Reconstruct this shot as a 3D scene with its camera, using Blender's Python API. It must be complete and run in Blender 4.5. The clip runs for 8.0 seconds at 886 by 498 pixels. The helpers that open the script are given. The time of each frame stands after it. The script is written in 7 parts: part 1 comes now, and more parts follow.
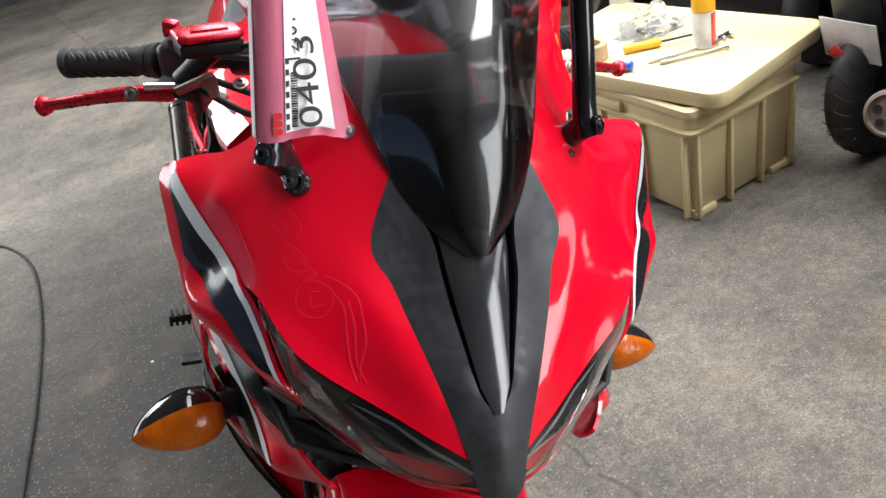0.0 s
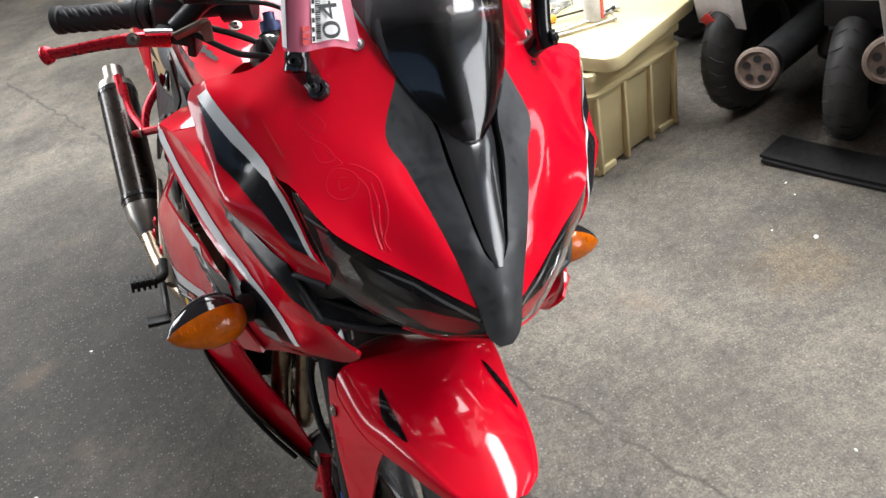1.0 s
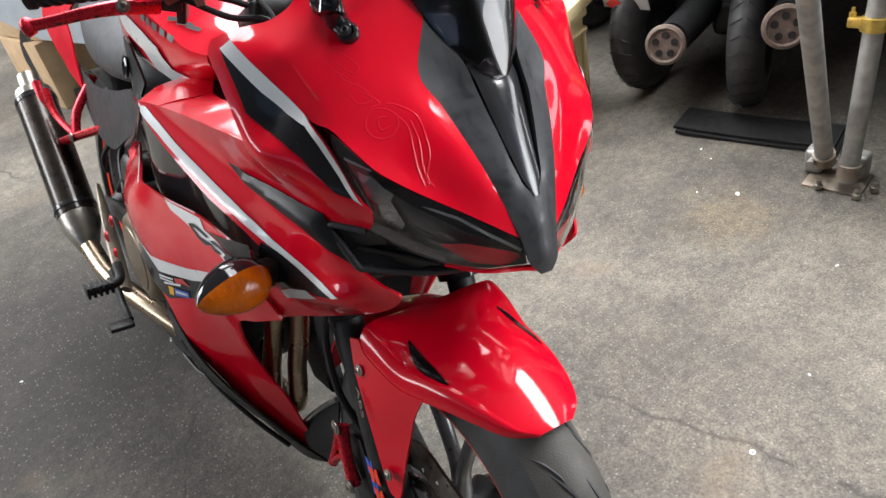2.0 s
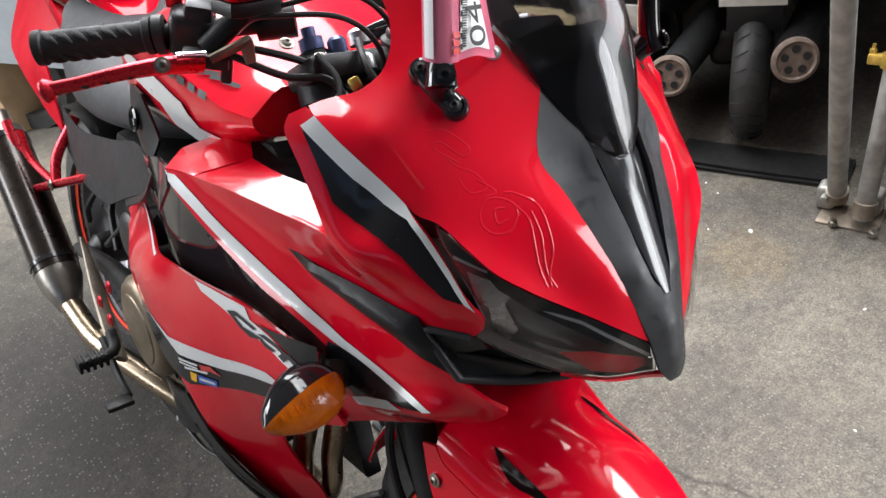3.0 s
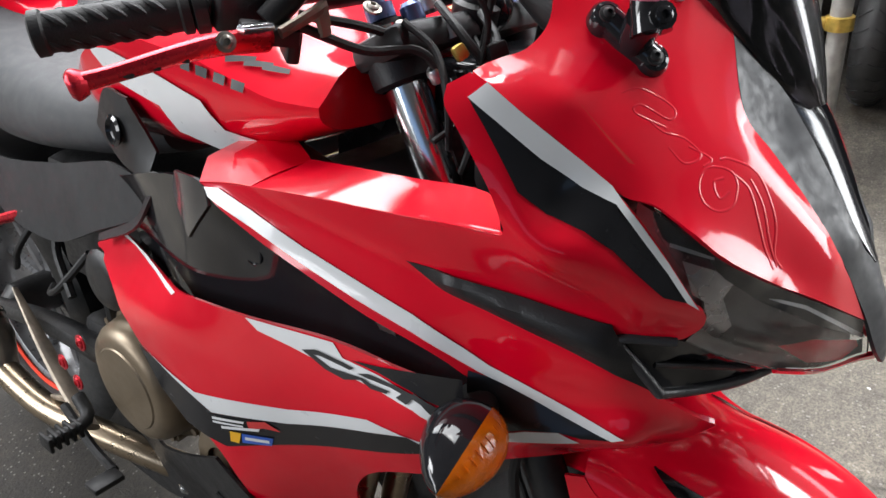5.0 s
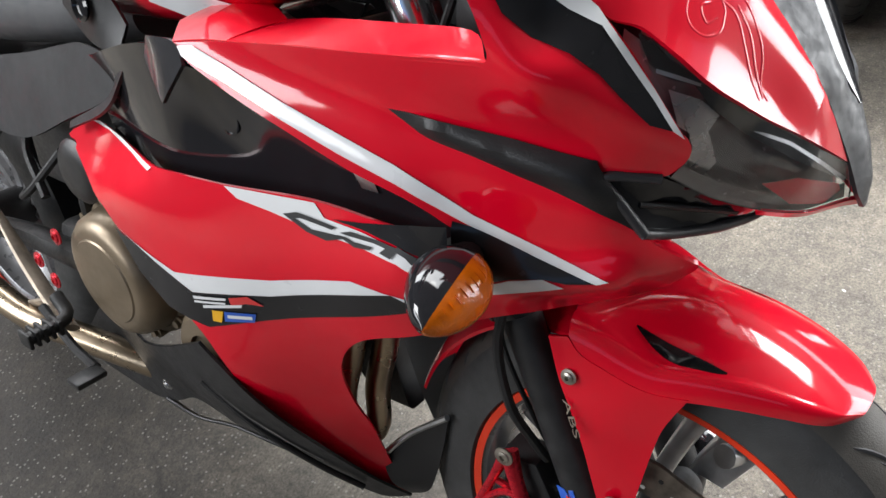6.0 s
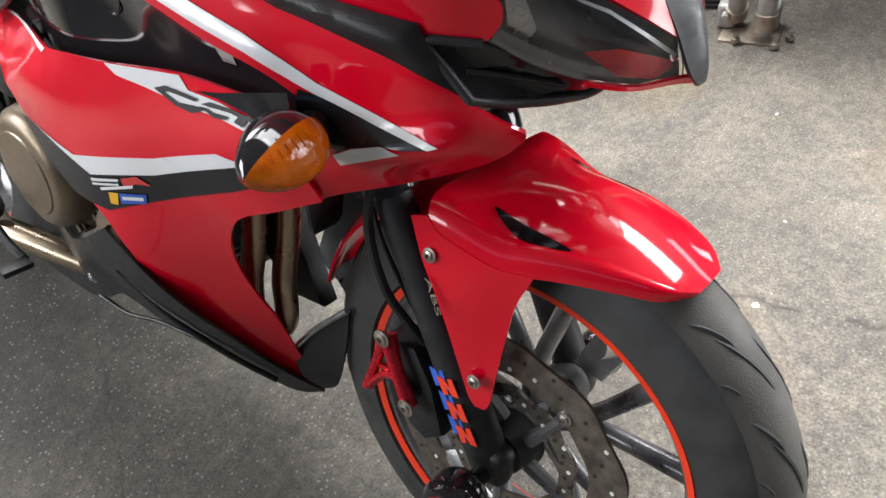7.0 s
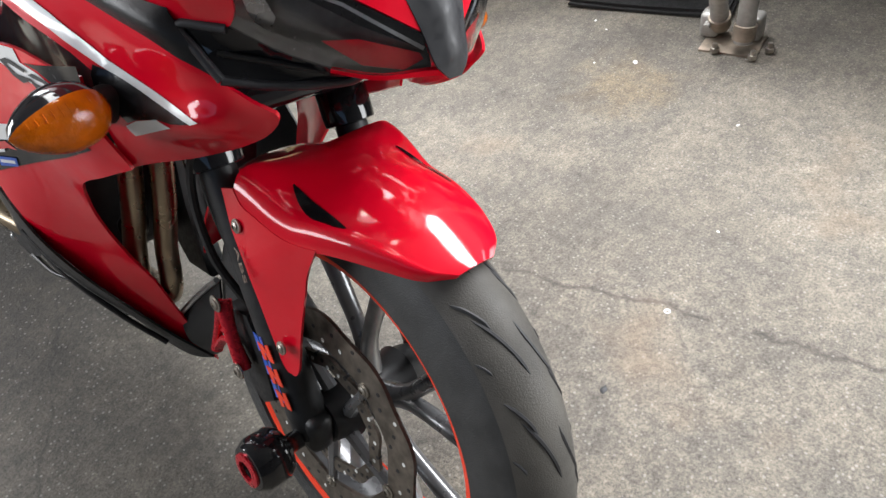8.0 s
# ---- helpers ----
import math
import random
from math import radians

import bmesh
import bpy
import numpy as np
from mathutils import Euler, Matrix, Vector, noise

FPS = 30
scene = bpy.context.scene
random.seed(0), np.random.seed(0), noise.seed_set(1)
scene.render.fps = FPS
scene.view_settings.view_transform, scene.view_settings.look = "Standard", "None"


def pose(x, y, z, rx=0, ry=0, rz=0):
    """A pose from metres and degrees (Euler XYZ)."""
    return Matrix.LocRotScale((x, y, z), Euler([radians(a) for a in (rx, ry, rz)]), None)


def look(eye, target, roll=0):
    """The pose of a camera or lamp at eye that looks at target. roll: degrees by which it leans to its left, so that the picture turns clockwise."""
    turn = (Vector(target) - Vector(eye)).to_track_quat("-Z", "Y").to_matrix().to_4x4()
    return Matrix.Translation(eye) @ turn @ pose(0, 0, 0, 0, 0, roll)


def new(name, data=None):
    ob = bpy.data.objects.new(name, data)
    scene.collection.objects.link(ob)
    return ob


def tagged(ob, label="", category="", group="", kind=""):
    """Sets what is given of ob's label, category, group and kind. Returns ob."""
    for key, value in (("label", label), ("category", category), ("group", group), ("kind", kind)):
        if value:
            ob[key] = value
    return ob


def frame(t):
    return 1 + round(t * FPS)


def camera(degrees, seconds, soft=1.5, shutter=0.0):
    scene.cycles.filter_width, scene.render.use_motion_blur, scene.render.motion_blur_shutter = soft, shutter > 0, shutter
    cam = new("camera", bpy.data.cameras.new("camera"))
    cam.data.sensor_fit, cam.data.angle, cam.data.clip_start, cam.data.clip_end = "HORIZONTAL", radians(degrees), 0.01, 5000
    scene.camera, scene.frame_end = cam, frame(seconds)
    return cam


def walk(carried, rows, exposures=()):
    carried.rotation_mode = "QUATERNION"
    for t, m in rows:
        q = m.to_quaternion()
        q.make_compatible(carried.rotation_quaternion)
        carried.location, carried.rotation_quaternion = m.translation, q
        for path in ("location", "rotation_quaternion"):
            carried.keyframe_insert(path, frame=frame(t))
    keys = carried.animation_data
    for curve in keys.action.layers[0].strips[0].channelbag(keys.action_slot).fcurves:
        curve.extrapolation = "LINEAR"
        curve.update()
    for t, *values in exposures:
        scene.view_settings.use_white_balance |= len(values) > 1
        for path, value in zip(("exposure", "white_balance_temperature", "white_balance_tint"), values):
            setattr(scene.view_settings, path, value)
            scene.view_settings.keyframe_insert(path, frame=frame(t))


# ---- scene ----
cam = camera(60.7, 8.0)
PATH = [
    (0, (0.139, -0.534, 1.281), (0.422, 1.126, 0.202), -14.7),
    (0.5, (0.102, -0.616, 1.27), (0.494, 1.006, 0.168), -14.4),
    (1, (-0.029, -0.664, 1.282), (0.513, 0.9, 0.16), -13.9),
    (1.2, (-0.074, -0.679, 1.28), (0.492, 0.876, 0.158), -14.4),
    (2.3, (-0.241, -0.595, 1.248), (0.626, 0.792, 0.096), -12.5),
    (2.5, (-0.257, -0.566, 1.25), (0.626, 0.808, 0.095), -12.0),
    (3, (-0.231, -0.414, 1.282), (0.691, 0.943, 0.138), -11.4),
    (3.5, (-0.203, -0.286, 1.352), (0.784, 1.044, 0.231), -11.5),
    (4, (-0.238, -0.201, 1.352), (0.867, 1.043, 0.243), -10.7),
    (4.5, (-0.286, -0.161, 1.291), (0.88, 1.014, 0.169), -10.6),
    (4.7, (-0.306, -0.153, 1.266), (0.863, 0.998, 0.121), -10.8),
    (5.8, (-0.363, -0.156, 1.176), (0.76, 0.899, -0.099), -10.8),
    (6, (-0.371, -0.169, 1.167), (0.746, 0.87, -0.126), -10.9),
    (6.5, (-0.371, -0.229, 1.13), (0.693, 0.806, -0.21), -11.2),
    (7, (-0.343, -0.323, 1.108), (0.681, 0.715, -0.261), -10.9),
    (7.5, (-0.279, -0.47, 1.098), (0.693, 0.617, -0.271), -11.1),
    (8, (-0.201, -0.566, 1.085), (0.709, 0.605, -0.256), -11.6),
]
walk(cam, [(t, look(eye, target, roll)) for t, eye, target, roll in PATH], exposures=[(0, -0.30), (1.2, -0.18), (2.5, -0.04), (3.4, -0.14), (4.8, -0.10), (6.0, 0.18), (6.6, 0.22), (7.5, 0.20), (8, 0.18)])

# ---- daylight and added fill ----
world = bpy.data.worlds.new("sky")
scene.world = world
world.use_nodes = True
wn = world.node_tree.nodes
sky = wn.new("ShaderNodeTexSky")
sky.sky_type, sky.sun_disc = "NISHITA", False
sky.sun_elevation, sky.sun_rotation = radians(55), radians(20)
wn["Background"].inputs["Strength"].default_value = 0.15
world.node_tree.links.new(sky.outputs["Color"], wn["Background"].inputs["Color"])
sun = new("sun", bpy.data.lights.new("sun", "SUN"))
sun.data.energy, sun.data.angle, sun.data.color = 1.0, radians(25), (1.0, 0.97, 0.92)
sun.matrix_world = look((0.8, 2.0, 6), (0.2, 0.3, 0))


def area_light(name, size, energy, eye, target):
    """Sky light through an opening of the roof or the front, or added fill."""
    ob = new(name, bpy.data.lights.new(name, "AREA"))
    ob.data.shape, ob.data.size, ob.data.size_y, ob.data.energy = "RECTANGLE", size[0], size[1], energy
    ob.data.color = (0.97, 0.985, 1.0)
    ob.matrix_world = look(eye, target)
    return ob


area_light("skylight_light", (2.0, 6.0), 450, (1.55, 3.2, 3.18), (1.55, 3.2, 0))
# fill added for the right-hand side and far floor, not a known skylight
area_light("west_fill_light", (1.2, 3.0), 240, (-2.1, 4.1, 3.18), (-2.1, 4.1, 0))
area_light("side_skylight_light", (1.3, 2.6), 310, (2.95, -0.7, 3.18), (2.95, -0.7, 0))
# high fill from the west, added to brighten the right-hand panels
area_light("high_fill_light", (5.4, 1.1), 200, (-3.9, 3.4, 2.65), (0.0, 0.8, 0.7))
area_light("gate_light", (1.8, 2.2), 150, (3.5, -3.9, 1.35), (0.9, 0.0, 0.1))
area_light("yard_door_light", (2.6, 2.1), 105, (4.25, -2.05, 1.25), (0.0, -1.6, 0.9))


# ---- materials ----
def mat(name, base, rough=0.5, metal=0.0, coat=0.0, var=0.12, scale=14.0, bump=0.0, bscale=300.0,
        trans=0.0, ior=1.5, rvar=0.12, alpha=1.0, spec=0.5, clear=0.08):
    """A surface with colour drift, uneven gloss and fine relief."""
    m = bpy.data.materials.new(name)
    m.use_nodes = True
    nt = m.node_tree
    b = nt.nodes["Principled BSDF"]
    tc = nt.nodes.new("ShaderNodeTexCoord")
    n1 = nt.nodes.new("ShaderNodeTexNoise")
    n1.inputs["Scale"].default_value, n1.inputs["Detail"].default_value = scale, 6
    nt.links.new(tc.outputs["Object"], n1.inputs["Vector"])
    ramp = nt.nodes.new("ShaderNodeMapRange")
    ramp.inputs["From Min"].default_value, ramp.inputs["From Max"].default_value = 0.3, 0.7
    ramp.inputs["To Min"].default_value, ramp.inputs["To Max"].default_value = 1 - var, 1 + var
    nt.links.new(n1.outputs["Fac"], ramp.inputs["Value"])
    mix = nt.nodes.new("ShaderNodeVectorMath")
    mix.operation = "SCALE"
    mix.inputs[0].default_value = base
    nt.links.new(ramp.outputs["Result"], mix.inputs["Scale"])
    nt.links.new(mix.outputs["Vector"], b.inputs["Base Color"])
    n2 = nt.nodes.new("ShaderNodeTexNoise")
    n2.inputs["Scale"].default_value, n2.inputs["Detail"].default_value = scale * 3.7, 8
    nt.links.new(tc.outputs["Object"], n2.inputs["Vector"])
    rr = nt.nodes.new("ShaderNodeMapRange")
    rr.inputs["From Min"].default_value, rr.inputs["From Max"].default_value = 0.3, 0.75
    rr.inputs["To Min"].default_value, rr.inputs["To Max"].default_value = max(rough * (1 - rvar), 0.0), min(rough * (1 + 2.5 * rvar), 1)
    nt.links.new(n2.outputs["Fac"], rr.inputs["Value"])
    nt.links.new(rr.outputs["Result"], b.inputs["Roughness"])
    b.inputs["Metallic"].default_value = metal
    b.inputs["Specular IOR Level"].default_value = spec
    b.inputs["Coat Weight"].default_value = coat
    b.inputs["Coat Roughness"].default_value = clear
    b.inputs["Transmission Weight"].default_value = trans
    b.inputs["IOR"].default_value = ior
    b.inputs["Alpha"].default_value = alpha
    if bump:
        n3 = nt.nodes.new("ShaderNodeTexNoise")
        n3.inputs["Scale"].default_value, n3.inputs["Detail"].default_value = bscale, 3
        nt.links.new(tc.outputs["Object"], n3.inputs["Vector"])
        bp = nt.nodes.new("ShaderNodeBump")
        bp.inputs["Strength"].default_value, bp.inputs["Distance"].default_value = bump, 0.002
        nt.links.new(n3.outputs["Fac"], bp.inputs["Height"])
        nt.links.new(bp.outputs["Normal"], b.inputs["Normal"])
    return m


RED = mat("red_paint", (0.67, 0.0005, 0.017), 0.38, coat=1.0, var=0.05, scale=6, rvar=0.2, spec=0.06, clear=0.08)
GHOST = mat("ghost_film", (0.66, 0.005, 0.024), 0.4, coat=1.0, var=0.1, spec=0.06)
LAMPIN = mat("lamp_inner", (0.20, 0.20, 0.205), 0.22, metal=0.6, var=0.3, scale=40)
FACET = mat("lamp_facet", (0.50, 0.50, 0.51), 0.25, metal=0.8, var=0.06, scale=20)
WHITE = mat("white_decal", (0.72, 0.73, 0.74), 0.3, coat=0.6, var=0.05)
BLACK = mat("black_decal", (0.013, 0.013, 0.015), 0.22, coat=0.3, var=0.2, spec=0.25)
GLOSS = mat("gloss_black", (0.012, 0.012, 0.014), 0.07, coat=0.35, var=0.2, spec=0.3)
MATTE = mat("matte_black_film", (0.025, 0.0255, 0.029), 0.42, var=0.2, scale=30, bump=0.08, bscale=1500, rvar=0.25)
SATIN = mat("satin_black", (0.026, 0.026, 0.029), 0.16, coat=0.5, var=0.2)
PLASTIC = mat("black_plastic", (0.015, 0.015, 0.016), 0.36, var=0.25, bump=0.2, bscale=700, spec=0.35)
GREYP = mat("dark_grey_plastic", (0.020, 0.0205, 0.022), 0.5, var=0.2, bump=0.3, bscale=900, spec=0.25)
SEAT = mat("seat_vinyl", (0.045, 0.047, 0.051), 0.5, var=0.15, bump=0.5, bscale=1100)
RUBBER = mat("rubber", (0.015, 0.015, 0.0155), 0.5, var=0.3, bump=0.25, bscale=500, spec=0.35)
TREAD = mat("dusty_tread", (0.062, 0.057, 0.050), 0.6, var=0.45, scale=9, bump=0.3, bscale=600)
TYRE = mat("tyre_rubber", (0.035, 0.035, 0.035), 0.5, var=0.35, scale=25, bump=0.3, bscale=600)
SILVER = mat("cast_aluminium", (0.55, 0.56, 0.57), 0.33, metal=1.0, var=0.15, scale=40)
STEEL = mat("brushed_steel", (0.40, 0.37, 0.33), 0.34, metal=1.0, var=0.2, scale=30)
CHROME = mat("chrome_tube", (0.80, 0.81, 0.83), 0.16, metal=1.0, var=0.05)
HEADER = mat("heat_stained_steel", (0.36, 0.29, 0.21), 0.28, metal=1.0, var=0.15, scale=12)
BRONZE = mat("bronze_cover_paint", (0.20, 0.155, 0.105), 0.36, metal=0.55, var=0.12, scale=20)
ANOD = mat("red_anodised", (0.60, 0.018, 0.035), 0.27, metal=0.6, var=0.15, scale=40)
BLUEA = mat("blue_anodised", (0.10, 0.13, 0.25), 0.28, metal=0.7)
DISC = mat("disc_steel", (0.19, 0.165, 0.14), 0.36, metal=0.8, var=0.4, scale=60)
WHEELG = mat("wheel_black", (0.15, 0.15, 0.155), 0.28, metal=0.5, coat=0.4, var=0.3)
DARKM = mat("engine_black", (0.022, 0.022, 0.023), 0.45, metal=0.3, var=0.4, scale=40)
AMBER = mat("amber_lens", (0.85, 0.19, 0.004), 0.10, trans=0.5, ior=1.45, var=0.2, scale=70, bump=0.5, bscale=170)
SMOKE = mat("smoked_screen", (0.15, 0.142, 0.155), 0.05, trans=1.0, ior=1.42, var=0.03, coat=0.5, clear=0.28)
LENS = mat("headlight_glass", (0.90, 0.90, 0.91), 0.02, trans=1.0, ior=1.4, var=0.02)
CARBON = mat("carbon_film", (0.10, 0.10, 0.105), 0.35, coat=0.3, var=0.6, scale=260)
PINK = mat("pink_film", (0.88, 0.29, 0.42), 0.12, var=0.10, trans=0.08, ior=1.3)
PAPER = mat("label_paper", (0.82, 0.81, 0.82), 0.45, var=0.03)
INK = mat("ink", (0.02, 0.02, 0.022), 0.5)
BLUE = mat("blue_decal", (0.02, 0.10, 0.50), 0.3, coat=0.5)
ORANGE = mat("orange_red_tape", (0.80, 0.045, 0.012), 0.35, coat=0.3)
CREAM = mat("cream_plastic", (0.61, 0.51, 0.285), 0.42, var=0.08, scale=7, bump=0.1, bscale=90)
YELLOW = mat("yellow_plastic", (0.80, 0.42, 0.02), 0.35)
GREYPAINT = mat("grey_paint", (0.33, 0.36, 0.39), 0.3, coat=0.5, var=0.08)
GALV = mat("galvanised_tube", (0.36, 0.35, 0.33), 0.5, metal=0.55, var=0.25, scale=25, bump=0.15, bscale=200)
BRASS = mat("zinc_yellow", (0.60, 0.42, 0.10), 0.35, metal=0.8, var=0.3, scale=50)
DARKWALL = mat("dark_sheet", (0.05, 0.05, 0.05), 0.8, var=0.4, scale=3, bump=0.3, bscale=40)
ROOFM = mat("roof_sheet", (0.22, 0.22, 0.22), 0.7, var=0.3, scale=2)
TANEND = mat("tan_heat_paint", (0.17, 0.125, 0.10), 0.6, var=0.25, scale=60)
ALLOY = mat("aged_alloy", (0.30, 0.25, 0.20), 0.5, metal=0.6, var=0.3, scale=30)
CARDB = mat("cardboard", (0.42, 0.29, 0.17), 0.8, var=0.12)
DIRTYWHITE = mat("dirty_white_plate", (0.62, 0.62, 0.60), 0.5, var=0.15, scale=25)
REFLECT = mat("red_reflector", (0.60, 0.03, 0.03), 0.2, coat=0.7)
CLEARP = mat("clear_bag", (0.90, 0.92, 0.93), 0.08, trans=0.92, ior=1.15)


def asphalt():
    m = bpy.data.materials.new("worn_asphalt")
    m.use_nodes = True
    nt = m.node_tree
    b = nt.nodes["Principled BSDF"]
    tc = nt.nodes.new("ShaderNodeTexCoord")

    def noise_node(scale, detail=6, rough=0.6):
        n = nt.nodes.new("ShaderNodeTexNoise")
        n.inputs["Scale"].default_value, n.inputs["Detail"].default_value, n.inputs["Roughness"].default_value = scale, detail, rough
        nt.links.new(tc.outputs["Object"], n.inputs["Vector"])
        return n

    def ramp_node(src, stops):
        r = nt.nodes.new("ShaderNodeValToRGB")
        while len(r.color_ramp.elements) < len(stops):
            r.color_ramp.elements.new(0.5)
        for e, (p, c) in zip(r.color_ramp.elements, stops):
            e.position, e.color = p, (*c, 1)
        nt.links.new(src, r.inputs["Fac"])
        return r

    def mix_node(kind, fac, a, c):
        x = nt.nodes.new("ShaderNodeMix")
        x.data_type, x.blend_type = "RGBA", kind
        for sock, v in ((x.inputs["Factor"], fac), (x.inputs["A"], a), (x.inputs["B"], c)):
            if isinstance(v, bpy.types.NodeSocket):
                nt.links.new(v, sock)
            else:
                sock.default_value = v
        return x.outputs["Result"]

    big = ramp_node(noise_node(1.3, 5).outputs["Fac"], [(0.35, (0.088, 0.080, 0.069)), (0.65, (0.192, 0.175, 0.148))])
    mid = ramp_node(noise_node(9, 8).outputs["Fac"], [(0.35, (0.72, 0.72, 0.73)), (0.7, (1.12, 1.10, 1.07))])
    col = mix_node("MULTIPLY", 1.0, big.outputs["Color"], mid.outputs["Color"])
    grain = ramp_node(noise_node(190, 6, 0.8).outputs["Fac"], [(0.34, (0.34, 0.34, 0.34)), (0.66, (1.70, 1.67, 1.62))])
    col = mix_node("MULTIPLY", 0.85, col, grain.outputs["Color"])
    grit = ramp_node(noise_node(42, 7, 0.75).outputs["Fac"], [(0.38, (0.70, 0.70, 0.70)), (0.64, (1.28, 1.27, 1.25))])
    col = mix_node("MULTIPLY", 0.9, col, grit.outputs["Color"])

    def math_node(op, a, c=0.0, clamp=False):
        x = nt.nodes.new("ShaderNodeMath")
        x.operation, x.use_clamp = op, clamp
        for sock, v in zip(x.inputs, (a, c)):
            if isinstance(v, bpy.types.NodeSocket):
                nt.links.new(v, sock)
            else:
                sock.default_value = v
        return x.outputs[0]

    axes = nt.nodes.new("ShaderNodeSeparateXYZ")
    nt.links.new(tc.outputs["Object"], axes.inputs[0])
    wander = math_node("MULTIPLY", math_node("SUBTRACT", noise_node(7, 5).outputs["Fac"], 0.5), 0.09)
    for x0, slope, width, dark in ((0.634, -0.286, 0.0045, 0.45), (-0.62, 0.55, 0.003, 0.35), (-1.35, -0.2, 0.004, 0.35)):
        off = math_node("SUBTRACT", axes.outputs["X"], math_node("ADD", math_node("MULTIPLY", axes.outputs["Y"], slope), x0))
        gap = math_node("ABSOLUTE", math_node("ADD", off, wander))
        line = math_node("MULTIPLY", math_node("SUBTRACT", 1.0, math_node("DIVIDE", gap, width * 2.2), True), dark * 1.6)
        line = math_node("MULTIPLY", line, math_node("GREATER_THAN", noise_node(3.1, 3).outputs["Fac"], 0.44))
        col = mix_node("MIX", line, col, (0.035, 0.030, 0.026, 1))
    # the two left patches mix oil staining with shade painted into the colour
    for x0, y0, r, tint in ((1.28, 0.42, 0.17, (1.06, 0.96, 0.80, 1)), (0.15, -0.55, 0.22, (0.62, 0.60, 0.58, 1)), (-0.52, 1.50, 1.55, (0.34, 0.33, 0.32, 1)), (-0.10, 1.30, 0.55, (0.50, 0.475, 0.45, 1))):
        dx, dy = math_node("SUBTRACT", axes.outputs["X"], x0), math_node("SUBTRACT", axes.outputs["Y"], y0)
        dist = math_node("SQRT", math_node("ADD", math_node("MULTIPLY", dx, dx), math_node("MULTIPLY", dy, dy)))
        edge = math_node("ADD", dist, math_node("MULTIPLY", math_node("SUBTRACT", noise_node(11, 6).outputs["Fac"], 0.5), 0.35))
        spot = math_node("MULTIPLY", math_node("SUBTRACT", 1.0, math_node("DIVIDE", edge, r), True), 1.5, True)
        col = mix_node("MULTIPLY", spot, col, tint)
    vo = nt.nodes.new("ShaderNodeTexVoronoi")
    vo.inputs["Scale"].default_value = 120
    nt.links.new(tc.outputs["Object"], vo.inputs["Vector"])
    sep = nt.nodes.new("ShaderNodeSeparateColor")
    nt.links.new(vo.outputs["Color"], sep.inputs["Color"])
    pick = nt.nodes.new("ShaderNodeMath")
    pick.operation, pick.inputs[1].default_value = "GREATER_THAN", 0.80
    nt.links.new(sep.outputs["Red"], pick.inputs[0])
    near = nt.nodes.new("ShaderNodeMath")
    near.operation, near.inputs[1].default_value = "LESS_THAN", 0.30
    nt.links.new(vo.outputs["Distance"], near.inputs[0])
    both = nt.nodes.new("ShaderNodeMath")
    both.operation = "MULTIPLY"
    nt.links.new(pick.outputs[0], both.inputs[0])
    nt.links.new(near.outputs[0], both.inputs[1])
    half = nt.nodes.new("ShaderNodeMath")
    half.operation, half.inputs[1].default_value = "MULTIPLY", 0.24
    nt.links.new(both.outputs[0], half.inputs[0])
    col = mix_node("MIX", half.outputs[0], col, (0.46, 0.44, 0.41, 1))
    stain = ramp_node(noise_node(2.6, 3).outputs["Fac"], [(0.60, (0, 0, 0)), (0.78, (0.5, 0.5, 0.5))])
    col = mix_node("MIX", stain.outputs["Color"], col, (0.17, 0.115, 0.070, 1))
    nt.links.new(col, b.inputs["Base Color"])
    b.inputs["Roughness"].default_value = 0.72
    bp = nt.nodes.new("ShaderNodeBump")
    bp.inputs["Strength"].default_value, bp.inputs["Distance"].default_value = 0.75, 0.005
    nt.links.new(noise_node(120, 5, 0.7).outputs["Fac"], bp.inputs["Height"])
    nt.links.new(bp.outputs["Normal"], b.inputs["Normal"])
    return m


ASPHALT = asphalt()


# ---- building blocks ----
def finish(name, bm, material, parent=None, label="", sharp=38, flat=False):
    bmesh.ops.recalc_face_normals(bm, faces=bm.faces[:])
    me = bpy.data.meshes.new(name)
    bm.to_mesh(me)
    bm.free()
    for p in me.polygons:
        p.use_smooth = not flat
    if not flat:
        me.set_sharp_from_angle(angle=radians(sharp))
    me.materials.append(material)
    ob = new(name, me)
    if parent:
        ob.parent = parent
    if label:
        ob["label"] = label
    return ob


def part(name, bm, material, parent, label="", sharp=38):
    return finish(name, bm, material, parent, label, sharp)


def empty(name, m=None):
    ob = new(name)
    ob.empty_display_size = 0.1
    if m is not None:
        ob.matrix_world = m
    return ob


def spline(points, n=6, closed=False):
    """Catmull-Rom through the points."""
    p = [Vector(q) for q in points]
    if len(p) < 3:
        return p
    out = []
    last = len(p) if closed else len(p) - 1
    for i in range(last):
        a = p[i - 1] if (i or closed) else p[0] * 2 - p[1]
        b, c = p[i], p[(i + 1) % len(p)]
        d = p[(i + 2) % len(p)] if (i + 2 < len(p) or closed) else c * 2 - b
        for k in range(n):
            t = k / n
            out.append(0.5 * (2 * b + (c - a) * t + (2 * a - 5 * b + 4 * c - d) * t * t + (3 * b - a - 3 * c + d) * t ** 3))
    if not closed:
        out.append(p[-1])
    return out


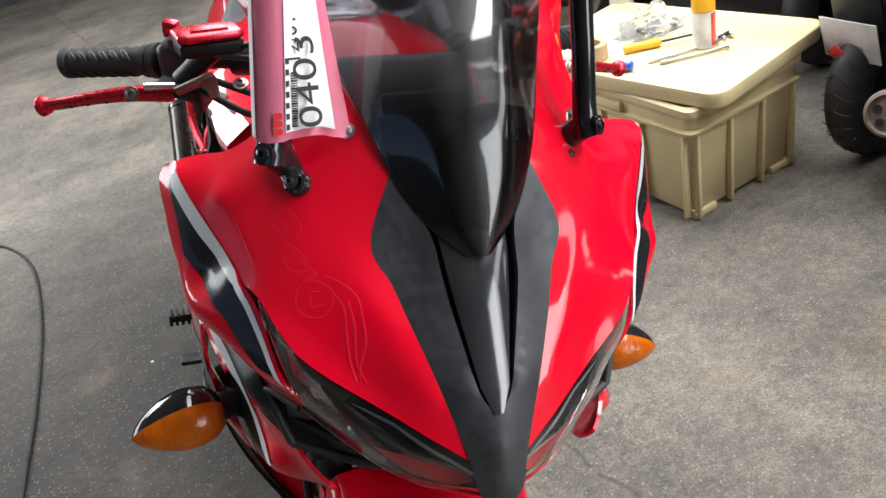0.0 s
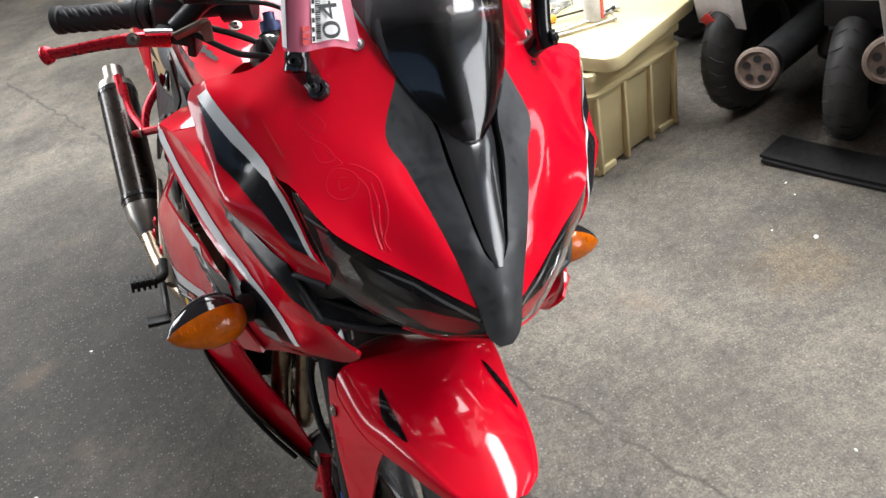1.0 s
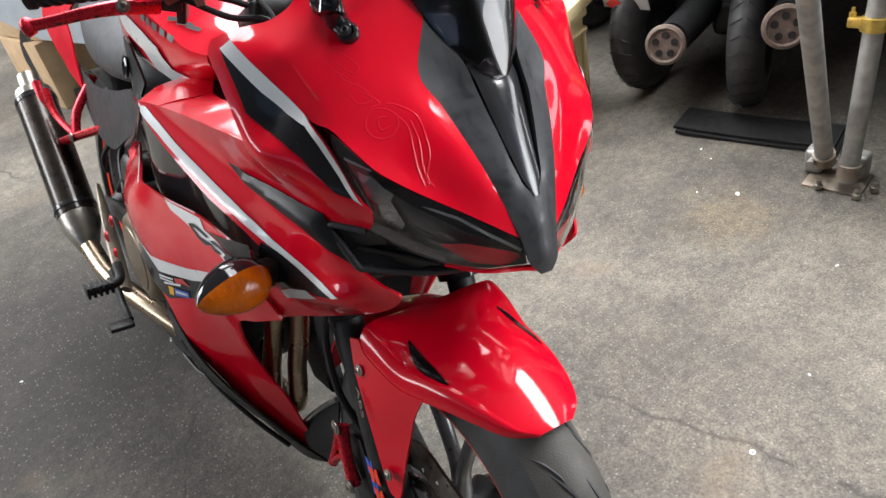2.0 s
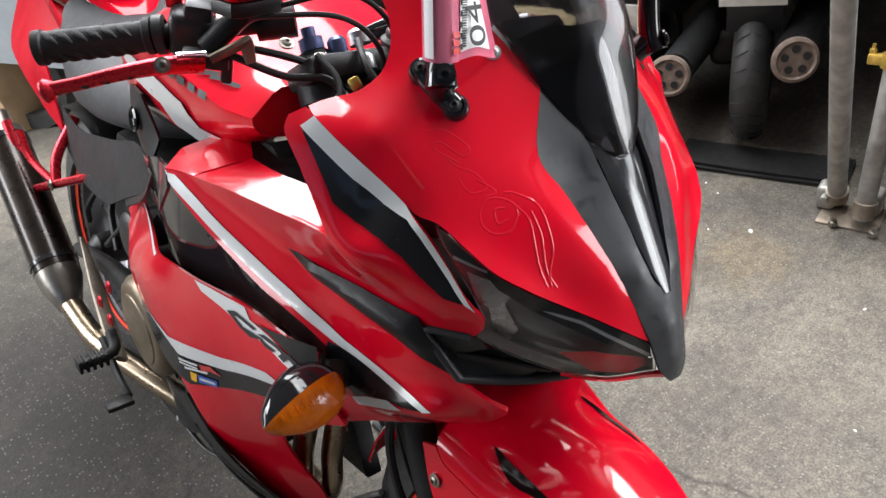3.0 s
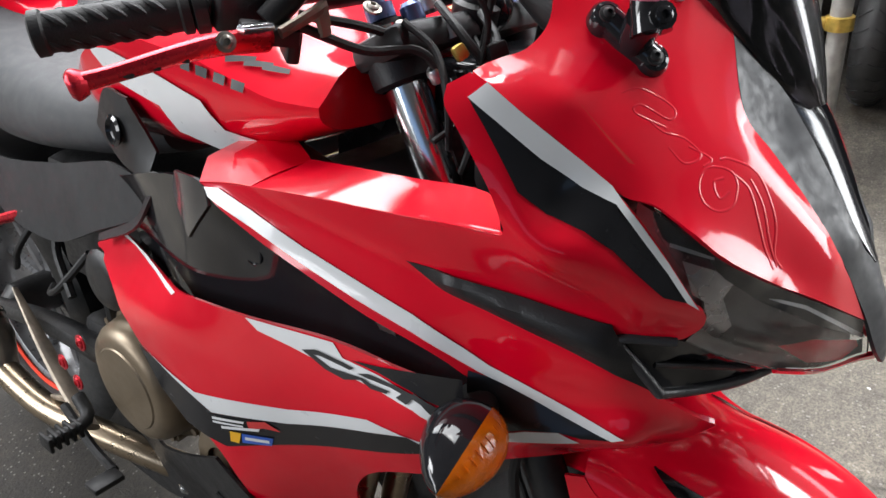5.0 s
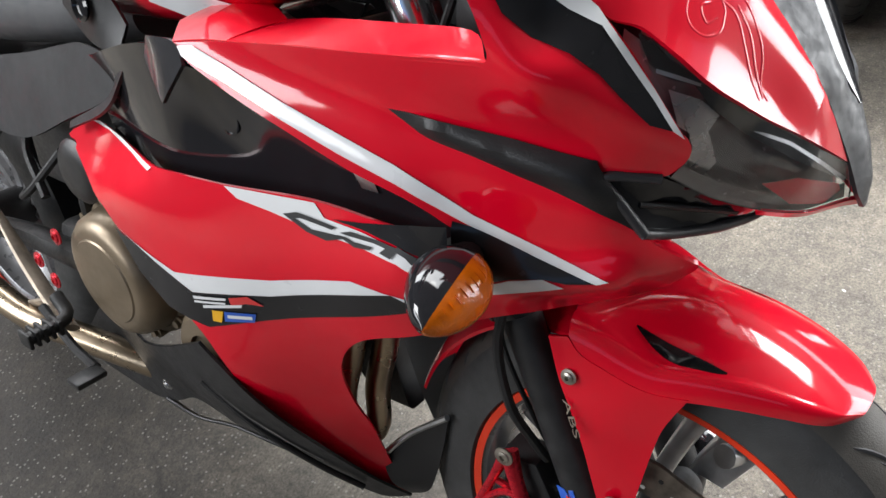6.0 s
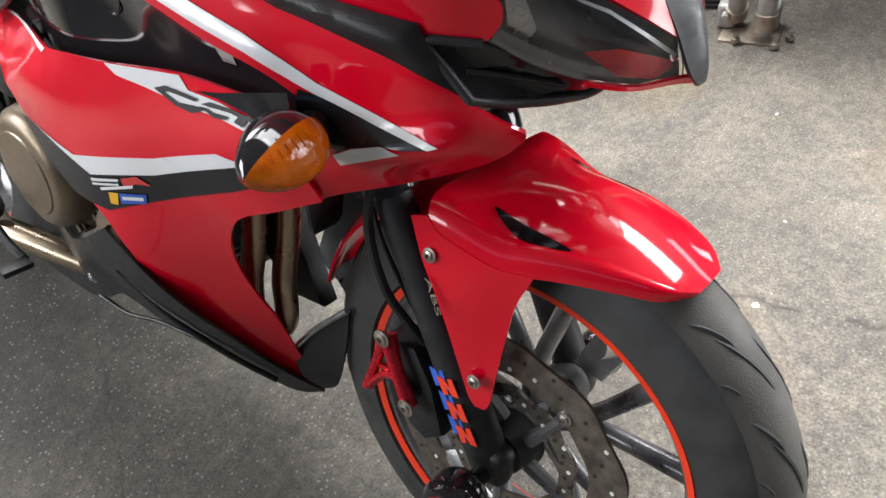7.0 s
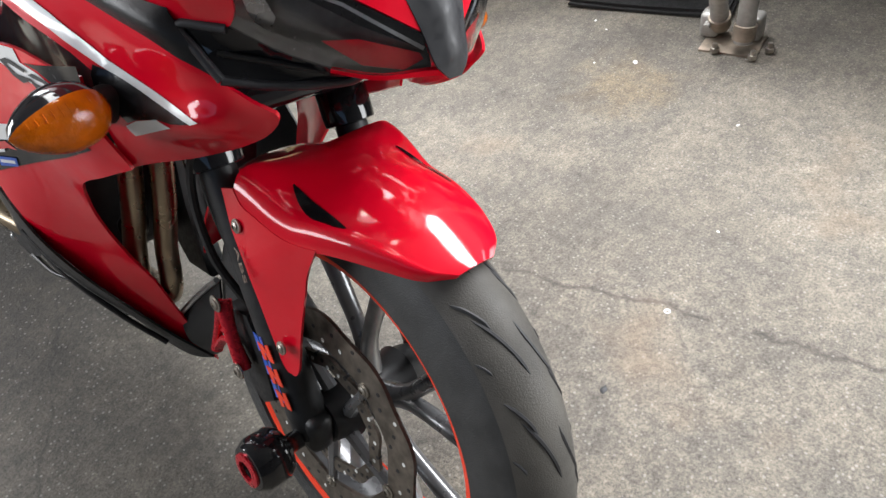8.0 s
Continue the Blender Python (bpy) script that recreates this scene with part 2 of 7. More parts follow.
def tube(bm, points, radius, seg=12, n=6, smooth=True, squash=1.0):
    """A round bar along the points; radius is a number or one per point."""
    pts = spline(points, n) if smooth else [Vector(q) for q in points]
    if isinstance(radius, (int, float)):
        rad = [radius] * len(pts)
    else:
        rad = [r[0] for r in spline([(r, 0, 0) for r in radius], n)] if smooth and len(radius) > 2 else [
            radius[0] + (radius[-1] - radius[0]) * i / (len(pts) - 1) for i in range(len(pts))]
    up = None
    rings = []
    for i, q in enumerate(pts):
        d = (pts[min(i + 1, len(pts) - 1)] - pts[max(i - 1, 0)]).normalized()
        if up is None:
            up = d.orthogonal().normalized()
        up = (up - d * up.dot(d)).normalized()
        side = d.cross(up)
        rings.append([bm.verts.new(q + (up * math.cos(a) * squash + side * math.sin(a)) * rad[i])
                      for a in (2 * math.pi * k / seg for k in range(seg))])
    for r0, r1 in zip(rings, rings[1:]):
        for k in range(seg):
            bm.faces.new((r0[k], r0[(k + 1) % seg], r1[(k + 1) % seg], r1[k]))
    bm.faces.new(rings[0][::-1])
    bm.faces.new(rings[-1])
    return bm


def lathe(bm, profile, m, seg=48, closed=False):
    """Turns the profile (radius, height) round the z axis of m."""
    rings = []
    for r, h in profile:
        rings.append([bm.verts.new(m @ Vector((r * math.cos(a), r * math.sin(a), h)))
                      for a in (2 * math.pi * k / seg for k in range(seg))] if r > 1e-6 else [bm.verts.new(m @ Vector((0, 0, h)))])
    pairs = list(zip(rings, rings[1:] + ([rings[0]] if closed else [])))
    for r0, r1 in pairs if closed else pairs[:len(rings) - 1]:
        for k in range(seg):
            a, b2 = r0[k % len(r0)], r0[(k + 1) % len(r0)]
            c, d = r1[(k + 1) % len(r1)], r1[k % len(r1)]
            vs = [v for i, v in enumerate((a, b2, c, d)) if v not in (a, b2, c, d)[:i]]
            if len(vs) > 2:
                bm.faces.new(vs)
    return bm


def block(bm, size, m, bevel=0.003, seg=2):
    g = bmesh.ops.create_cube(bm, size=1.0, matrix=m @ Matrix.Diagonal((*size, 1)))
    if bevel:
        es = list({e for v in g["verts"] for e in v.link_edges})
        bmesh.ops.bevel(bm, geom=es, offset=bevel, segments=seg, affect="EDGES", profile=0.5)
    return bm


def prism(bm, outline, depth, m, bevel=0.0, seg=2):
    """An outline in the xy plane of m, as thick as depth along z."""
    lo = [bm.verts.new(m @ Vector((x, y, -depth / 2))) for x, y in outline]
    hi = [bm.verts.new(m @ Vector((x, y, depth / 2))) for x, y in outline]
    n = len(outline)
    fs = [bm.faces.new(lo[::-1]), bm.faces.new(hi)]
    for k in range(n):
        fs.append(bm.faces.new((lo[k], lo[(k + 1) % n], hi[(k + 1) % n], hi[k])))
    if bevel:
        es = list(fs[0].edges) + list(fs[1].edges)
        bmesh.ops.bevel(bm, geom=es, offset=bevel, segments=seg, affect="EDGES", profile=0.5)
    return bm


def loft(bm, sections, caps=True, closed=True):
    rings = [[bm.verts.new(p) for p in s] for s in sections]
    n = len(rings[0])
    for r0, r1 in zip(rings, rings[1:]):
        for k in range(n if closed else n - 1):
            bm.faces.new((r0[k], r0[(k + 1) % n], r1[(k + 1) % n], r1[k]))
    if caps:
        bm.faces.new(rings[0][::-1])
        bm.faces.new(rings[-1])
    return bm


def frame_of(at, x_dir, normal):
    """A pose at a place, with its x along x_dir and its z along normal."""
    z = Vector(normal).normalized()
    x = (Vector(x_dir) - z * Vector(x_dir).dot(z)).normalized()
    y = z.cross(x)
    return Matrix.Translation(at) @ Matrix((x, y, z)).transposed().to_4x4()


def dense(line, closed=False, step=.012):
    """Places at even steps along a line of straight stretches."""
    p = [Vector(q) for q in line]
    if closed:
        p = p + p[:1]
    else:
        p = spline(p, 3)
    out = []
    for a, b in zip(p, p[1:]):
        n = max(1, int((b - a).length / step))
        out += [a.lerp(b, k / n) for k in range(n)]
    return out if closed else out + [p[-1]]


class Skin:
    """A sheet through given places, seen along n: the form that a body panel is cut from.
    With soft it is taut between the places and bends tightly, by about that radius, along rows of them."""

    def __init__(self, places, n, soft=0.0, mid=0.0, ease=2.5e-3):
        self.soft, self.mid = soft, mid
        self.n = Vector(n).normalized()
        self.a = self.n.cross(Vector((0, 1, 0.01))).normalized()
        self.b = self.n.cross(self.a)
        uvh = np.array([(q.dot(self.a), q.dot(self.b), q.dot(self.n)) for q in map(Vector, places)])
        keep = []
        for k in range(len(uvh)):
            if all(np.hypot(*(uvh[k, :2] - uvh[j, :2])) > 0.004 for j in keep):
                keep.append(k)
        self.c = uvh[keep, :2]
        k = len(self.c)
        big = np.zeros((k + 3, k + 3))
        big[:k, :k] = self.base(self.c) + np.eye(k) * (-ease if soft else 2e-5)
        big[:k, k:], big[k:, :k] = np.c_[np.ones(k), self.c], np.c_[np.ones(k), self.c].T
        self.w = np.linalg.solve(big, np.r_[uvh[keep, 2], 0, 0, 0])

    def base(self, q):
        dd = ((q[:, None, :] - self.c[None]) ** 2).sum(2)
        if self.soft:
            return np.sqrt(dd + self.soft ** 2)
        d = np.sqrt(dd) + 1e-9
        return d * d * np.log(d)

    def uv(self, q):
        q = Vector(q)
        return q.dot(self.a), q.dot(self.b)

    def place(self, uv, out=0.0):
        q = np.array(uv, float).reshape(-1, 2)
        h = np.c_[self.base(q), np.ones(len(q)), q] @ self.w
        return [self.a * u + self.b * v + self.n * (z + out) for (u, v), z in zip(q, h)]


def eased(uv, n=5, corner=48):
    """The outline with its gentle bends rounded and its sharp corners kept."""
    p = [Vector((*q, 0)) for q in uv]
    k = len(p)
    sharp = []
    for i in range(k):
        a, b = p[i] - p[i - 1], p[(i + 1) % k] - p[i]
        sharp.append(a.length < 1e-6 or b.length < 1e-6 or math.degrees(a.angle(b)) > corner)
    out = []
    for i in range(k):
        b, c = p[i], p[(i + 1) % k]
        a = b * 2 - c if sharp[i] else p[i - 1]
        d = c * 2 - b if sharp[(i + 1) % k] else p[(i + 2) % k]
        steps = n if (c - b).length > 0.012 else 2
        for j in range(steps):
            t = j / steps
            out.append(0.5 * (2 * b + (c - a) * t + (2 * a - 5 * b + 4 * c - d) * t * t + (3 * b - a - 3 * c + d) * t ** 3))
    return [(q.x, q.y) for q in out]


def sheet(bm, skin, outline, step, side, out=0.0, ease=True):
    """Cuts an outline from a skin; side -1: the right-hand half of the motorcycle."""
    uv = [skin.uv(q) for q in outline]
    if ease:
        uv = eased(uv)
    vs = [bm.verts.new((u, v, 0)) for u, v in uv]
    bm.faces.new(vs)
    for axis in (0, 1):
        lo, hi = min(q[axis] for q in uv), max(q[axis] for q in uv)
        no = (1, 0, 0) if axis == 0 else (0, 1, 0)
        for k in range(1, int((hi - lo) / step) + 1):
            co = [0, 0, 0]
            co[axis] = lo + k * step - 0.37 * step
            bmesh.ops.bisect_plane(bm, geom=bm.verts[:] + bm.edges[:] + bm.faces[:], dist=1e-5, plane_co=co, plane_no=no)
    for v, q in zip(bm.verts, skin.place([(v.co.x, v.co.y) for v in bm.verts], out)):
        v.co = (q.x * side + (2 * skin.mid if side > 0 else 0), q.y, q.z)
    return bm


def panel(name, outline, inside, n, material, parent, side=-1, thick=0.004, step=0.014, label="", soft=0.0, folds=(), mid=0.0, lift=0.0, ease=2.5e-3):
    """A moulded body panel with real thickness. Returns its object and its skin."""
    rows = dense(outline, True) if soft else list(outline)
    for f in folds:
        rows = rows + dense(f)
    skin = Skin(rows + list(inside), n, soft, mid, ease)
    bm = bmesh.new()
    sheet(bm, skin, outline, step, side, lift)
    bmesh.ops.recalc_face_normals(bm, faces=bm.faces[:])
    want = Vector((skin.n.x * side, skin.n.y, skin.n.z))
    mean = sum((f.normal * f.calc_area() for f in bm.faces), Vector())
    if mean.dot(want) < 0:
        bmesh.ops.reverse_faces(bm, faces=bm.faces[:])
    front = bm.faces[:]
    inward = {}
    for v in bm.verts[:]:
        inward[v] = v.normal.copy()
    back = {v: bm.verts.new(v.co - inward[v] * thick) for v in list(inward)}
    edges = [e for e in bm.edges if len(e.link_faces) == 1]
    for f in front:
        bm.faces.new([back[v] for v in reversed(f.verts)])
    for e in edges:
        a, b = e.verts
        bm.faces.new((b, a, back[a], back[b]) if e.link_loops[0].vert is a else (a, b, back[b], back[a]))
    return part(name, bm, material, parent, label, 42), skin


def decal(name, skin, outlines, material, parent, side=-1, out=0.0015, step=0.02, label="", ease=False):
    """Film or paint of another colour, a hair proud of the panel that it lies on."""
    made = bmesh.new()
    for o in outlines:
        bm = bmesh.new()
        sheet(bm, skin, o, step, side, out, ease)
        me = bpy.data.meshes.new("piece")
        bm.to_mesh(me)
        bm.free()
        made.from_mesh(me)
        bpy.data.meshes.remove(me)
    return part(name, made, material, parent, label)


def screw(parent, place, n, r=0.0055, material=None, side=-1, name="screw"):
    """A button-head screw with a socket."""
    q = Vector((place[0] * side, place[1], place[2]))
    d = Vector((n[0] * side, n[1], n[2])).normalized()
    m = Matrix.Translation(q) @ d.to_track_quat("Z", "Y").to_matrix().to_4x4()
    bm = bmesh.new()
    lathe(bm, [(r * 1.5, -0.001), (r * 1.5, 0.001), (r, 0.0015), (r * 0.95, 0.003), (r * 0.55, 0.0042), (r * 0.45, 0.0042), (r * 0.4, 0.001), (0, 0.001)], m, 14)
    return part(name, bm, material or SILVER, parent)


# ---- the yard: ground, dark shed added round it, unseen roof with a long skylight ----
def slab(name, size, at, material, label, category="", rot=0):
    bm = bmesh.new()
    block(bm, size, pose(*at, 0, 0, rot), 0.0)
    return tagged(finish(name, bm, material, flat=True), label, category, kind="structure")


bm = bmesh.new()
bmesh.ops.create_grid(bm, x_segments=60, y_segments=60, size=1.0)
for v in bm.verts:
    v.co.x, v.co.y = v.co.x * 9, v.co.y * 9 + 2
    v.co.z = 0.001 + 0.004 * noise.noise(Vector((v.co.x * 1.3, v.co.y * 1.3, 0)))
tagged(finish("ground", bm, ASPHALT), "worn grey asphalt floor with pale grit, stains and shade painted on the left", "floor", kind="structure")
# backdrop wall, added so the space behind the scooters looks dark
slab("dark_backdrop", (4.0, 0.08, 2.2), (2.3, 4.2, 1.1), DARKWALL, "dark sheet wall added as a dark backdrop behind the parked scooters", "wall")
slab("wall_east", (0.12, 9.2, 3.4), (4.3, 3.9, 1.7), DARKWALL, "dark sheet wall added as a dark backdrop behind the parked scooters", "wall")
slab("wall_north", (9.0, 0.12, 3.4), (0.2, 9.0, 1.7), DARKWALL, "dark sheet wall at the far end", "wall")
# unseen wall, added to keep sky out of the nose reflections
slab("wall_south", (6.9, 0.12, 3.4), (-0.85, -4.2, 1.7), DARKWALL, "unseen dark wall that blocks light from the south", "wall")
# roof sheets out of view, added to frame the lamps and darken reflections
slab("ceiling", (1.75, 8.5, 0.08), (3.425, 4.85, 3.3), ROOFM, "unseen grey roof sheet over the scooters", "ceiling")
slab("ceiling_gable", (2.6, 2.2, 0.08), (3.0, -3.1, 3.3), ROOFM, "unseen grey roof sheet beside the light openings", "ceiling")
slab("ceiling_east", (0.7, 2.6, 0.08), (3.95, -0.7, 3.3), ROOFM, "unseen grey roof sheet beside the light openings", "ceiling")
slab("ceiling_front", (1.0, 4.2, 0.08), (1.80, -2.1, 3.3), ROOFM, "unseen grey roof sheet beside the light openings", "ceiling")
slab("ceiling_side", (2.25, 13.4, 0.08), (-0.575, 2.4, 3.3), ROOFM, "unseen grey roof sheet beside the light openings", "ceiling")
slab("ceiling_west", (1.55, 13.4, 0.08), (-3.675, 2.4, 3.3), ROOFM, "unseen grey roof sheet beside the light openings", "ceiling")
slab("ceiling_west_front", (1.2, 6.9, 0.08), (-2.3, -0.85, 3.3), ROOFM, "unseen grey roof sheet beside the light openings", "ceiling")
slab("ceiling_west_back", (1.2, 3.5, 0.08), (-2.3, 7.35, 3.3), ROOFM, "unseen grey roof sheet beside the light openings", "ceiling")
slab("ceiling_edge", (0.75, 4.6, 0.08), (0.925, -2.1, 3.3), ROOFM, "unseen grey roof sheet beside the light openings", "ceiling")
slab("ceiling_back", (2.0, 2.9, 0.08), (1.55, 7.65, 3.3), ROOFM, "unseen grey roof sheet beside the light openings", "ceiling")
# unseen wall, added under the high fill to keep the low reflections dark
slab("wall_west", (0.12, 13.4, 2.0), (-4.3, 2.4, 1.0), DARKWALL, "unseen dark wall below the added high fill light", "wall")
# beam and deck are unseen, added to keep the scooter bay dark
slab("shade_beam", (0.10, 6.7, 0.16), (1.90, 2.25, 1.02), DARKWALL, "unseen dark beam that helps shade the scooters", "beam")
# unseen header, added to block light above the door
slab("wall_east_header", (0.12, 3.4, 1.05), (4.3, -2.4, 2.875), DARKWALL, "unseen dark sheet over the yard door", "wall")
slab("shade_deck", (2.4, 6.7, 0.06), (3.05, 2.25, 1.13), DARKWALL, "unseen dark deck that shades the scooters", "loft")
# unseen end sheet, added to keep door and gate light off the bay
slab("bay_light_block", (2.4, 0.06, 1.10), (3.05, -1.05, 0.55), DARKWALL, "unseen dark sheet that keeps light out of the scooter bay", "wall")

# ---- the motorcycle: leans on its side stand; x is its left, y its rear ----
bike = tagged(empty("motorcycle", pose(0, 0, 0, 0, 14.5, 0)), "red sports motorcycle with white and black decals on its side stand", "motorcycle")

# the nose: places are (half width, rear, up), from the right-hand side
NOSE = [(.050, .032, 1.021), (.072, .008, .971), (.059, -.014, .941), (.048, -.038, .911), (.036, -.060, .879), (.024, -.079, .844), (.013, -.095, .808),
        (.043, -.079, .826), (.068, -.063, .841), (.093, -.047, .855), (.119, -.033, .871), (.141, -.017, .887), (.155, .002, .905), (.167, .026, .923),
        (.177, .046, .928), (.187, .067, .946), (.199, .088, .965), (.211, .109, .983), (.221, .130, 1.001), (.218, .144, 1.006),
        (.196, .142, 1.010), (.176, .130, 1.016), (.152, .128, 1.030), (.138, .134, 1.052), (.131, .148, 1.076), (.133, .166, 1.096), (.142, .188, 1.118),
        (.151, .212, 1.140), (.143, .219, 1.168), (.128, .217, 1.184), (.117, .190, 1.166), (.092, .128, 1.112), (.062, .062, 1.052)]
NOSE_RIDGE = [(.119, .068, 1.019), (.101, .032, .986), (.086, .001, .956), (.069, -.027, .924), (.050, -.052, .889), (.029, -.080, .847)]
NOSE_LIP = [(.189, .089, .990), (.181, .073, .968), (.171, .051, .948), (.160, .026, .930), (.146, .004, .912), (.130, -.015, .895), (.106, -.032, .877), (.078, -.050, .858)]
NOSE_EAR = [(.076, .067, 1.048), (.110, .133, 1.105), (.144, .197, 1.164)]
BLADE_TOP = [(.243, .440, .866), (.236, .373, .875), (.231, .308, .881), (.228, .254, .885), (.226, .203, .889), (.225, .155, .894), (.226, .112, .898)]
SEAM = [(.221, .131, 1.001), (.211, .109, .983), (.199, .088, .965), (.187, .067, .946), (.177, .046, .926), (.168, .028, .903), (.161, .009, .876), (.153, -.009, .850)]
BLADE = BLADE_TOP + [(.229, .108, .905), (.234, .116, .930), (.237, .127, .950), (.239, .140, .970), (.239, .152, .986), (.232, .155, .998), (.219, .145, 1.005)] + SEAM + [
    (.148, -.012, .844), (.143, -.011, .834), (.140, -.003, .821), (.141, .011, .811), (.166, .044, .811), (.150, .012, .767), (.140, -.006, .753), (.126, -.027, .741),
    (.115, -.022, .731), (.119, -.002, .710), (.126, .031, .690), (.134, .069, .672), (.148, .099, .660), (.168, .137, .648), (.186, .160, .640),
    (.202, .156, .690), (.206, .150, .750), (.216, .186, .768), (.228, .244, .786), (.236, .298, .806), (.243, .358, .828), (.247, .415, .852)]
COWL_CREASE = [(.239, .152, .986), (.233, .128, .958), (.228, .105, .932), (.227, .088, .912), (.227, .074, .893)]
PATCH_IN = [(.222, .100, .932), (.206, .086, .917), (.187, .046, .924)]
PATCH_ROLL = [(.228, .074, .893), (.213, .056, .886), (.194, .034, .876), (.174, .011, .864), (.155, -.007, .850)]
BLADE_CREASE = [(.243, .440, .866), (.236, .370, .860), (.228, .324, .853), (.219, .272, .846), (.210, .214, .841)]
SCOOP_UP = [(.208, .214, .841), (.204, .174, .840), (.196, .143, .837), (.188, .108, .834), (.181, .076, .830), (.172, .046, .826), (.156, .023, .817), (.141, .011, .811)]
SCOOP_LOW = [(.208, .214, .841), (.202, .179, .823), (.196, .141, .815), (.189, .105, .806), (.181, .071, .797), (.171, .038, .784), (.150, .012, .767)]
BLADE_FOLD = [(.234, .340, .849), (.223, .270, .826), (.212, .206, .805), (.197, .150, .786), (.185, .095, .767), (.165, .040, .752), (.140, .000, .748)]
BLADE_MID = [(.245, .410, .862), (.239, .355, .840), (.231, .304, .818), (.222, .250, .799), (.210, .196, .783), (.196, .155, .762), (.182, .105, .743), (.173, .060, .735), (.170, .026, .728)]
BLADE_BAND = [(.204, .156, .716), (.193, .110, .706), (.181, .059, .713), (.166, .020, .722)]
LOWER = [(.183, .722, .718), (.190, .780, .686), (.243, .646, .655), (.250, .604, .635), (.250, .560, .600), (.246, .490, .545), (.235, .460, .493),
         (.214, .444, .431), (.165, .398, .342), (.105, .370, .255), (.040, .342, .180), (.064, .338, .240), (.092, .335, .305), (.118, .335, .375), (.146, .334, .430),
         (.173, .325, .494), (.190, .302, .545), (.203, .262, .588), (.201, .203, .617), (.188, .150, .642), (.210, .158, .692), (.220, .150, .748), (.226, .205, .746),
         (.230, .289, .746), (.240, .401, .734), (.244, .507, .727)]
LOWER_FOLD = [(.244, .507, .727), (.249, .570, .690), (.243, .646, .655)]
LOWER_IN = [(.250, .492, .608), (.244, .400, .660), (.228, .175, .699), (.226, .250, .660), (.236, .430, .560), (.216, .250, .630), (.180, .400, .420)]
LAMP = [(.167, .027, .920), (.155, .002, .903), (.141, -.017, .885), (.119, -.033, .869), (.093, -.047, .853), (.068, -.063, .839), (.043, -.079, .824), (.013, -.095, .806), (.006, -.100, .788),
        (.006, -.103, .775), (.045, -.080, .772), (.080, -.054, .779), (.112, -.022, .793), (.140, .002, .813), (.143, -.012, .836), (.149, -.010, .851), (.154, -.002, .867), (.158, .008, .880), (.161, .018, .892), (.165, .028, .907)]
LAMP_IN = [(.100, -.053, .822), (.138, -.020, .855), (.060, -.080, .800)]
MID = .0135   # the front sits this far left of the frame's middle line


for side in (-1, 1):
    nose, nose_skin = panel("nose_cowl", NOSE, NOSE_EAR, (.55, -.55, .63), RED, bike, side, step=.006, label="red nose cowl half", soft=.0015, folds=(NOSE_RIDGE, NOSE_LIP), mid=MID, ease=4e-4)
    blade, blade_skin = panel("side_blade", BLADE, PATCH_IN, (1, -.35, .22), RED, bike, side, step=.008, soft=.011, mid=MID,
                              folds=(COWL_CREASE, PATCH_ROLL, BLADE_CREASE, SCOOP_UP, SCOOP_LOW, BLADE_FOLD, BLADE_MID, BLADE_BAND))
    decal("black_patch", blade_skin, [[(0.228, 0.140, 0.991), (0.221, 0.122, 0.977), (0.206, 0.094, 0.952), (0.193, 0.069, 0.934), (0.186, 0.047, 0.925), (0.175, 0.032, 0.902), (0.166, 0.012, 0.876), (0.159, -0.002, 0.855), (0.174, 0.010, 0.861), (0.186, 0.028, 0.880), (0.196, 0.041, 0.896), (0.207, 0.058, 0.909), (0.208, 0.086, 0.916), (0.223, 0.101, 0.932), (0.225, 0.114, 0.953), (0.226, 0.128, 0.974)]], BLACK, blade, side, .0010, .008)
    decal("white_stripe", blade_skin, [[(0.221, 0.130, 1.001), (0.210, 0.107, 0.981), (0.190, 0.072, 0.951), (0.179, 0.054, 0.935), (0.172, 0.035, 0.911), (0.163, 0.014, 0.883), (0.153, -0.009, 0.849), (0.159, -0.002, 0.855), (0.166, 0.012, 0.876), (0.175, 0.032, 0.902), (0.186, 0.047, 0.925), (0.193, 0.069, 0.934), (0.206, 0.094, 0.952), (0.221, 0.122, 0.977), (0.228, 0.140, 0.991)]], WHITE, blade, side, .0016, .008)
    decal("white_stripe", blade_skin, [[(0.238, 0.414, 0.866), (0.236, 0.376, 0.855), (0.231, 0.313, 0.832), (0.219, 0.260, 0.813), (0.210, 0.207, 0.795), (0.191, 0.140, 0.761), (0.173, 0.064, 0.737), (0.170, 0.026, 0.728), (0.173, 0.035, 0.724), (0.180, 0.086, 0.735), (0.193, 0.138, 0.751), (0.215, 0.203, 0.780), (0.224, 0.257, 0.797), (0.234, 0.312, 0.817), (0.246, 0.367, 0.840), (0.247, 0.425, 0.857), (0.244, 0.432, 0.864)]], WHITE, blade, side, .0016, .008)
    decal("black_patch", blade_skin, [[(0.193, 0.138, 0.751), (0.180, 0.086, 0.735), (0.173, 0.035, 0.724), (0.181, 0.057, 0.720), (0.185, 0.075, 0.720), (0.192, 0.103, 0.713), (0.195, 0.118, 0.706), (0.200, 0.138, 0.718), (0.205, 0.152, 0.732), (0.202, 0.154, 0.756)]], BLACK, blade, side, .0010, .008)
    decal("white_flash", blade_skin, [[(0.192, 0.103, 0.712), (0.185, 0.076, 0.720), (0.182, 0.058, 0.716), (0.187, 0.122, 0.689), (0.194, 0.124, 0.701)]], WHITE, blade, side, .0016, .008)
    lower, lower_skin = panel("lower_fairing", LOWER, LOWER_IN, (1, -.1, 0), RED, bike, side, soft=.02, folds=(LOWER_FOLD,))
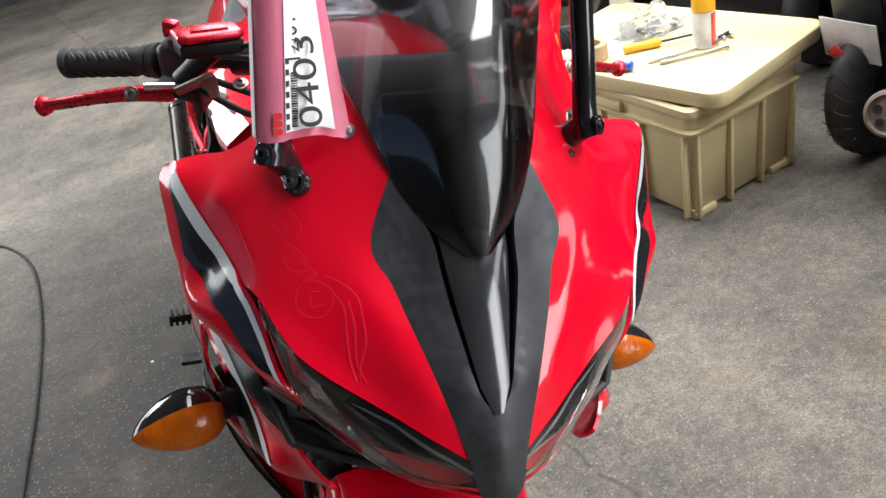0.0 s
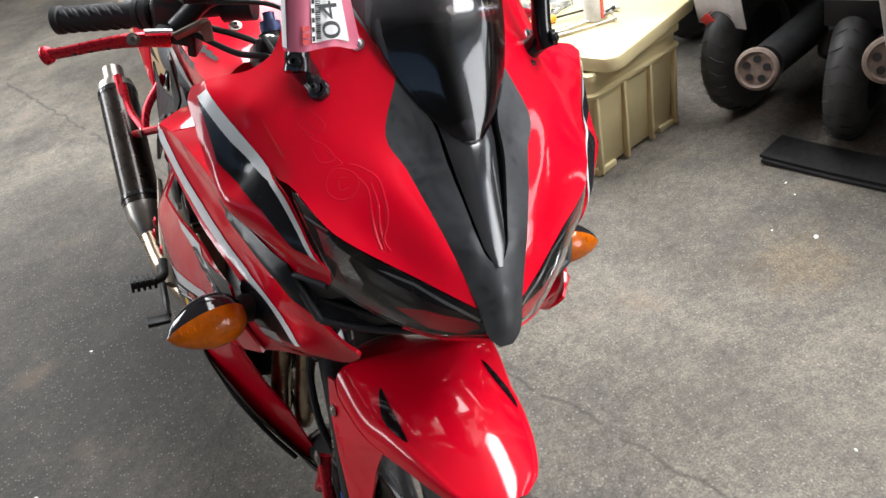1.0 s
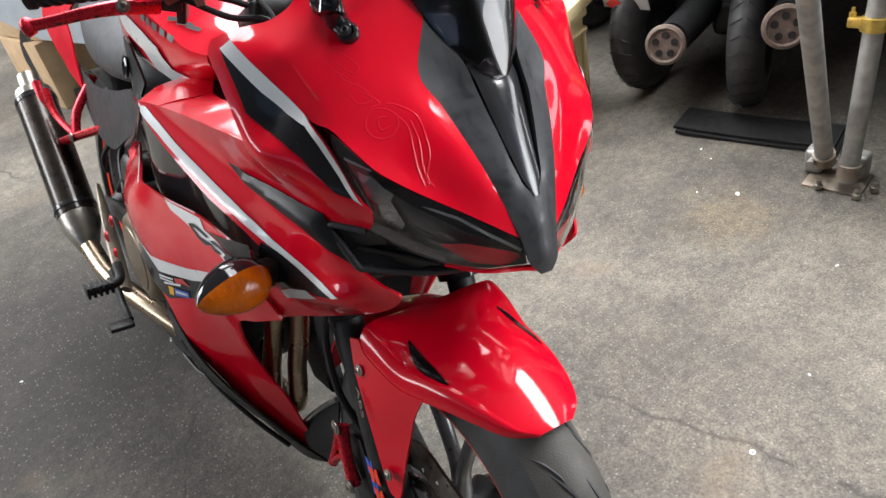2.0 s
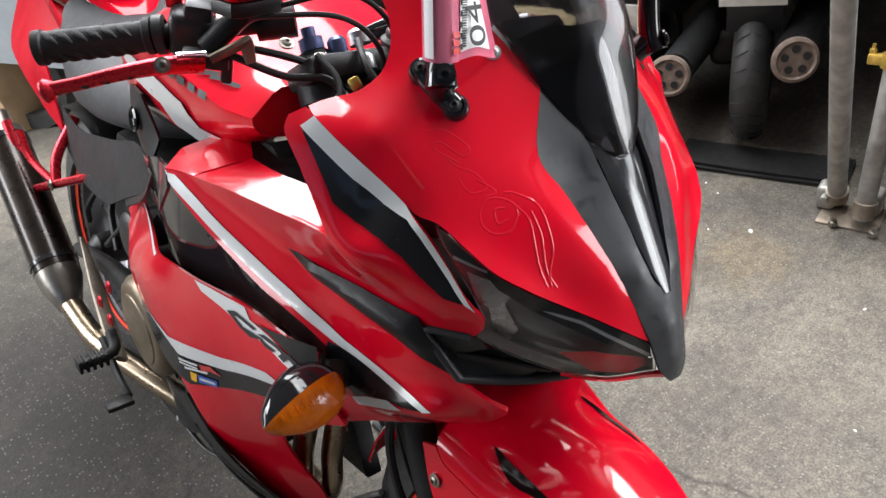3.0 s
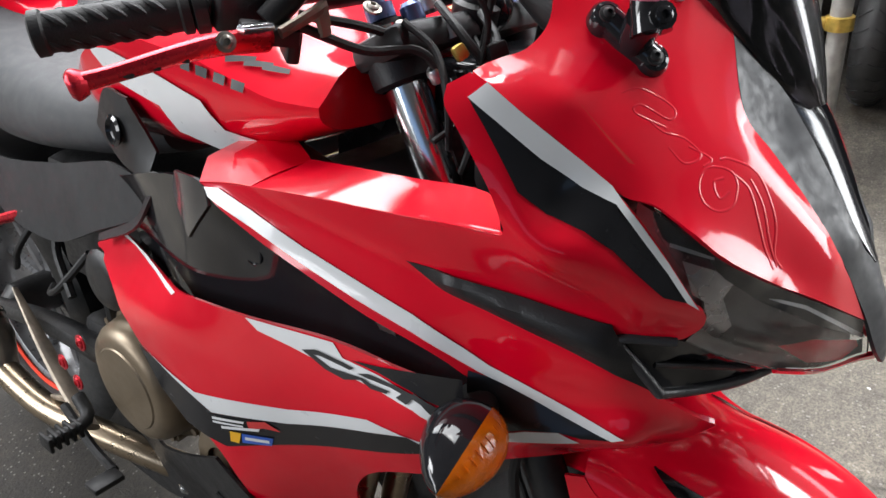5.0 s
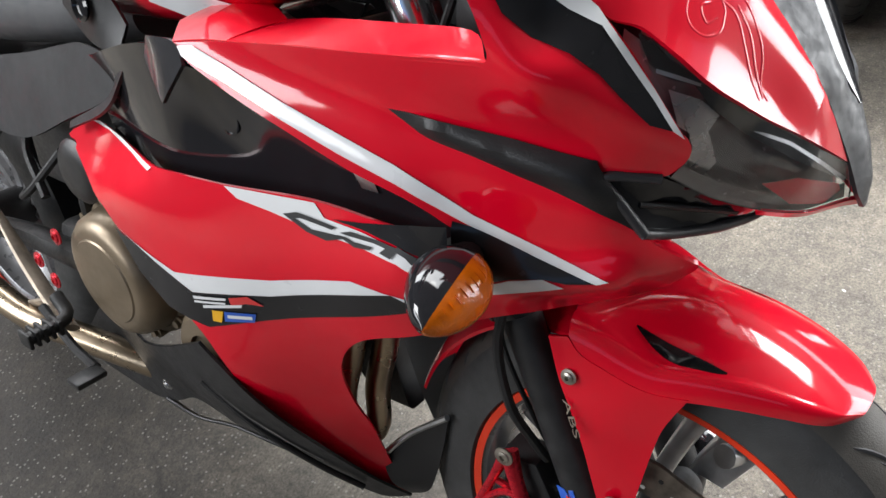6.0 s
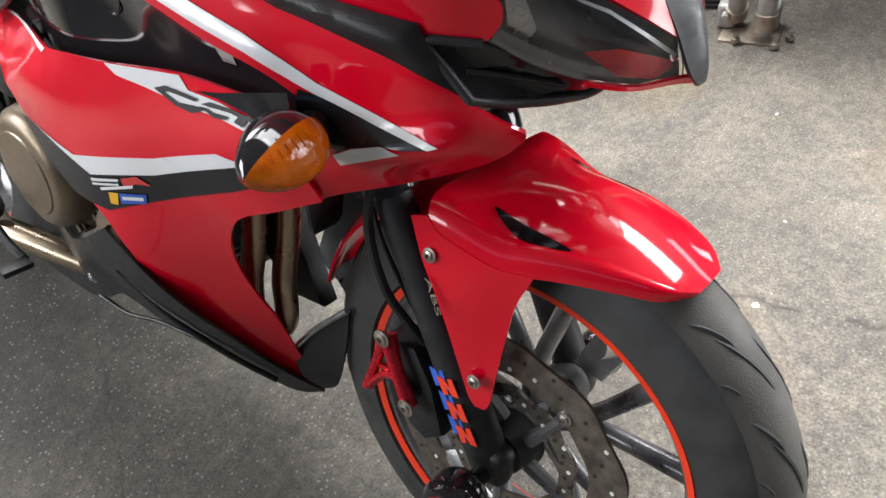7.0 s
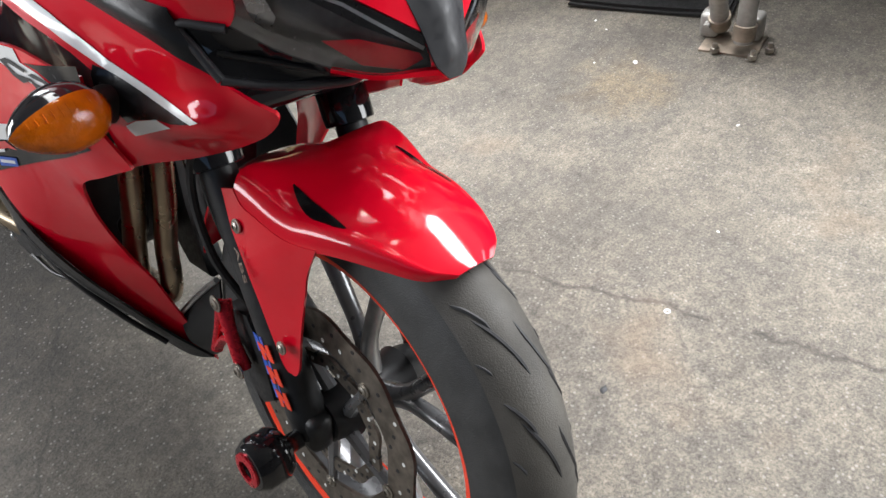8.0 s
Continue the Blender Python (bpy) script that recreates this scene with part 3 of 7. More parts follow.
    decal("white_wedge", lower_skin, [[(0.240, 0.399, 0.734), (0.239, 0.382, 0.725), (0.235, 0.339, 0.722), (0.231, 0.285, 0.716), (0.231, 0.230, 0.717), (0.232, 0.191, 0.714), (0.227, 0.173, 0.707), (0.222, 0.166, 0.721), (0.229, 0.193, 0.728), (0.229, 0.231, 0.732), (0.230, 0.274, 0.733), (0.230, 0.285, 0.745)]], WHITE, lower, side, .0010, .01)
    decal("black_edge", lower_skin, [[(0.229, 0.264, 0.735), (0.228, 0.231, 0.741), (0.220, 0.146, 0.760), (0.212, 0.147, 0.722), (0.220, 0.163, 0.724), (0.228, 0.194, 0.731), (0.229, 0.231, 0.735)]], BLACK, lower, side, .0016, .008)
    decal("white_band", lower_skin, [[(0.250, 0.602, 0.634), (0.253, 0.550, 0.621), (0.250, 0.496, 0.607), (0.234, 0.354, 0.640), (0.229, 0.248, 0.676), (0.221, 0.182, 0.675), (0.218, 0.186, 0.668), (0.227, 0.203, 0.676), (0.231, 0.361, 0.617), (0.247, 0.473, 0.588), (0.251, 0.516, 0.605), (0.253, 0.556, 0.621)]], WHITE, lower, side, .0010)
    decal("black_band", lower_skin, [[(0.250, 0.602, 0.629), (0.253, 0.556, 0.621), (0.251, 0.516, 0.605), (0.247, 0.473, 0.588), (0.231, 0.361, 0.617), (0.227, 0.203, 0.676), (0.218, 0.186, 0.668), (0.213, 0.183, 0.660), (0.216, 0.249, 0.630), (0.241, 0.461, 0.543), (0.246, 0.528, 0.548), (0.247, 0.572, 0.579), (0.249, 0.596, 0.617)]], BLACK, lower, side, .0012)
    # pale reflection along the rear bevel, painted as a white strip
    decal("bevel_highlight", lower_skin, [[(0.185, 0.719, 0.716), (0.189, 0.696, 0.722), (0.211, 0.617, 0.726), (0.244, 0.513, 0.725), (0.245, 0.519, 0.720), (0.227, 0.572, 0.722), (0.201, 0.657, 0.722)]], WHITE, lower, side, .0012)
    scoop, scoop_skin = panel("air_scoop", SCOOP_UP[:6] + [(.166, .042, .815)] + SCOOP_LOW[:0:-1], [], (1, -.35, .1), PLASTIC, bike, side, step=.006, label="matt black scoop fin", soft=.006, mid=MID, lift=.002,
                              folds=([(.212, .174, .835), (.205, .143, .830), (.199, .108, .825), (.193, .076, .819), (.184, .050, .811), (.168, .030, .800)],))
    lamp, lamp_skin = panel("headlight", LAMP, LAMP_IN, (.55, -.8, .1), LENS, bike, side, thick=.003, step=.009, label="clear headlight lens", soft=.02, mid=MID)
    bm = sheet(bmesh.new(), lamp_skin, LAMP, .014, side, -.022)
    part("lamp_housing", bm, LAMPIN, lamp, "dark lamp housing")
    decal("lamp_brow", lamp_skin, [[(0.166, 0.025, 0.922), (0.157, 0.005, 0.903), (0.140, -0.018, 0.882), (0.112, -0.037, 0.864), (0.061, -0.067, 0.834), (0.012, -0.095, 0.808), (0.008, -0.098, 0.790), (0.063, -0.070, 0.817), (0.112, -0.038, 0.848), (0.138, -0.020, 0.870), (0.147, -0.009, 0.886), (0.157, 0.006, 0.902)]], GLOSS, lamp, side, -.0045, .008, "black brow inside the lens")
    decal("ribbed_corner", lamp_skin, [[(0.167, 0.027, 0.919), (0.157, 0.005, 0.903), (0.144, -0.013, 0.889), (0.145, -0.012, 0.885), (0.156, 0.006, 0.889), (0.162, 0.019, 0.899)]], GREYP, lamp, side, -.0040, .006, "dark ribbed corner")
    decal("edge_line", lamp_skin, [[(0.160, 0.014, 0.896), (0.153, 0.000, 0.892), (0.145, -0.013, 0.887), (0.145, -0.013, 0.885), (0.153, 0.000, 0.889), (0.160, 0.014, 0.893)]], SILVER, lamp, side, -.0038, .006, "bright edge line")
    decal("light_bar", lamp_skin, [[(0.105, -0.043, 0.848), (0.095, -0.049, 0.845), (0.072, -0.062, 0.835), (0.010, -0.097, 0.794), (0.012, -0.097, 0.791), (0.073, -0.063, 0.832), (0.094, -0.050, 0.842)]], SILVER, lamp, side, -.0038, .006, "thin bright light bar")
    decal("reflector", lamp_skin, [[(0.154, 0.001, 0.881), (0.140, -0.018, 0.874), (0.126, -0.028, 0.861), (0.135, -0.022, 0.843), (0.150, -0.009, 0.855)]], FACET, lamp, side, -.012, .006, "grey reflector facet")
    decal("reflector", lamp_skin, [[(0.144, -0.015, 0.858), (0.131, -0.025, 0.851), (0.118, -0.032, 0.823), (0.119, -0.024, 0.809), (0.132, -0.015, 0.821)]], FACET, lamp, side, -.014, .006, "bright reflector facet")
    decal("lamp_sill", lamp_skin, [[(.006, -.103, .775), (.045, -.080, .772), (.080, -.054, .779), (.112, -.022, .793), (.140, .002, .813), (.139, -.005, .825), (.110, -.030, .806), (.080, -.062, .792), (.045, -.086, .785), (.008, -.102, .788)]], LAMPIN, lamp, side, -.0075, .006, "dark sill of the lamp")
    decal("lamp_floor", lamp_skin, [[(0.091, -0.056, 0.805), (0.067, -0.076, 0.806), (0.015, -0.096, 0.789), (0.012, -0.098, 0.783), (0.028, -0.090, 0.775), (0.061, -0.072, 0.782)]], RED, lamp, side, -.0060, .006, "red lower band inside the lens")
    MOUTH = [(.166, .044, .811), (.150, .012, .767), (.124, .000, .760), (.103, -.013, .758), (.081, -.026, .757), (.049, -.039, .757), (.041, -.050, .766), (.075, -.046, .777), (.108, -.018, .792), (.141, .012, .811)]
    inlet, inlet_skin = panel("air_inlet", MOUTH, [(.105, -.004, .779), (.130, .012, .790), (.075, -.026, .769)], (.6, -.8, -.05), GLOSS, bike, side, label="gloss black inlet below the headlight", mid=MID)
    bm = bmesh.new()
    tube(bm, [(side * q[0] + (MID * 2 if side > 0 else 0), q[1], q[2]) for q in MOUTH[1:7]], .0045, 10, 5)
    tube(bm, [(side * q[0] + (MID * 2 if side > 0 else 0), q[1] - .001, q[2]) for q in ((.141, .009, .811), (.167, .043, .812), (.160, .028, .790), (.150, .012, .767))], .0045, 10, 5)
    part("mouth_frame", bm, MATTE, inlet, "matt black frame of the air mouth")
    bm = bmesh.new()
    tube(bm, [(side * q[0] + (MID * 2 if side > 0 else 0), q[1], q[2]) for q in ((.146, .020, .788), (.112, -.006, .780), (.074, -.034, .770))], .0030, 8)
    part("fin", bm, PLASTIC, inlet)
    panel("chin", [(-.008, -.112, .772), (.006, -.103, .774), (.045, -.080, .771), (.080, -.054, .778), (.079, -.050, .774), (.045, -.075, .766), (-.008, -.108, .767)], [], (.4, -.7, -.4), RED, bike, side, mid=MID)
    panel("ledge", BLADE_TOP[1:] + [(.226, .110, .900), (.180, .155, .905), (.182, .228, .901), (.184, .264, .899), (.178, .310, .893), (.162, .373, .881)], [], (-.3, 0, 1), RED, bike, side, lift=.0006)
    panel("ledge_rear", [(.243, .440, .867), (.236, .373, .876), (.162, .373, .881), (.132, .437, .890), (.150, .470, .886), (.205, .478, .874)], [(.190, .420, .886)], (.1, 0, 1), RED, bike, side)
    panel("ledge_wedge", [(.132, .437, .889), (.162, .373, .880), (.140, .345, .858), (.112, .400, .862)], [], (-.3, -.6, .7), CARBON, bike, side, label="carbon-look wedge")
    panel("blade_end", [(.243, .441, .867), (.228, .505, .860), (.224, .520, .836), (.250, .462, .806), (.251, .420, .850)], [], (1, .3, .1), SATIN, bike, side)
    gap, gap_skin = panel("inner_panel", [(.190, .700, .800), (.218, .500, .850), (.216, .300, .818), (.196, .145, .756), (.192, .150, .722), (.196, .300, .715), (.216, .500, .700), (.178, .690, .715)],
                          [(.200, .400, .770)], (1, 0, .1), GLOSS, bike, side, label="gloss black inner panel")
    decal("sticker", gap_skin, [[(.21, .258, .776), (.21, .235, .772), (.21, .232, .760), (.21, .250, .760)]], SILVER, gap, side, .002, label="small silver caution sticker")
    bm = bmesh.new()
    lathe(bm, [(.0125, .0000), (.0135, .0012), (.0120, .0016), (.0115, .0002)], frame_of((side * .2025, .425, .782), (0, 1, 0), (side, 0, .1)), 24, True)
    part("blind_plug", bm, GLOSS, gap, "round blind plug")

    if side < 0:
        nose_right, nose_skin_right, lower_right, lower_skin_right = nose, nose_skin, lower, lower_skin

# centre strip with two wings, the tongue between them, and the screen
WING = [(.0635, .032, 1.021), (.0855, .008, .971), (.0725, -.014, .941), (.0615, -.038, .911), (.0495, -.060, .879), (.0375, -.079, .844), (.0265, -.096, .808), (.0200, -.108, .780)]
WING_IN = [(.0385, -.002, .982), (.0335, -.030, .946), (.0245, -.055, .906), (.0140, -.078, .864)]


def both(line):
    """The line on the left, then its mirror image back on the right, round the middle of the front."""
    return [(MID + x, y, z) for x, y, z in line] + [(MID - x, y, z) for x, y, z in line[::-1]]


strip_outline = both(WING + [(.008, -.113, .766)])
notch = [(MID - x, y, z) for x, y, z in WING_IN] + [(MID, -.090, .848)] + [(MID + x, y, z) for x, y, z in WING_IN[::-1]]
strip, strip_skin = panel("centre_strip", strip_outline + notch, both([(.052, -.008, .958), (.040, -.045, .915), (.024, -.078, .872)]) + [(MID, -.104, .820), (MID, -.114, .790)], (0, -.8, .6), MATTE, bike, 1, step=.007, label="matt black centre strip", soft=.008)
bm = bmesh.new()
rows = []
for y, z, w, deep in ((.010, .990, .033, .020), (-.012, .972, .031, .018), (-.030, .952, .0285, .015), (-.046, .925, .0245, .012), (-.063, .895, .0185, .007), (-.080, .866, .0125, .003), (-.0895, .849, .004, .000)):
    rows.append([Vector((MID + w * k / 8, y + deep * (abs(k) / 8) ** 2.2, z + deep * .5 * (abs(k) / 8) ** 2.2)) for k in range(-8, 9)])
loft(bm, [r + [q + Vector((0, .006, -.003)) for q in r[::-1]] for r in rows])
part("tongue", bm, SATIN, bike, "satin black tongue between the wings")
for side in (-1, 1):
    bm = bmesh.new()
    edge = [(.0395, .010, .996)] + WING_IN + [(.0040, -.089, .849)]
    loft(bm, [[Vector((MID + side * x, y + .002, z - .001)), Vector((MID + side * x * .82, y + .014, z - .004)), Vector((MID + side * x * .55, y + .026, z - .006))] for x, y, z in edge], False, False)
    bmesh.ops.solidify(bm, geom=bm.faces[:], thickness=.001)
    part("recess_wall", bm, PLASTIC, bike, "black wall beside the tongue")
panel("recess", [(MID - .050, .014, .978), (MID - .044, -.015, .936), (MID - .026, -.066, .862), (MID + .026, -.066, .862), (MID + .044, -.015, .936), (MID + .050, .014, .978)], [], (0, -.8, .6), INK, bike, 1)
SCREEN = [((.000, -.030, .957), (-.030, .957)), ((.040, .001, .986), (-.019, .992)), ((.0635, .031, 1.024), (-.004, 1.034)), ((.076, .056, 1.056), (.012, 1.070)), ((.089, .090, 1.088), (.034, 1.104)),
          ((.103, .124, 1.120), (.056, 1.138)), ((.115, .158, 1.151), (.084, 1.172)), ((.124, .188, 1.180), (.114, 1.206)), ((.115, .202, 1.202), (.144, 1.238)), ((.100, .208, 1.222), (.170, 1.264))]
edge_line = spline([e for e, c in SCREEN], 4)
mid_line = spline([(0, *c) for e, c in SCREEN], 4)


def screen_row(e, c, out):
    """Across the screen: a gently bowed middle, then a facet down to each edge."""
    row = []
    for k in range(-14, 15):
        v = abs(k) / 14
        soft = .5 * (v - .42) + .5 * math.sqrt((v - .42) ** 2 + .010)
        f = .16 * v * v + .84 * (soft - .0248) / (.5 * .58 + .5 * math.sqrt(.58 ** 2 + .010) - .0248)
        q = c.lerp(Vector((0, e.y, e.z)), f)
        row.append(Vector((MID + e.x * k / 14, q.y, q.z)) + Vector((0, .8, -.6)) * out)
    return row


bm = bmesh.new()
loft(bm, [screen_row(e, c, 0) + screen_row(e, c, .003)[::-1] for e, c in list(zip(edge_line, mid_line))[1:]])
part("windscreen", bm, SMOKE, bike, "dark smoked windscreen")

BASE = [(.036, .000, .988), (.060, .028, 1.024), (.066, .060, 1.060), (.036, .055, 1.068)]
panel("screen_base", [(MID, -.016, .958)] + [(MID + x, y, z) for x, y, z in BASE] + [(MID, .050, 1.068)] + [(MID - x, y, z) for x, y, z in BASE[::-1]], [(MID, .014, 1.004)], (0, -.8, .6), GLOSS, bike, 1, label="gloss black base under the screen")

# front wheel
AXLE = Vector((0, 0, .32))
front_wheel = empty("front_wheel")
front_wheel.parent = bike
AX = Matrix.Translation(AXLE) @ pose(0, 0, 0, 0, 90, 0)


def tyre(parent, at, outer, half, seat, material=TYRE):
    bm = bmesh.new()
    prof = []
    for k in range(17):
        a = math.pi * k / 16
        prof.append((seat + 0.004 + (outer - seat - 0.004) * math.sin(a) ** 0.75, half * math.cos(a)))
    lathe(bm, prof + [(seat, -half * 0.86), (seat - 0.004, 0), (seat, half * 0.86)], at, 96, True)
    return part("tyre", bm, material, parent, "worn black tyre")


tyre(front_wheel, AX, .310, .056, .222)
def tread_radius(h, outer=.310, half=.056, seat=.222):
    return seat + .004 + (outer - seat - .004) * (1 - (h / half) ** 2) ** .375


bm = bmesh.new()
lathe(bm, [(tread_radius(h) + .0005, h) for h in [-.045 + .0045 * k for k in range(21)]], AX, 96)
tread = part("tread", bm, TREAD, front_wheel, "dusty worn tread")
for k in range(17):
    for s in (-1, 1):
        a = 2 * math.pi * (k + .5 * (s > 0)) / 17
        for e0, e1, h0, h1, w in ((0, .25, .005, .030, .0028), (.19, .33, .020, .037, .0026), (.06, .12, .036, .043, .0020)):
            bm = bmesh.new()
            pts = []
            for j in range(6):
                u = j / 5
                h = h0 + (h1 - h0) * u ** 1.4
                r, an = tread_radius(h) - .0008, a + s * (e0 + (e1 - e0) * u)
                pts.append(AX @ Vector((r * math.cos(an), r * math.sin(an), s * h)))
            tube(bm, pts, [w * .4, w, w, w, w, w * .4], 6, 2)
            part("tread_groove", bm, INK, tread)
bm = bmesh.new()
lathe(bm, [(.222, .050), (.228, .050), (.228, .046), (.214, .040), (.205, .020), (.203, 0), (.205, -.020), (.214, -.040), (.228, -.046), (.228, -.050), (.222, -.050), (.208, -.044), (.198, -.020), (.196, 0), (.198, .020), (.208, .044)], AX, 96, True)
part("rim", bm, WHEELG, front_wheel)
for s in (-1, 1):
    bm = bmesh.new()
    lathe(bm, [(.213, s * .0495), (.222, s * .0525), (.223, s * .0500), (.214, s * .0470)], AX, 96, True)
    part("rim_tape", bm, ORANGE, front_wheel, "orange-red rim tape")

# front mudguard
def along(knots, th):
    """Smooth curve through rows of (angle, value)."""
    k = 0
    while k < len(knots) - 2 and th > knots[k + 1][0]:
        k += 1
    slope = [(knots[min(n + 1, len(knots) - 1)][1] - knots[max(n - 1, 0)][1]) / (knots[min(n + 1, len(knots) - 1)][0] - knots[max(n - 1, 0)][0]) for n in (k, k + 1)]
    (a, va), (b, vb) = knots[k], knots[k + 1]
    w = b - a
    u = (th - a) / w
    return va * (1 + 2 * u) * (1 - u) ** 2 + slope[0] * w * u * (1 - u) ** 2 + vb * u * u * (3 - 2 * u) + slope[1] * w * u * u * (u - 1)


GUARD_WIDE = [(-31, .024), (-28, .043), (-22, .058), (-16, .0672), (-10, .0752), (-4, .082), (2, .0880), (9, .0915), (16, .092), (24, .092)]
GUARD_EDGE = [(-31, .026), (-28, .051), (-22, .0695), (-16, .0815), (-10, .0912), (-4, .0995), (2, .1070), (9, .1135), (16, .1180), (24, .120)]
GUARD_DEEP = [(-31, .312), (-28, .301), (-22, .290), (-16, .2806), (-10, .2722), (-4, .2650), (2, .2655), (9, .2800), (16, .2960), (24, .314)]
GUARD_CROWN = [(-31, .004), (-22, .0115), (-16, .0165), (-4, .0265), (5, .0325), (12, .034), (24, .034)]


def guard_radius(th, x):
    """Distance of the top sheet from the axle; th: degrees behind the top, x: across."""
    e = min(max((th + 2) / 20, 0), 1)
    ear = e * e * (3 - 2 * e)
    r = .322 - along(GUARD_CROWN, th) * min(abs(x) / along(GUARD_WIDE, th), 1.25) ** 2.1
    saddle = .321 + .014 * (abs(x) / .099) ** 2
    return r + (saddle - r) * ear


def guard_point(th, ph, out=0.0):
    """th: degrees behind the top; ph: -1 to 1 across, past 0.8 down the side wall."""
    ws, he, re = along(GUARD_WIDE, th), along(GUARD_EDGE, th), along(GUARD_DEEP, th)
    v = abs(ph)
    if v <= .8:
        x = ws * v / .8
        r = guard_radius(th, x) + out
    else:
        u = (v - .8) / .2
        x = ws + (he - ws) * math.sin(u * math.pi / 2) + out * u
        r0 = guard_radius(th, ws)
        r = r0 + (re - r0) * (1 - math.cos(u * math.pi / 2)) ** 1.1 + out * (1 - u)
    t = radians(th)
    return Vector((math.copysign(x, ph), math.sin(t) * r, .32 + math.cos(t) * r))


bm = bmesh.new()
phs = [-1 + 2 * k / 80 for k in range(81)]
rows = []
for k in range(56):
    ends = [-31 + (46 + 4 * max(1 - (p / .8) ** 2, 0)) * k / 55 for p in phs]
    rows.append([guard_point(t, p) for t, p in zip(ends, phs)] + [guard_point(t, p, -.004) for t, p in list(zip(ends, phs))[::-1]])
loft(bm, rows)
mudguard = part("front_mudguard", bm, RED, bike, "red front mudguard with two rear ears")
bm = bmesh.new()
rows = []
for k in range(25):
    th, w = radians(12 + 61 * k / 24), .088 - .034 * k / 24
    row = [(w * q / 8, .317 + .014 * min(k / 9, 1) - .026 * (w / .09) * abs(q / 8) ** 2.2) for q in range(-8, 9)]
    rows.append([Vector((x, math.sin(th) * r, .32 + math.cos(th) * r)) for x, r in row] + [Vector((x, math.sin(th) * (r - .004), .32 + math.cos(th) * (r - .004))) for x, r in row[::-1]])
loft(bm, rows)
part("rear_flap", bm, RED, mudguard, "red tapered flap behind the tyre")

# mudguard sides, slot and screws
for side in (-1, 1):
    rim = [guard_point(t, p) for t, p in ((-7, 1), (-4, 1), (0, 1), (4, 1), (9, 1), (13, .99), (15, .95))]
    top = [(q.x + .0008, q.y * 1.012, .32 + (q.z - .32) * 1.012) for q in rim]
    skirt, skirt_skin = panel("mudguard_side", [(.1185, .100, .616), (.123, .082, .574), (.123, .057, .523), (.118, .037, .462), (.114, .024, .420), (.112, .016, .407), (.110, .006, .406), (.108, .000, .416), (.105, -.006, .470), (.099, -.012, .525), (.0985, -.018, .553)] + top,
                              [(.112, .020, .566), (.117, .040, .540)], (1, -.1, .15), RED, mudguard, side, step=.008, soft=.006)
    screw(skirt, (.122, .073, .582), (1, 0, .1), .0055, STEEL, side=side)
    screw(skirt, (.119, .014, .448), (1, 0, .1), .0055, STEEL, side=side)
    bm = bmesh.new()
    rows = []
    for k in range(15):
        u = k / 14
        th, x0, wide = 6.0 - 16.6 * u, .071 + .003 * u, .0145 * math.sin(math.pi * min(.02 + .96 * u, 1)) ** .75 * (1 - .25 * u)
        rows.append([])
        for v in (0, .25, .5, .75, 1):
            x = x0 + wide * v
            r, a = guard_radius(th, x) + .0014, radians(th)
            rows[-1].append(Vector((side * x, math.sin(a) * r, .32 + math.cos(a) * r)))
    loft(bm, rows, False, False)
    bmesh.ops.solidify(bm, geom=bm.faces[:], thickness=.0004)
    part("slot", bm, GLOSS, mudguard, "black vent slot")


def lettering(body, size, material, parent, m, name="lettering"):
    cu = bpy.data.curves.new("letters", "FONT")
    cu.body, cu.size, cu.extrude = body, size, 0.0002
    ob = bpy.data.objects.new("letters", cu)
    me = bpy.data.meshes.new_from_object(ob)
    bpy.data.objects.remove(ob)
    bm = bmesh.new()
    bm.from_mesh(me)
    bpy.data.meshes.remove(me)
    bm.transform(m)
    return finish(name, bm, material, parent, flat=True)


lettering("ABS", .0100, ALLOY, mudguard, frame_of((-.1268, .075, .557), (0, -.46, -.89), (-1, 0, .1)) @ Matrix.Diagonal((2.5, 1, 1, 1)))

# forks
RAKE = Vector((0, .44, .90)).normalized()
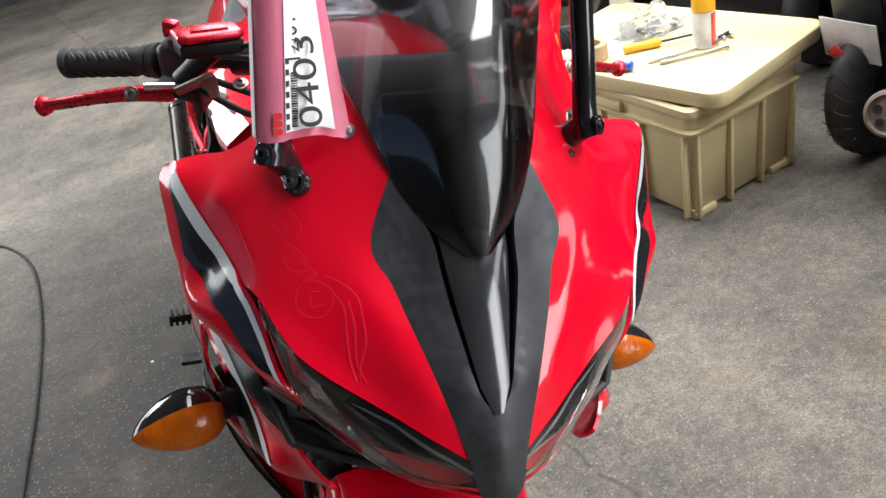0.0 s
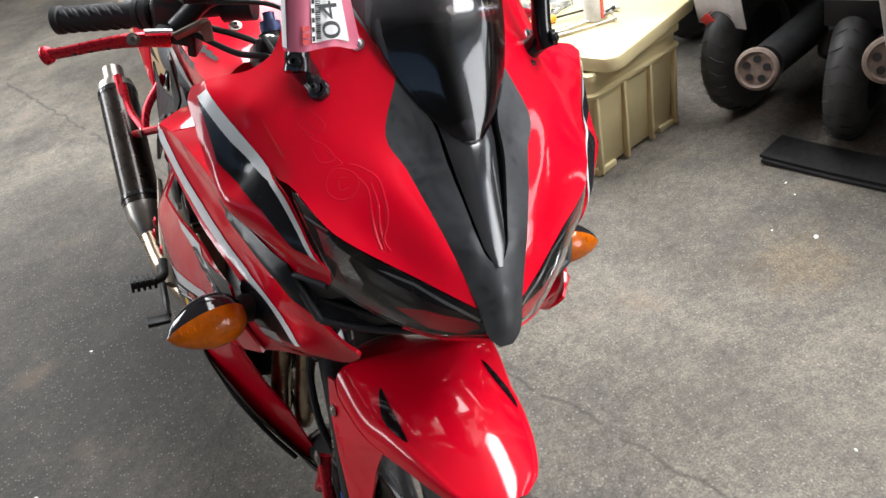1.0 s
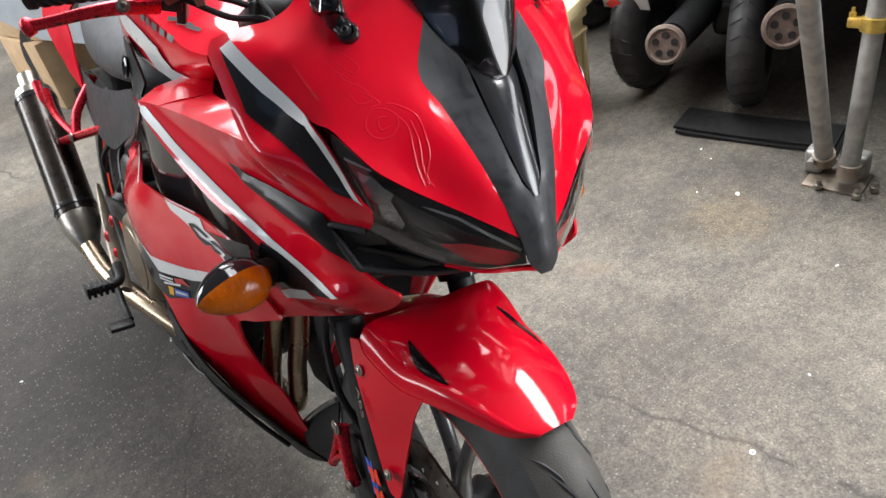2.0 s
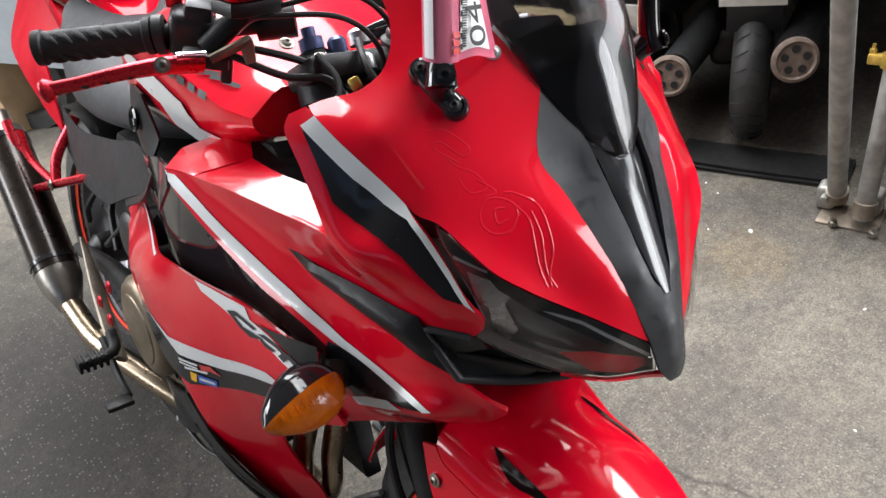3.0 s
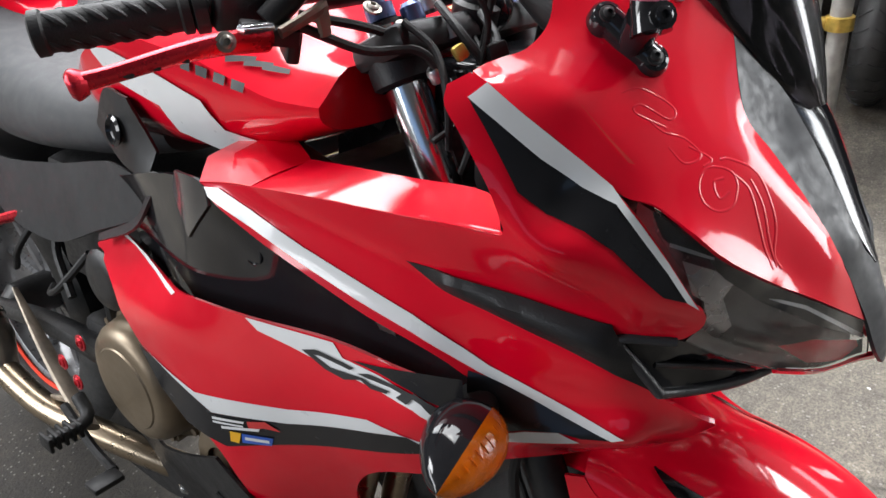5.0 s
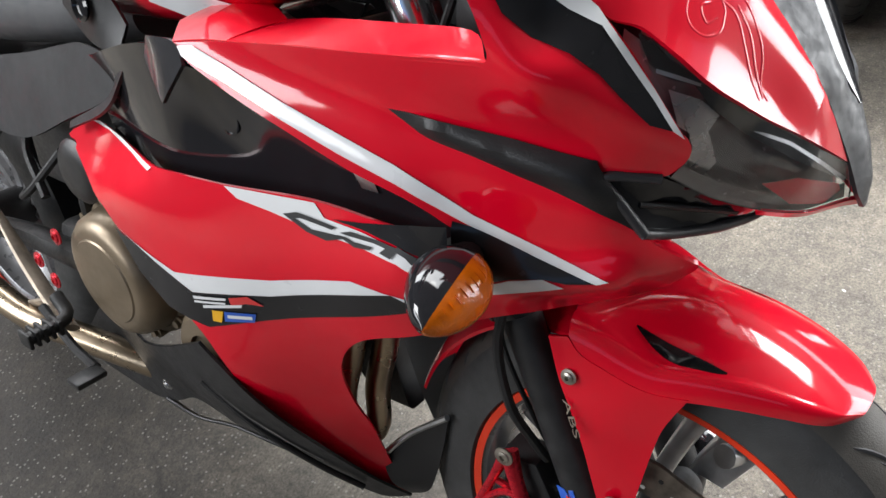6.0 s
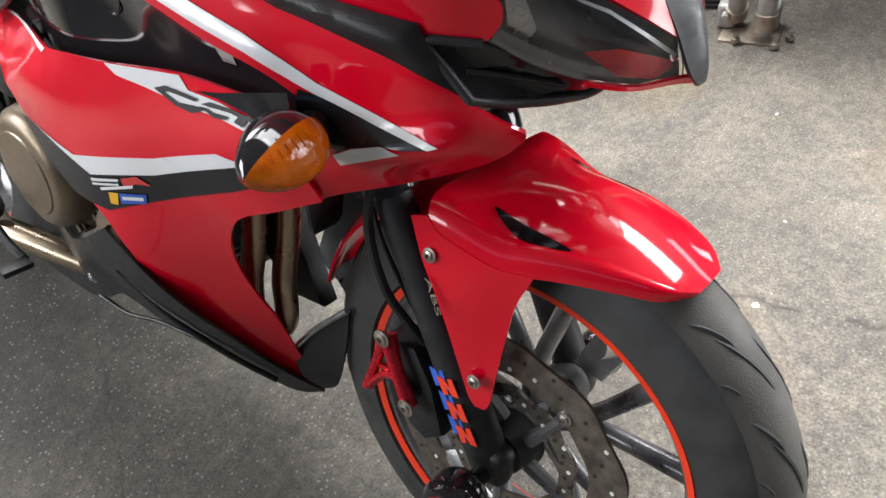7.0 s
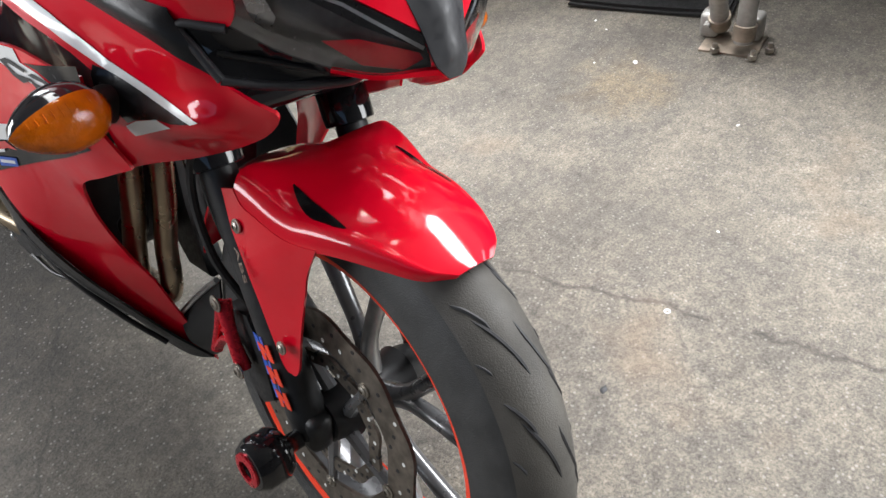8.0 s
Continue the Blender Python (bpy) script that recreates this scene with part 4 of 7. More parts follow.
for side in (-1, 1):
    foot = Vector((side * .096, .006, .330))
    leg = empty("fork_leg")
    leg.parent = bike
    bm = bmesh.new()
    tube(bm, [foot - RAKE * .02, foot + RAKE * .02, foot + RAKE * .26, foot + RAKE * .335], [.022, .024, .0215, .0215], 20, 4)
    part("lower_tube", bm, DARKM, leg, "black fork lower")
    bm = bmesh.new()
    lathe(bm, [(.0255, 0), (.032, .002), (.033, .012), (.033, .045), (.030, .052), (.021, .054)], frame_of(foot + RAKE * .318, (1, 0, 0), RAKE), 28)
    part("seal_cover", bm, GLOSS, leg)
    bm = bmesh.new()
    tube(bm, [foot + RAKE * .36, foot + RAKE * .745], .0205, 24, 2)
    part("stanchion", bm, CHROME, leg, "bright chrome fork tube")
    bm = bmesh.new()
    lathe(bm, [(.024, 0), (.030, .004), (.030, .045), (.024, .050), (.018, .050), (.018, .060), (0, .060)], frame_of(foot + RAKE * .690, (1, 0, 0), RAKE), 28)
    part("top_cap", bm, PLASTIC, leg)
    bm = bmesh.new()
    lathe(bm, [(.014, 0), (.014, .014), (.008, .015), (.008, .026), (0, .026)], frame_of(foot + RAKE * .752, (1, 0, 0), RAKE), 20)
    part("adjuster", bm, BLUEA, leg, "blue anodised fork adjuster")
    bm = bmesh.new()
    block(bm, (.034, .048, .052), Matrix.Translation((side * .096, -.002, .322)), .012, 3)
    part("axle_clamp", bm, DARKM, leg)
    bm = bmesh.new()
    m = frame_of((side * .118, -.002, .318), (0, 1, 0), (side, 0, 0))
    lathe(bm, [(.012, 0), (.012, .018), (.028, .024), (.034, .034), (.034, .060), (.028, .070), (.014, .072), (.012, .066), (0, .066)], m, 28)
    slider = part("axle_slider", bm, GLOSS, leg, "gloss black axle slider")
    bm = bmesh.new()
    lathe(bm, [(.022, .0705), (.022, .0735), (.016, .0745), (.013, .0745), (.013, .0705)], m, 24, True)
    part("insert", bm, ANOD, slider, "pink-red anodised insert")
# coloured block decal on the right fork lower, drawn as plain shapes
foot = Vector((-.0925, .006, .330))
block_outline = [(-.0120, -.0095), (.0085, -.0095), (.0085, -.0035), (.0000, -.0025), (.0085, .0010), (.0120, .0095), (-.0085, .0095), (-.0085, .0030), (.0015, .0020), (-.0100, -.0020)]
for a in (.104, .073, .042):
    for material, slip, out in ((BLUE, .0055, .0262), (ORANGE, -.0030, .0276)):
        at = foot + RAKE * (a + slip * .6) + Vector((-out, slip * 1.3, 0))
        bm = bmesh.new()
        prism(bm, [(x * 1.15, y * 1.05) for x, y in block_outline], .0010, frame_of(at, RAKE, (-1, slip * 18, 0)), 0)
        part("fork_decal", bm, material, bike, "red and blue block decal")

# wheel: hub, spokes, discs, calliper
bm = bmesh.new()
lathe(bm, [(.012, -.085), (.030, -.080), (.036, -.050), (.040, -.045), (.034, -.030), (.030, 0), (.034, .030), (.040, .045), (.036, .050), (.030, .080), (.012, .085)], AX, 32)
part("hub", bm, DARKM, front_wheel)
for k in range(5):
    for j in (-1, 1):
        a0 = radians(72 * k + 8)
        a1 = a0 + j * radians(17)
        bm = bmesh.new()
        pts = [AXLE + Vector((0, math.sin(a0) * .032, math.cos(a0) * .032)), AXLE + Vector((0, math.sin(a0 + (a1 - a0) * .4) * .09, math.cos(a0 + (a1 - a0) * .4) * .09)), AXLE + Vector((0, math.sin(a1) * .203, math.cos(a1) * .203))]
        tube(bm, pts, [.016, .011, .013], 10, 5, squash=1.0)
        part("spoke", bm, WHEELG if (k + (j > 0)) % 3 else SILVER, front_wheel)


def wave_disc(parent, x, outer, inner, lobes, thick=.0045):
    bm = bmesh.new()
    n = lobes * 8
    rings = []
    for h in (-thick / 2, thick / 2):
        for which in (0, 1):
            ring = []
            for k in range(n):
                a = 2 * math.pi * k / n
                r = (outer if which else inner) + .0028 * (1 if which else .5) * math.copysign(abs(math.cos(lobes * a)) ** .6, math.cos(lobes * a))
                ring.append(bm.verts.new((x + h, math.sin(a) * r, .32 + math.cos(a) * r)))
            rings.append(ring)
    for a, b in ((0, 1), (1, 3), (3, 2), (2, 0)):
        for k in range(n):
            bm.faces.new((rings[a][k], rings[a][(k + 1) % n], rings[b][(k + 1) % n], rings[b][k]))
    disc = part("brake_disc", bm, DISC, parent, "wave-edged steel brake disc")
    # drillings are solid plugs; every third is white to imitate brightness seen through
    for k in range(lobes * 5):
        a = 2 * math.pi * k / (lobes * 5)
        r = inner + (outer - inner) * (.22, .50, .78, .36, .64)[k % 5]
        bm = bmesh.new()
        m = Matrix.Translation((x, math.sin(a) * r, .32 + math.cos(a) * r)) @ pose(0, 0, 0, 0, 90, 0)
        lathe(bm, [(0, -thick / 2 - .0005), (.0028, -thick / 2 - .0005), (.0028, thick / 2 + .0005), (0, thick / 2 + .0005)], m, 8)
        part("drilling", bm, DIRTYWHITE if k % 3 == 0 else INK, disc)
    return disc


wave_disc(front_wheel, -.070, .156, .112, 10)
wave_disc(front_wheel, -.066, .092, .074, 10)
for k in range(5):
    a = radians(72 * k + 20)
    bm = bmesh.new()
    tube(bm, [AXLE + Vector((-.058, math.sin(a) * .034, math.cos(a) * .034)), AXLE + Vector((-.068, math.sin(a + .25) * .120, math.cos(a + .25) * .120))], [.010, .006], 8, 3)
    part("disc_carrier", bm, WHEELG, front_wheel)
    screw(front_wheel, (.073, math.sin(a + .25) * .118, .32 + math.cos(a + .25) * .118), (1, 0, 0), .006, STEEL)

caliper = empty("brake_calliper")
caliper.parent = bike
bm = bmesh.new()
m = frame_of((-.086, .105, .372), (0, -.36, -.93), (-1, 0, 0))
prism(bm, [(-.070, -.022), (-.020, -.034), (.050, -.030), (.070, -.010), (.060, .022), (-.010, .030), (-.060, .022)], .045, m, .006)
part("body", bm, DARKM, caliper)
bm = bmesh.new()
tube(bm, [(-.120, .134, .450), (-.124, .118, .412), (-.124, .098, .366)], [.011, .0085, .010], 10, 5, squash=.7)
tube(bm, [(-.120, .136, .446), (-.122, .150, .405), (-.122, .166, .356)], [.009, .006, .008], 10, 5, squash=.7)
tube(bm, [(-.122, .166, .356), (-.124, .136, .392), (-.124, .112, .398)], .0065, 8, 4, squash=.7)
tube(bm, [(-.118, .152, .398), (-.116, .128, .392), (-.116, .100, .366)], .0065, 8, 4, squash=.7)
part("bracket", bm, ANOD, caliper, "red anodised calliper bracket")
for q in ((.130, .134, .450), (.132, .098, .368)):
    screw(caliper, q, (1, 0, 0), .0075, STEEL)
bm = bmesh.new()
tube(bm, [(-.120, .130, .690), (-.128, .150, .600), (-.124, .135, .520), (-.110, .110, .470), (-.095, .100, .440)], .0055, 8)
part("brake_hose", bm, RUBBER, caliper)
bm = bmesh.new()
tube(bm, [(-.105, .150, .690), (-.108, .160, .590), (-.100, .115, .490), (-.085, .085, .430)], .003, 8)
part("sensor_wire", bm, RUBBER, caliper)
# far-side calliper of bright metal
bm = bmesh.new()
prism(bm, [(-.060, -.022), (.050, -.030), (.065, .010), (-.050, .028)], .040, frame_of((.070, -.055, .425), (0, .5, -.85), (1, 0, 0)), .006)
tube(bm, [(.030, -.052, .434), (.060, -.060, .420), (.065, -.04, .380)], .014, 10, 4)
part("far_bracket", bm, SILVER, caliper, "bright metal bracket")

# lower yoke and headstock
bm = bmesh.new()
block(bm, (.250, .075, .045), frame_of((0, .125, .700), (1, 0, 0), RAKE), .012)
part("lower_yoke", bm, GLOSS, bike)
bm = bmesh.new()
block(bm, (.255, .070, .030), frame_of((0, .318, .985), (1, 0, 0), RAKE), .010)
block(bm, (.050, .060, .20), frame_of((0, .26, .86), (1, 0, 0), RAKE), .010)
part("top_yoke", bm, DARKM, bike)
for k, (x, y, z, r) in enumerate(((-.075, .315, 1.005, .011), (-.035, .330, 1.008, .014), (.03, .325, 1.006, .012), (.075, .312, 1.004, .011), (-.055, .285, .990, .009))):
    bm = bmesh.new()
    lathe(bm, [(r, 0), (r, .014), (r * .7, .018), (0, .018)], frame_of((x, y, z), (1, 0, 0), RAKE), 14)
    part("yoke_bolt", bm, (BLUEA, SILVER, DARKM)[k % 3], bike)

# instrument and dark inner structure under the screen
bm = bmesh.new()
block(bm, (.150, .040, .075), frame_of((0, .190, 1.040), (1, 0, 0), (0, .75, .65)), .014, 3)
meter = part("meter", bm, PLASTIC, bike, "black instrument housing")
bm = bmesh.new()
block(bm, (.115, .004, .046), frame_of((0, .204, 1.051), (1, 0, 0), (0, .75, .65)) @ pose(0, 0, .002), .001)
part("display", bm, GLOSS, meter)
bm = bmesh.new()
block(bm, (.115, .10, .05), Matrix.Translation((0, .12, .99)), .015)
block(bm, (.09, .16, .03), frame_of((0, .06, 1.00), (1, 0, 0), (0, -.8, .6)), .01)
block(bm, (.23, .14, .10), Matrix.Translation((0, .16, .90)), .03)
block(bm, (.10, .12, .10), Matrix.Translation((0, .02, .87)), .03)
part("inner_stay", bm, PLASTIC, bike)
bm = bmesh.new()
block(bm, (.330, .200, .012), frame_of((0, .250, .855), (1, 0, 0), (0, -.12, 1)), .004)
block(bm, (.300, .020, .20), Matrix.Translation((0, .16, .80)), .006)
part("inner_cover", bm, PLASTIC, bike)
bm = bmesh.new()
block(bm, (.300, .035, .170), frame_of((0, .330, .705), (1, 0, 0), (0, .2, 1)), .006)
radiator = part("radiator", bm, DARKM, bike)
for k in range(12):
    bm = bmesh.new()
    block(bm, (.300, .004, .004), Matrix.Translation((0, .327 - .0036 * k, .630 + k * .0125)), 0)
    part("fin", bm, PLASTIC, radiator)


# handlebars
def handlebar(side):
    bar = empty("handlebar")
    bar.parent = bike
    inner, outer = Vector((side * .125, .345, 1.040)), Vector((side * .345, .482, 1.010))
    d = (outer - inner).normalized()
    bm = bmesh.new()
    tube(bm, [inner, outer], .011, 14, 2)
    tube(bm, [inner - d * .012, inner + d * .03], .019, 14, 2)
    part("bar", bm, DARKM, bar)
    g0, g1 = outer - d * .122, outer
    bm = bmesh.new()
    lathe(bm, [(.0165, 0), (.0195, .001), (.0195, .008), (.0165, .010), (.0165, .112), (.0185, .114), (.0185, .122), (.014, .124), (0, .124)], frame_of(g0, (0, 0, 1), d), 28)
    grip = part("grip", bm, RUBBER, bar, "black rubber grip")
    f = frame_of(g0, (0, 0, 1), d)
    for k in range(6):
        for a in range(4):
            t0, ang = .020 + .0150 * k, a * math.pi / 2 + .25
            bm = bmesh.new()
            pts = [f @ Vector((math.cos(ang + q * .95) * .0158, math.sin(ang + q * .95) * .0158, t0 + q * .016)) for q in (0, .35, .7, 1)]
            tube(bm, pts, [.0016, .0034, .0030, .0014], 8, 3)
            part("rib", bm, RUBBER, grip)
    bm = bmesh.new()
    lathe(bm, [(.015, 0), (.021, .002), (.021, .012), (.015, .014)], frame_of(g0 - d * .014, (0, 0, 1), d), 28)
    part("collar", bm, DARKM, bar)
    sw = empty("switch_box")
    sw.parent = bar
    bm = bmesh.new()
    block(bm, (.048, .042, .048), frame_of(g0 - d * .040, d, (0, -.3, 1)), .010, 3)
    block(bm, (.030, .030, .026), frame_of(g0 - d * .045 + Vector((0, -.01, .020)), d, (0, -.3, 1)), .006)
    part("housing", bm, PLASTIC, sw)
    bm = bmesh.new()
    block(bm, (.018, .014, .020), frame_of(g0 - d * .030 + Vector((0, .012, .034)), d, (0, -.2, 1)), .003)
    part("kill_switch", bm, ANOD, sw, "red rocker switch")
    lever = empty("brake_lever" if side < 0 else "clutch_lever")
    lever.parent = bike
    lv = [Vector((side * x, y, z)) for x, y, z in ((.222, .348, 1.004), (.262, .352, 1.006), (.300, .360, 1.002), (.340, .376, .993), (.364, .388, .988))]
    bm = bmesh.new()
    tube(bm, lv, [.012, .0115, .0095, .0085, .0090], 12, 6, squash=.72)
    part("blade", bm, ANOD, lever, "red anodised lever blade")
    bm = bmesh.new()
    tube(bm, [lv[4] - Vector((side * .006, .003, 0)), lv[4] + Vector((side * .002, .001, -.001)), lv[4] + Vector((side * .006, .003, -.002))], [.0085, .0120, .008], 12, 3)
    part("tip", bm, ANOD, lever)
    for k, f in enumerate((.30, .50, .68)):
        bm = bmesh.new()
        q = lv[1].lerp(lv[4], f)
        block(bm, (.010, .0205, .005), frame_of(q, d, (0, -.3, 1)), .002)
        part("slot", bm, INK, lever)
    screw(lever, (abs(lv[1].x) + .004, lv[1].y - .009, lv[1].z + .003), (.3, -.9, .2), .0055, STEEL, side)
    bm = bmesh.new()
    block(bm, (.048, .020, .016), frame_of(lv[0] + Vector((-side * .006, .004, .004)), d, (0, -.3, 1)), .003)
    block(bm, (.012, .030, .030), frame_of(lv[0] + Vector((-side * .030, .006, -.006)), d, (0, -.3, 1)), .003)
    part("perch", bm, DARKM, lever)
    if side < 0:
        bm = bmesh.new()
        tube(bm, [lv[0] + Vector((.004, -.012, .006)), lv[0] + Vector((.034, -.022, .020)), lv[0] + Vector((.040, -.022, .021)), lv[0] + Vector((.044, -.022, .000))], [.007, .008, .008, .006], 8, 3, squash=.6)
        part("bracket", bm, ALLOY, lever, "grey L-shaped adjuster bracket")
    bm = bmesh.new()
    tube(bm, [lv[0] + Vector((-side * .002, -.004, .010)), lv[0] + Vector((side * .030, -.006, .012))], .0045, 10, 2)
    part("adjuster", bm, CHROME, lever)
    bm = bmesh.new()
    tube(bm, [lv[0] + Vector((-side * .010, .010, .012)), Vector((side * .175, .340, 1.052)), Vector((side * .150, .330, 1.058))], .012, 12, 4)
    part("master_cylinder", bm, PLASTIC, lever)
    return bar


for side in (-1, 1):
    handlebar(side)
reservoir = empty("fluid_reservoir")
reservoir.parent = bike
f = frame_of((-.178, .322, 1.072), (1, .25, 0), (0, -.1, 1)) @ Matrix.Diagonal((.85, .8, .70, 1))
bm = bmesh.new()
prism(bm, [(-.040, -.018), (-.030, -.024), (.030, -.024), (.040, -.018), (.040, .018), (.030, .024), (-.030, .024), (-.040, .018)], .022, f @ pose(0, 0, -.012), .003)
part("cup", bm, PLASTIC, reservoir)
bm = bmesh.new()
prism(bm, [(-.042, -.018), (-.030, -.026), (.030, -.026), (.042, -.018), (.042, .018), (.030, .026), (-.030, .026), (-.042, .018)], .014, f @ pose(0, 0, .006), .005, 3)
prism(bm, [(-.024, -.012), (.024, -.012), (.020, .012), (-.020, .012)], .006, f @ pose(0, 0, .014), .002)
part("lid", bm, ANOD, reservoir, "red anodised reservoir lid")
for k, pts in enumerate(([(-.150, .320, 1.060), (-.090, .270, 1.075), (-.050, .250, 1.040), (-.045, .260, .980)], [(-.175, .330, 1.050), (-.110, .260, 1.055), (-.075, .235, 1.020), (-.070, .245, .960)],
                         [(-.200, .340, 1.015), (-.150, .310, .990), (-.110, .275, .985), (-.090, .250, .930)], [(-.185, .350, 1.020), (-.120, .310, 1.000), (-.060, .290, .960), (-.030, .300, .900)],
                         [(.150, .320, 1.055), (.090, .270, 1.065), (.050, .250, 1.020), (.045, .260, .950)], [(-.02, .28, 1.01), (-.05, .24, .99), (-.09, .22, .95), (-.10, .24, .88)])):
    bm = bmesh.new()
    tube(bm, pts, .0030 if k < 2 else .0042, 8, 8)
    part("cable", bm, RUBBER, bike, "black control cable")

# ignition switch, connectors and brake hose round the steering head
bm = bmesh.new()
lathe(bm, [(.020, 0), (.024, .004), (.024, .030), (.019, .034), (.019, .040), (.008, .041), (.008, .037), (0, .037)], frame_of((0, .305, .985), (1, 0, 0), (0, -.2, 1)), 28)
part("ignition_switch", bm, PLASTIC, bike, "black ignition switch")
bm = bmesh.new()
lathe(bm, [(.013, .041), (.017, .0415), (.017, .044), (.013, .045)], frame_of((0, .305, .985), (1, 0, 0), (0, -.2, 1)), 24, True)
part("switch_ring", bm, SILVER, bike, "bright ring on the ignition switch")
for q, size, material in (((-.085, .225, .950), (.022, .026, .022), INK), ((-.060, .235, .985), (.034, .018, .016), PLASTIC), ((-.040, .222, .960), (.020, .020, .026), DARKM), ((.050, .235, .985), (.040, .020, .016), PLASTIC), ((-.105, .240, .990), (.012, .012, .014), BRASS), ((.085, .230, .965), (.030, .024, .022), INK)):
    bm = bmesh.new()
    block(bm, size, Matrix.Translation(q) @ pose(0, 0, 0, q[0] * 300, 12, q[1] * 200), .003)
    part("connector", bm, material, bike)
for k, pts in enumerate(([(-.118, .292, 1.012), (-.112, .262, .990), (-.125, .238, .955), (-.112, .246, .905)],
                         [(-.060, .300, 1.020), (-.075, .262, 1.000), (-.066, .236, .960), (-.080, .240, .900)], [(.060, .300, 1.020), (.075, .262, 1.000), (.066, .236, .960), (.080, .240, .900)],
                         [(-.020, .290, .990), (-.045, .255, .965), (-.090, .240, .935), (-.130, .250, .915)])):
    bm = bmesh.new()
    tube(bm, pts, (.0035, .0045, .0045, .0030)[k], 8, 7)
    part("wiring", bm, RUBBER, bike, "black wiring")
for q in ((.150, .298, 1.026), (.108, .300, 1.006), (.072, .306, 1.004)):
    for side in (-1, 1):
        screw(bike, q, (.1, -.5, .85), .0055, STEEL, side, "clamp_bolt")

# mirror stays, folded up, and screen screws
for side in (-1, 1):
    mirror = empty("mirror_stay")
    mirror.parent = bike
    lobes = [Vector((side * x, y, z)) for x, y, z in ((.1285, .0545, 1.0145), (.146, .056, 1.043), (.141, .086, 1.041))]
    n = Vector((side * .55, -.62, .56)).normalized()
    bm = bmesh.new()
    for q in (lobes[0], lobes[2]):
        lathe(bm, [(.0120, -.014), (.0120, -.006), (.0100, -.002), (.0075, -.001), (.0060, -.0025), (0, -.0025)], frame_of(q - n * .003, (0, 0, 1), n), 24)
    tube(bm, [lobes[0] - n * .010, lobes[0].lerp(lobes[2], .5) - n * .011, lobes[2] - n * .010], [.0105, .0110, .0105], 14, 4)
    tube(bm, [lobes[0].lerp(lobes[2], .4) - n * .010, lobes[1] - n * .008], [.012, .013], 14, 3)
    part("base", bm, GLOSS, mirror, "gloss black mirror base")
    for q in ((.1285, .0545, 1.0145), (.141, .086, 1.041)):
        screw(mirror, (q[0], q[1] + .002, q[2] - .002), (.55, -.62, .56), .0042, DARKM, side)
    screw(mirror, (.149, .046, 1.043), (.55, -.62, .30), .0062, GLOSS, side, "pivot_bolt")
    bm = bmesh.new()
    tube(bm, [(side * .145, .054, 1.030), (side * .141, .061, 1.050), (side * .137, .068, 1.100), (side * .132, .076, 1.150), (side * .128, .084, 1.200), (side * .125, .090, 1.240)], [.014, .0115, .0105, .0105, .0125, .014], 14, 5)
    part("stalk", bm, GLOSS, mirror, "gloss black mirror stalk")
    bm = bmesh.new()
    block(bm, (.050, .036, .030), frame_of((side * .130, .096, 1.254), (side, .2, .1), (0, -.4, .9)), .009, 3)
    part("knuckle", bm, PLASTIC, mirror)
    for q in ((.077, .066, 1.049), (.111, .132, 1.106), (.144, .197, 1.164)):
        screw(bike, q, (.62, -.55, .56), .0046, side=side, name="screen_screw")
    screw(bike, (.146, .412, .899), (0, 0, 1), .005, side=side, name="panel_screw")

# turn signals
def signal(side):
    ob = empty("turn_signal")
    ob.parent = bike
    m = Matrix.Translation((side * .258, .114, .722)) @ pose(0, 0, 0, 0, 0, -14 * side) @ pose(0, 0, 0, 24, 0, 0)
    lens, shell = [], []
    for k in range(15):
        u = k / 14
        x = -.046 + .092 * u
        r = .0300 * math.sin(math.pi * min(.13 + .87 * u ** .8, 1)) ** .62
        lens.append((x, r))
    for which, y0, y1, material, name in ((0, -1.0, .12, AMBER, "lens"), (1, .12, 1.0, GLOSS, "shell")):
        bm = bmesh.new()
        rings = []
        for x, r in lens:
            ring = []
            for j in range(13):
                a = math.pi * j / 12
                yy = -math.sin(a) * 1.0 if which == 0 else math.sin(a) * 1.25
                ring.append(m @ Vector((side * x, .004 + yy * r, math.cos(a) * r)))
            rings.append(ring)
        loft(bm, rings, True, True)
        part(name, bm, material, ob, "amber lens" if which == 0 else "black back shell")
    bm = bmesh.new()
    tube(bm, [(side * .190, .150, .718), (side * .212, .140, .720), (side * .232, .126, .722)], [.026, .021, .018], 16, 4, squash=.8)
    part("stem", bm, RUBBER, ob)
    for k in range(10):
        x = -.030 + .007 * k
        bm = bmesh.new()
        r = .0300 * math.sin(math.pi * min(.13 + .87 * ((x + .046) / .096) ** .8, 1)) ** .62
        tube(bm, [m @ Vector((side * x, .004 - math.sin(a) * 1.0 * (r - .0002), math.cos(a) * (r - .0002))) for a in (.25, .45, .62)], .0005, 5, 2)
        part("rib", bm, AMBER, ob)
    return ob


for side in (-1, 1):
    signal(side)


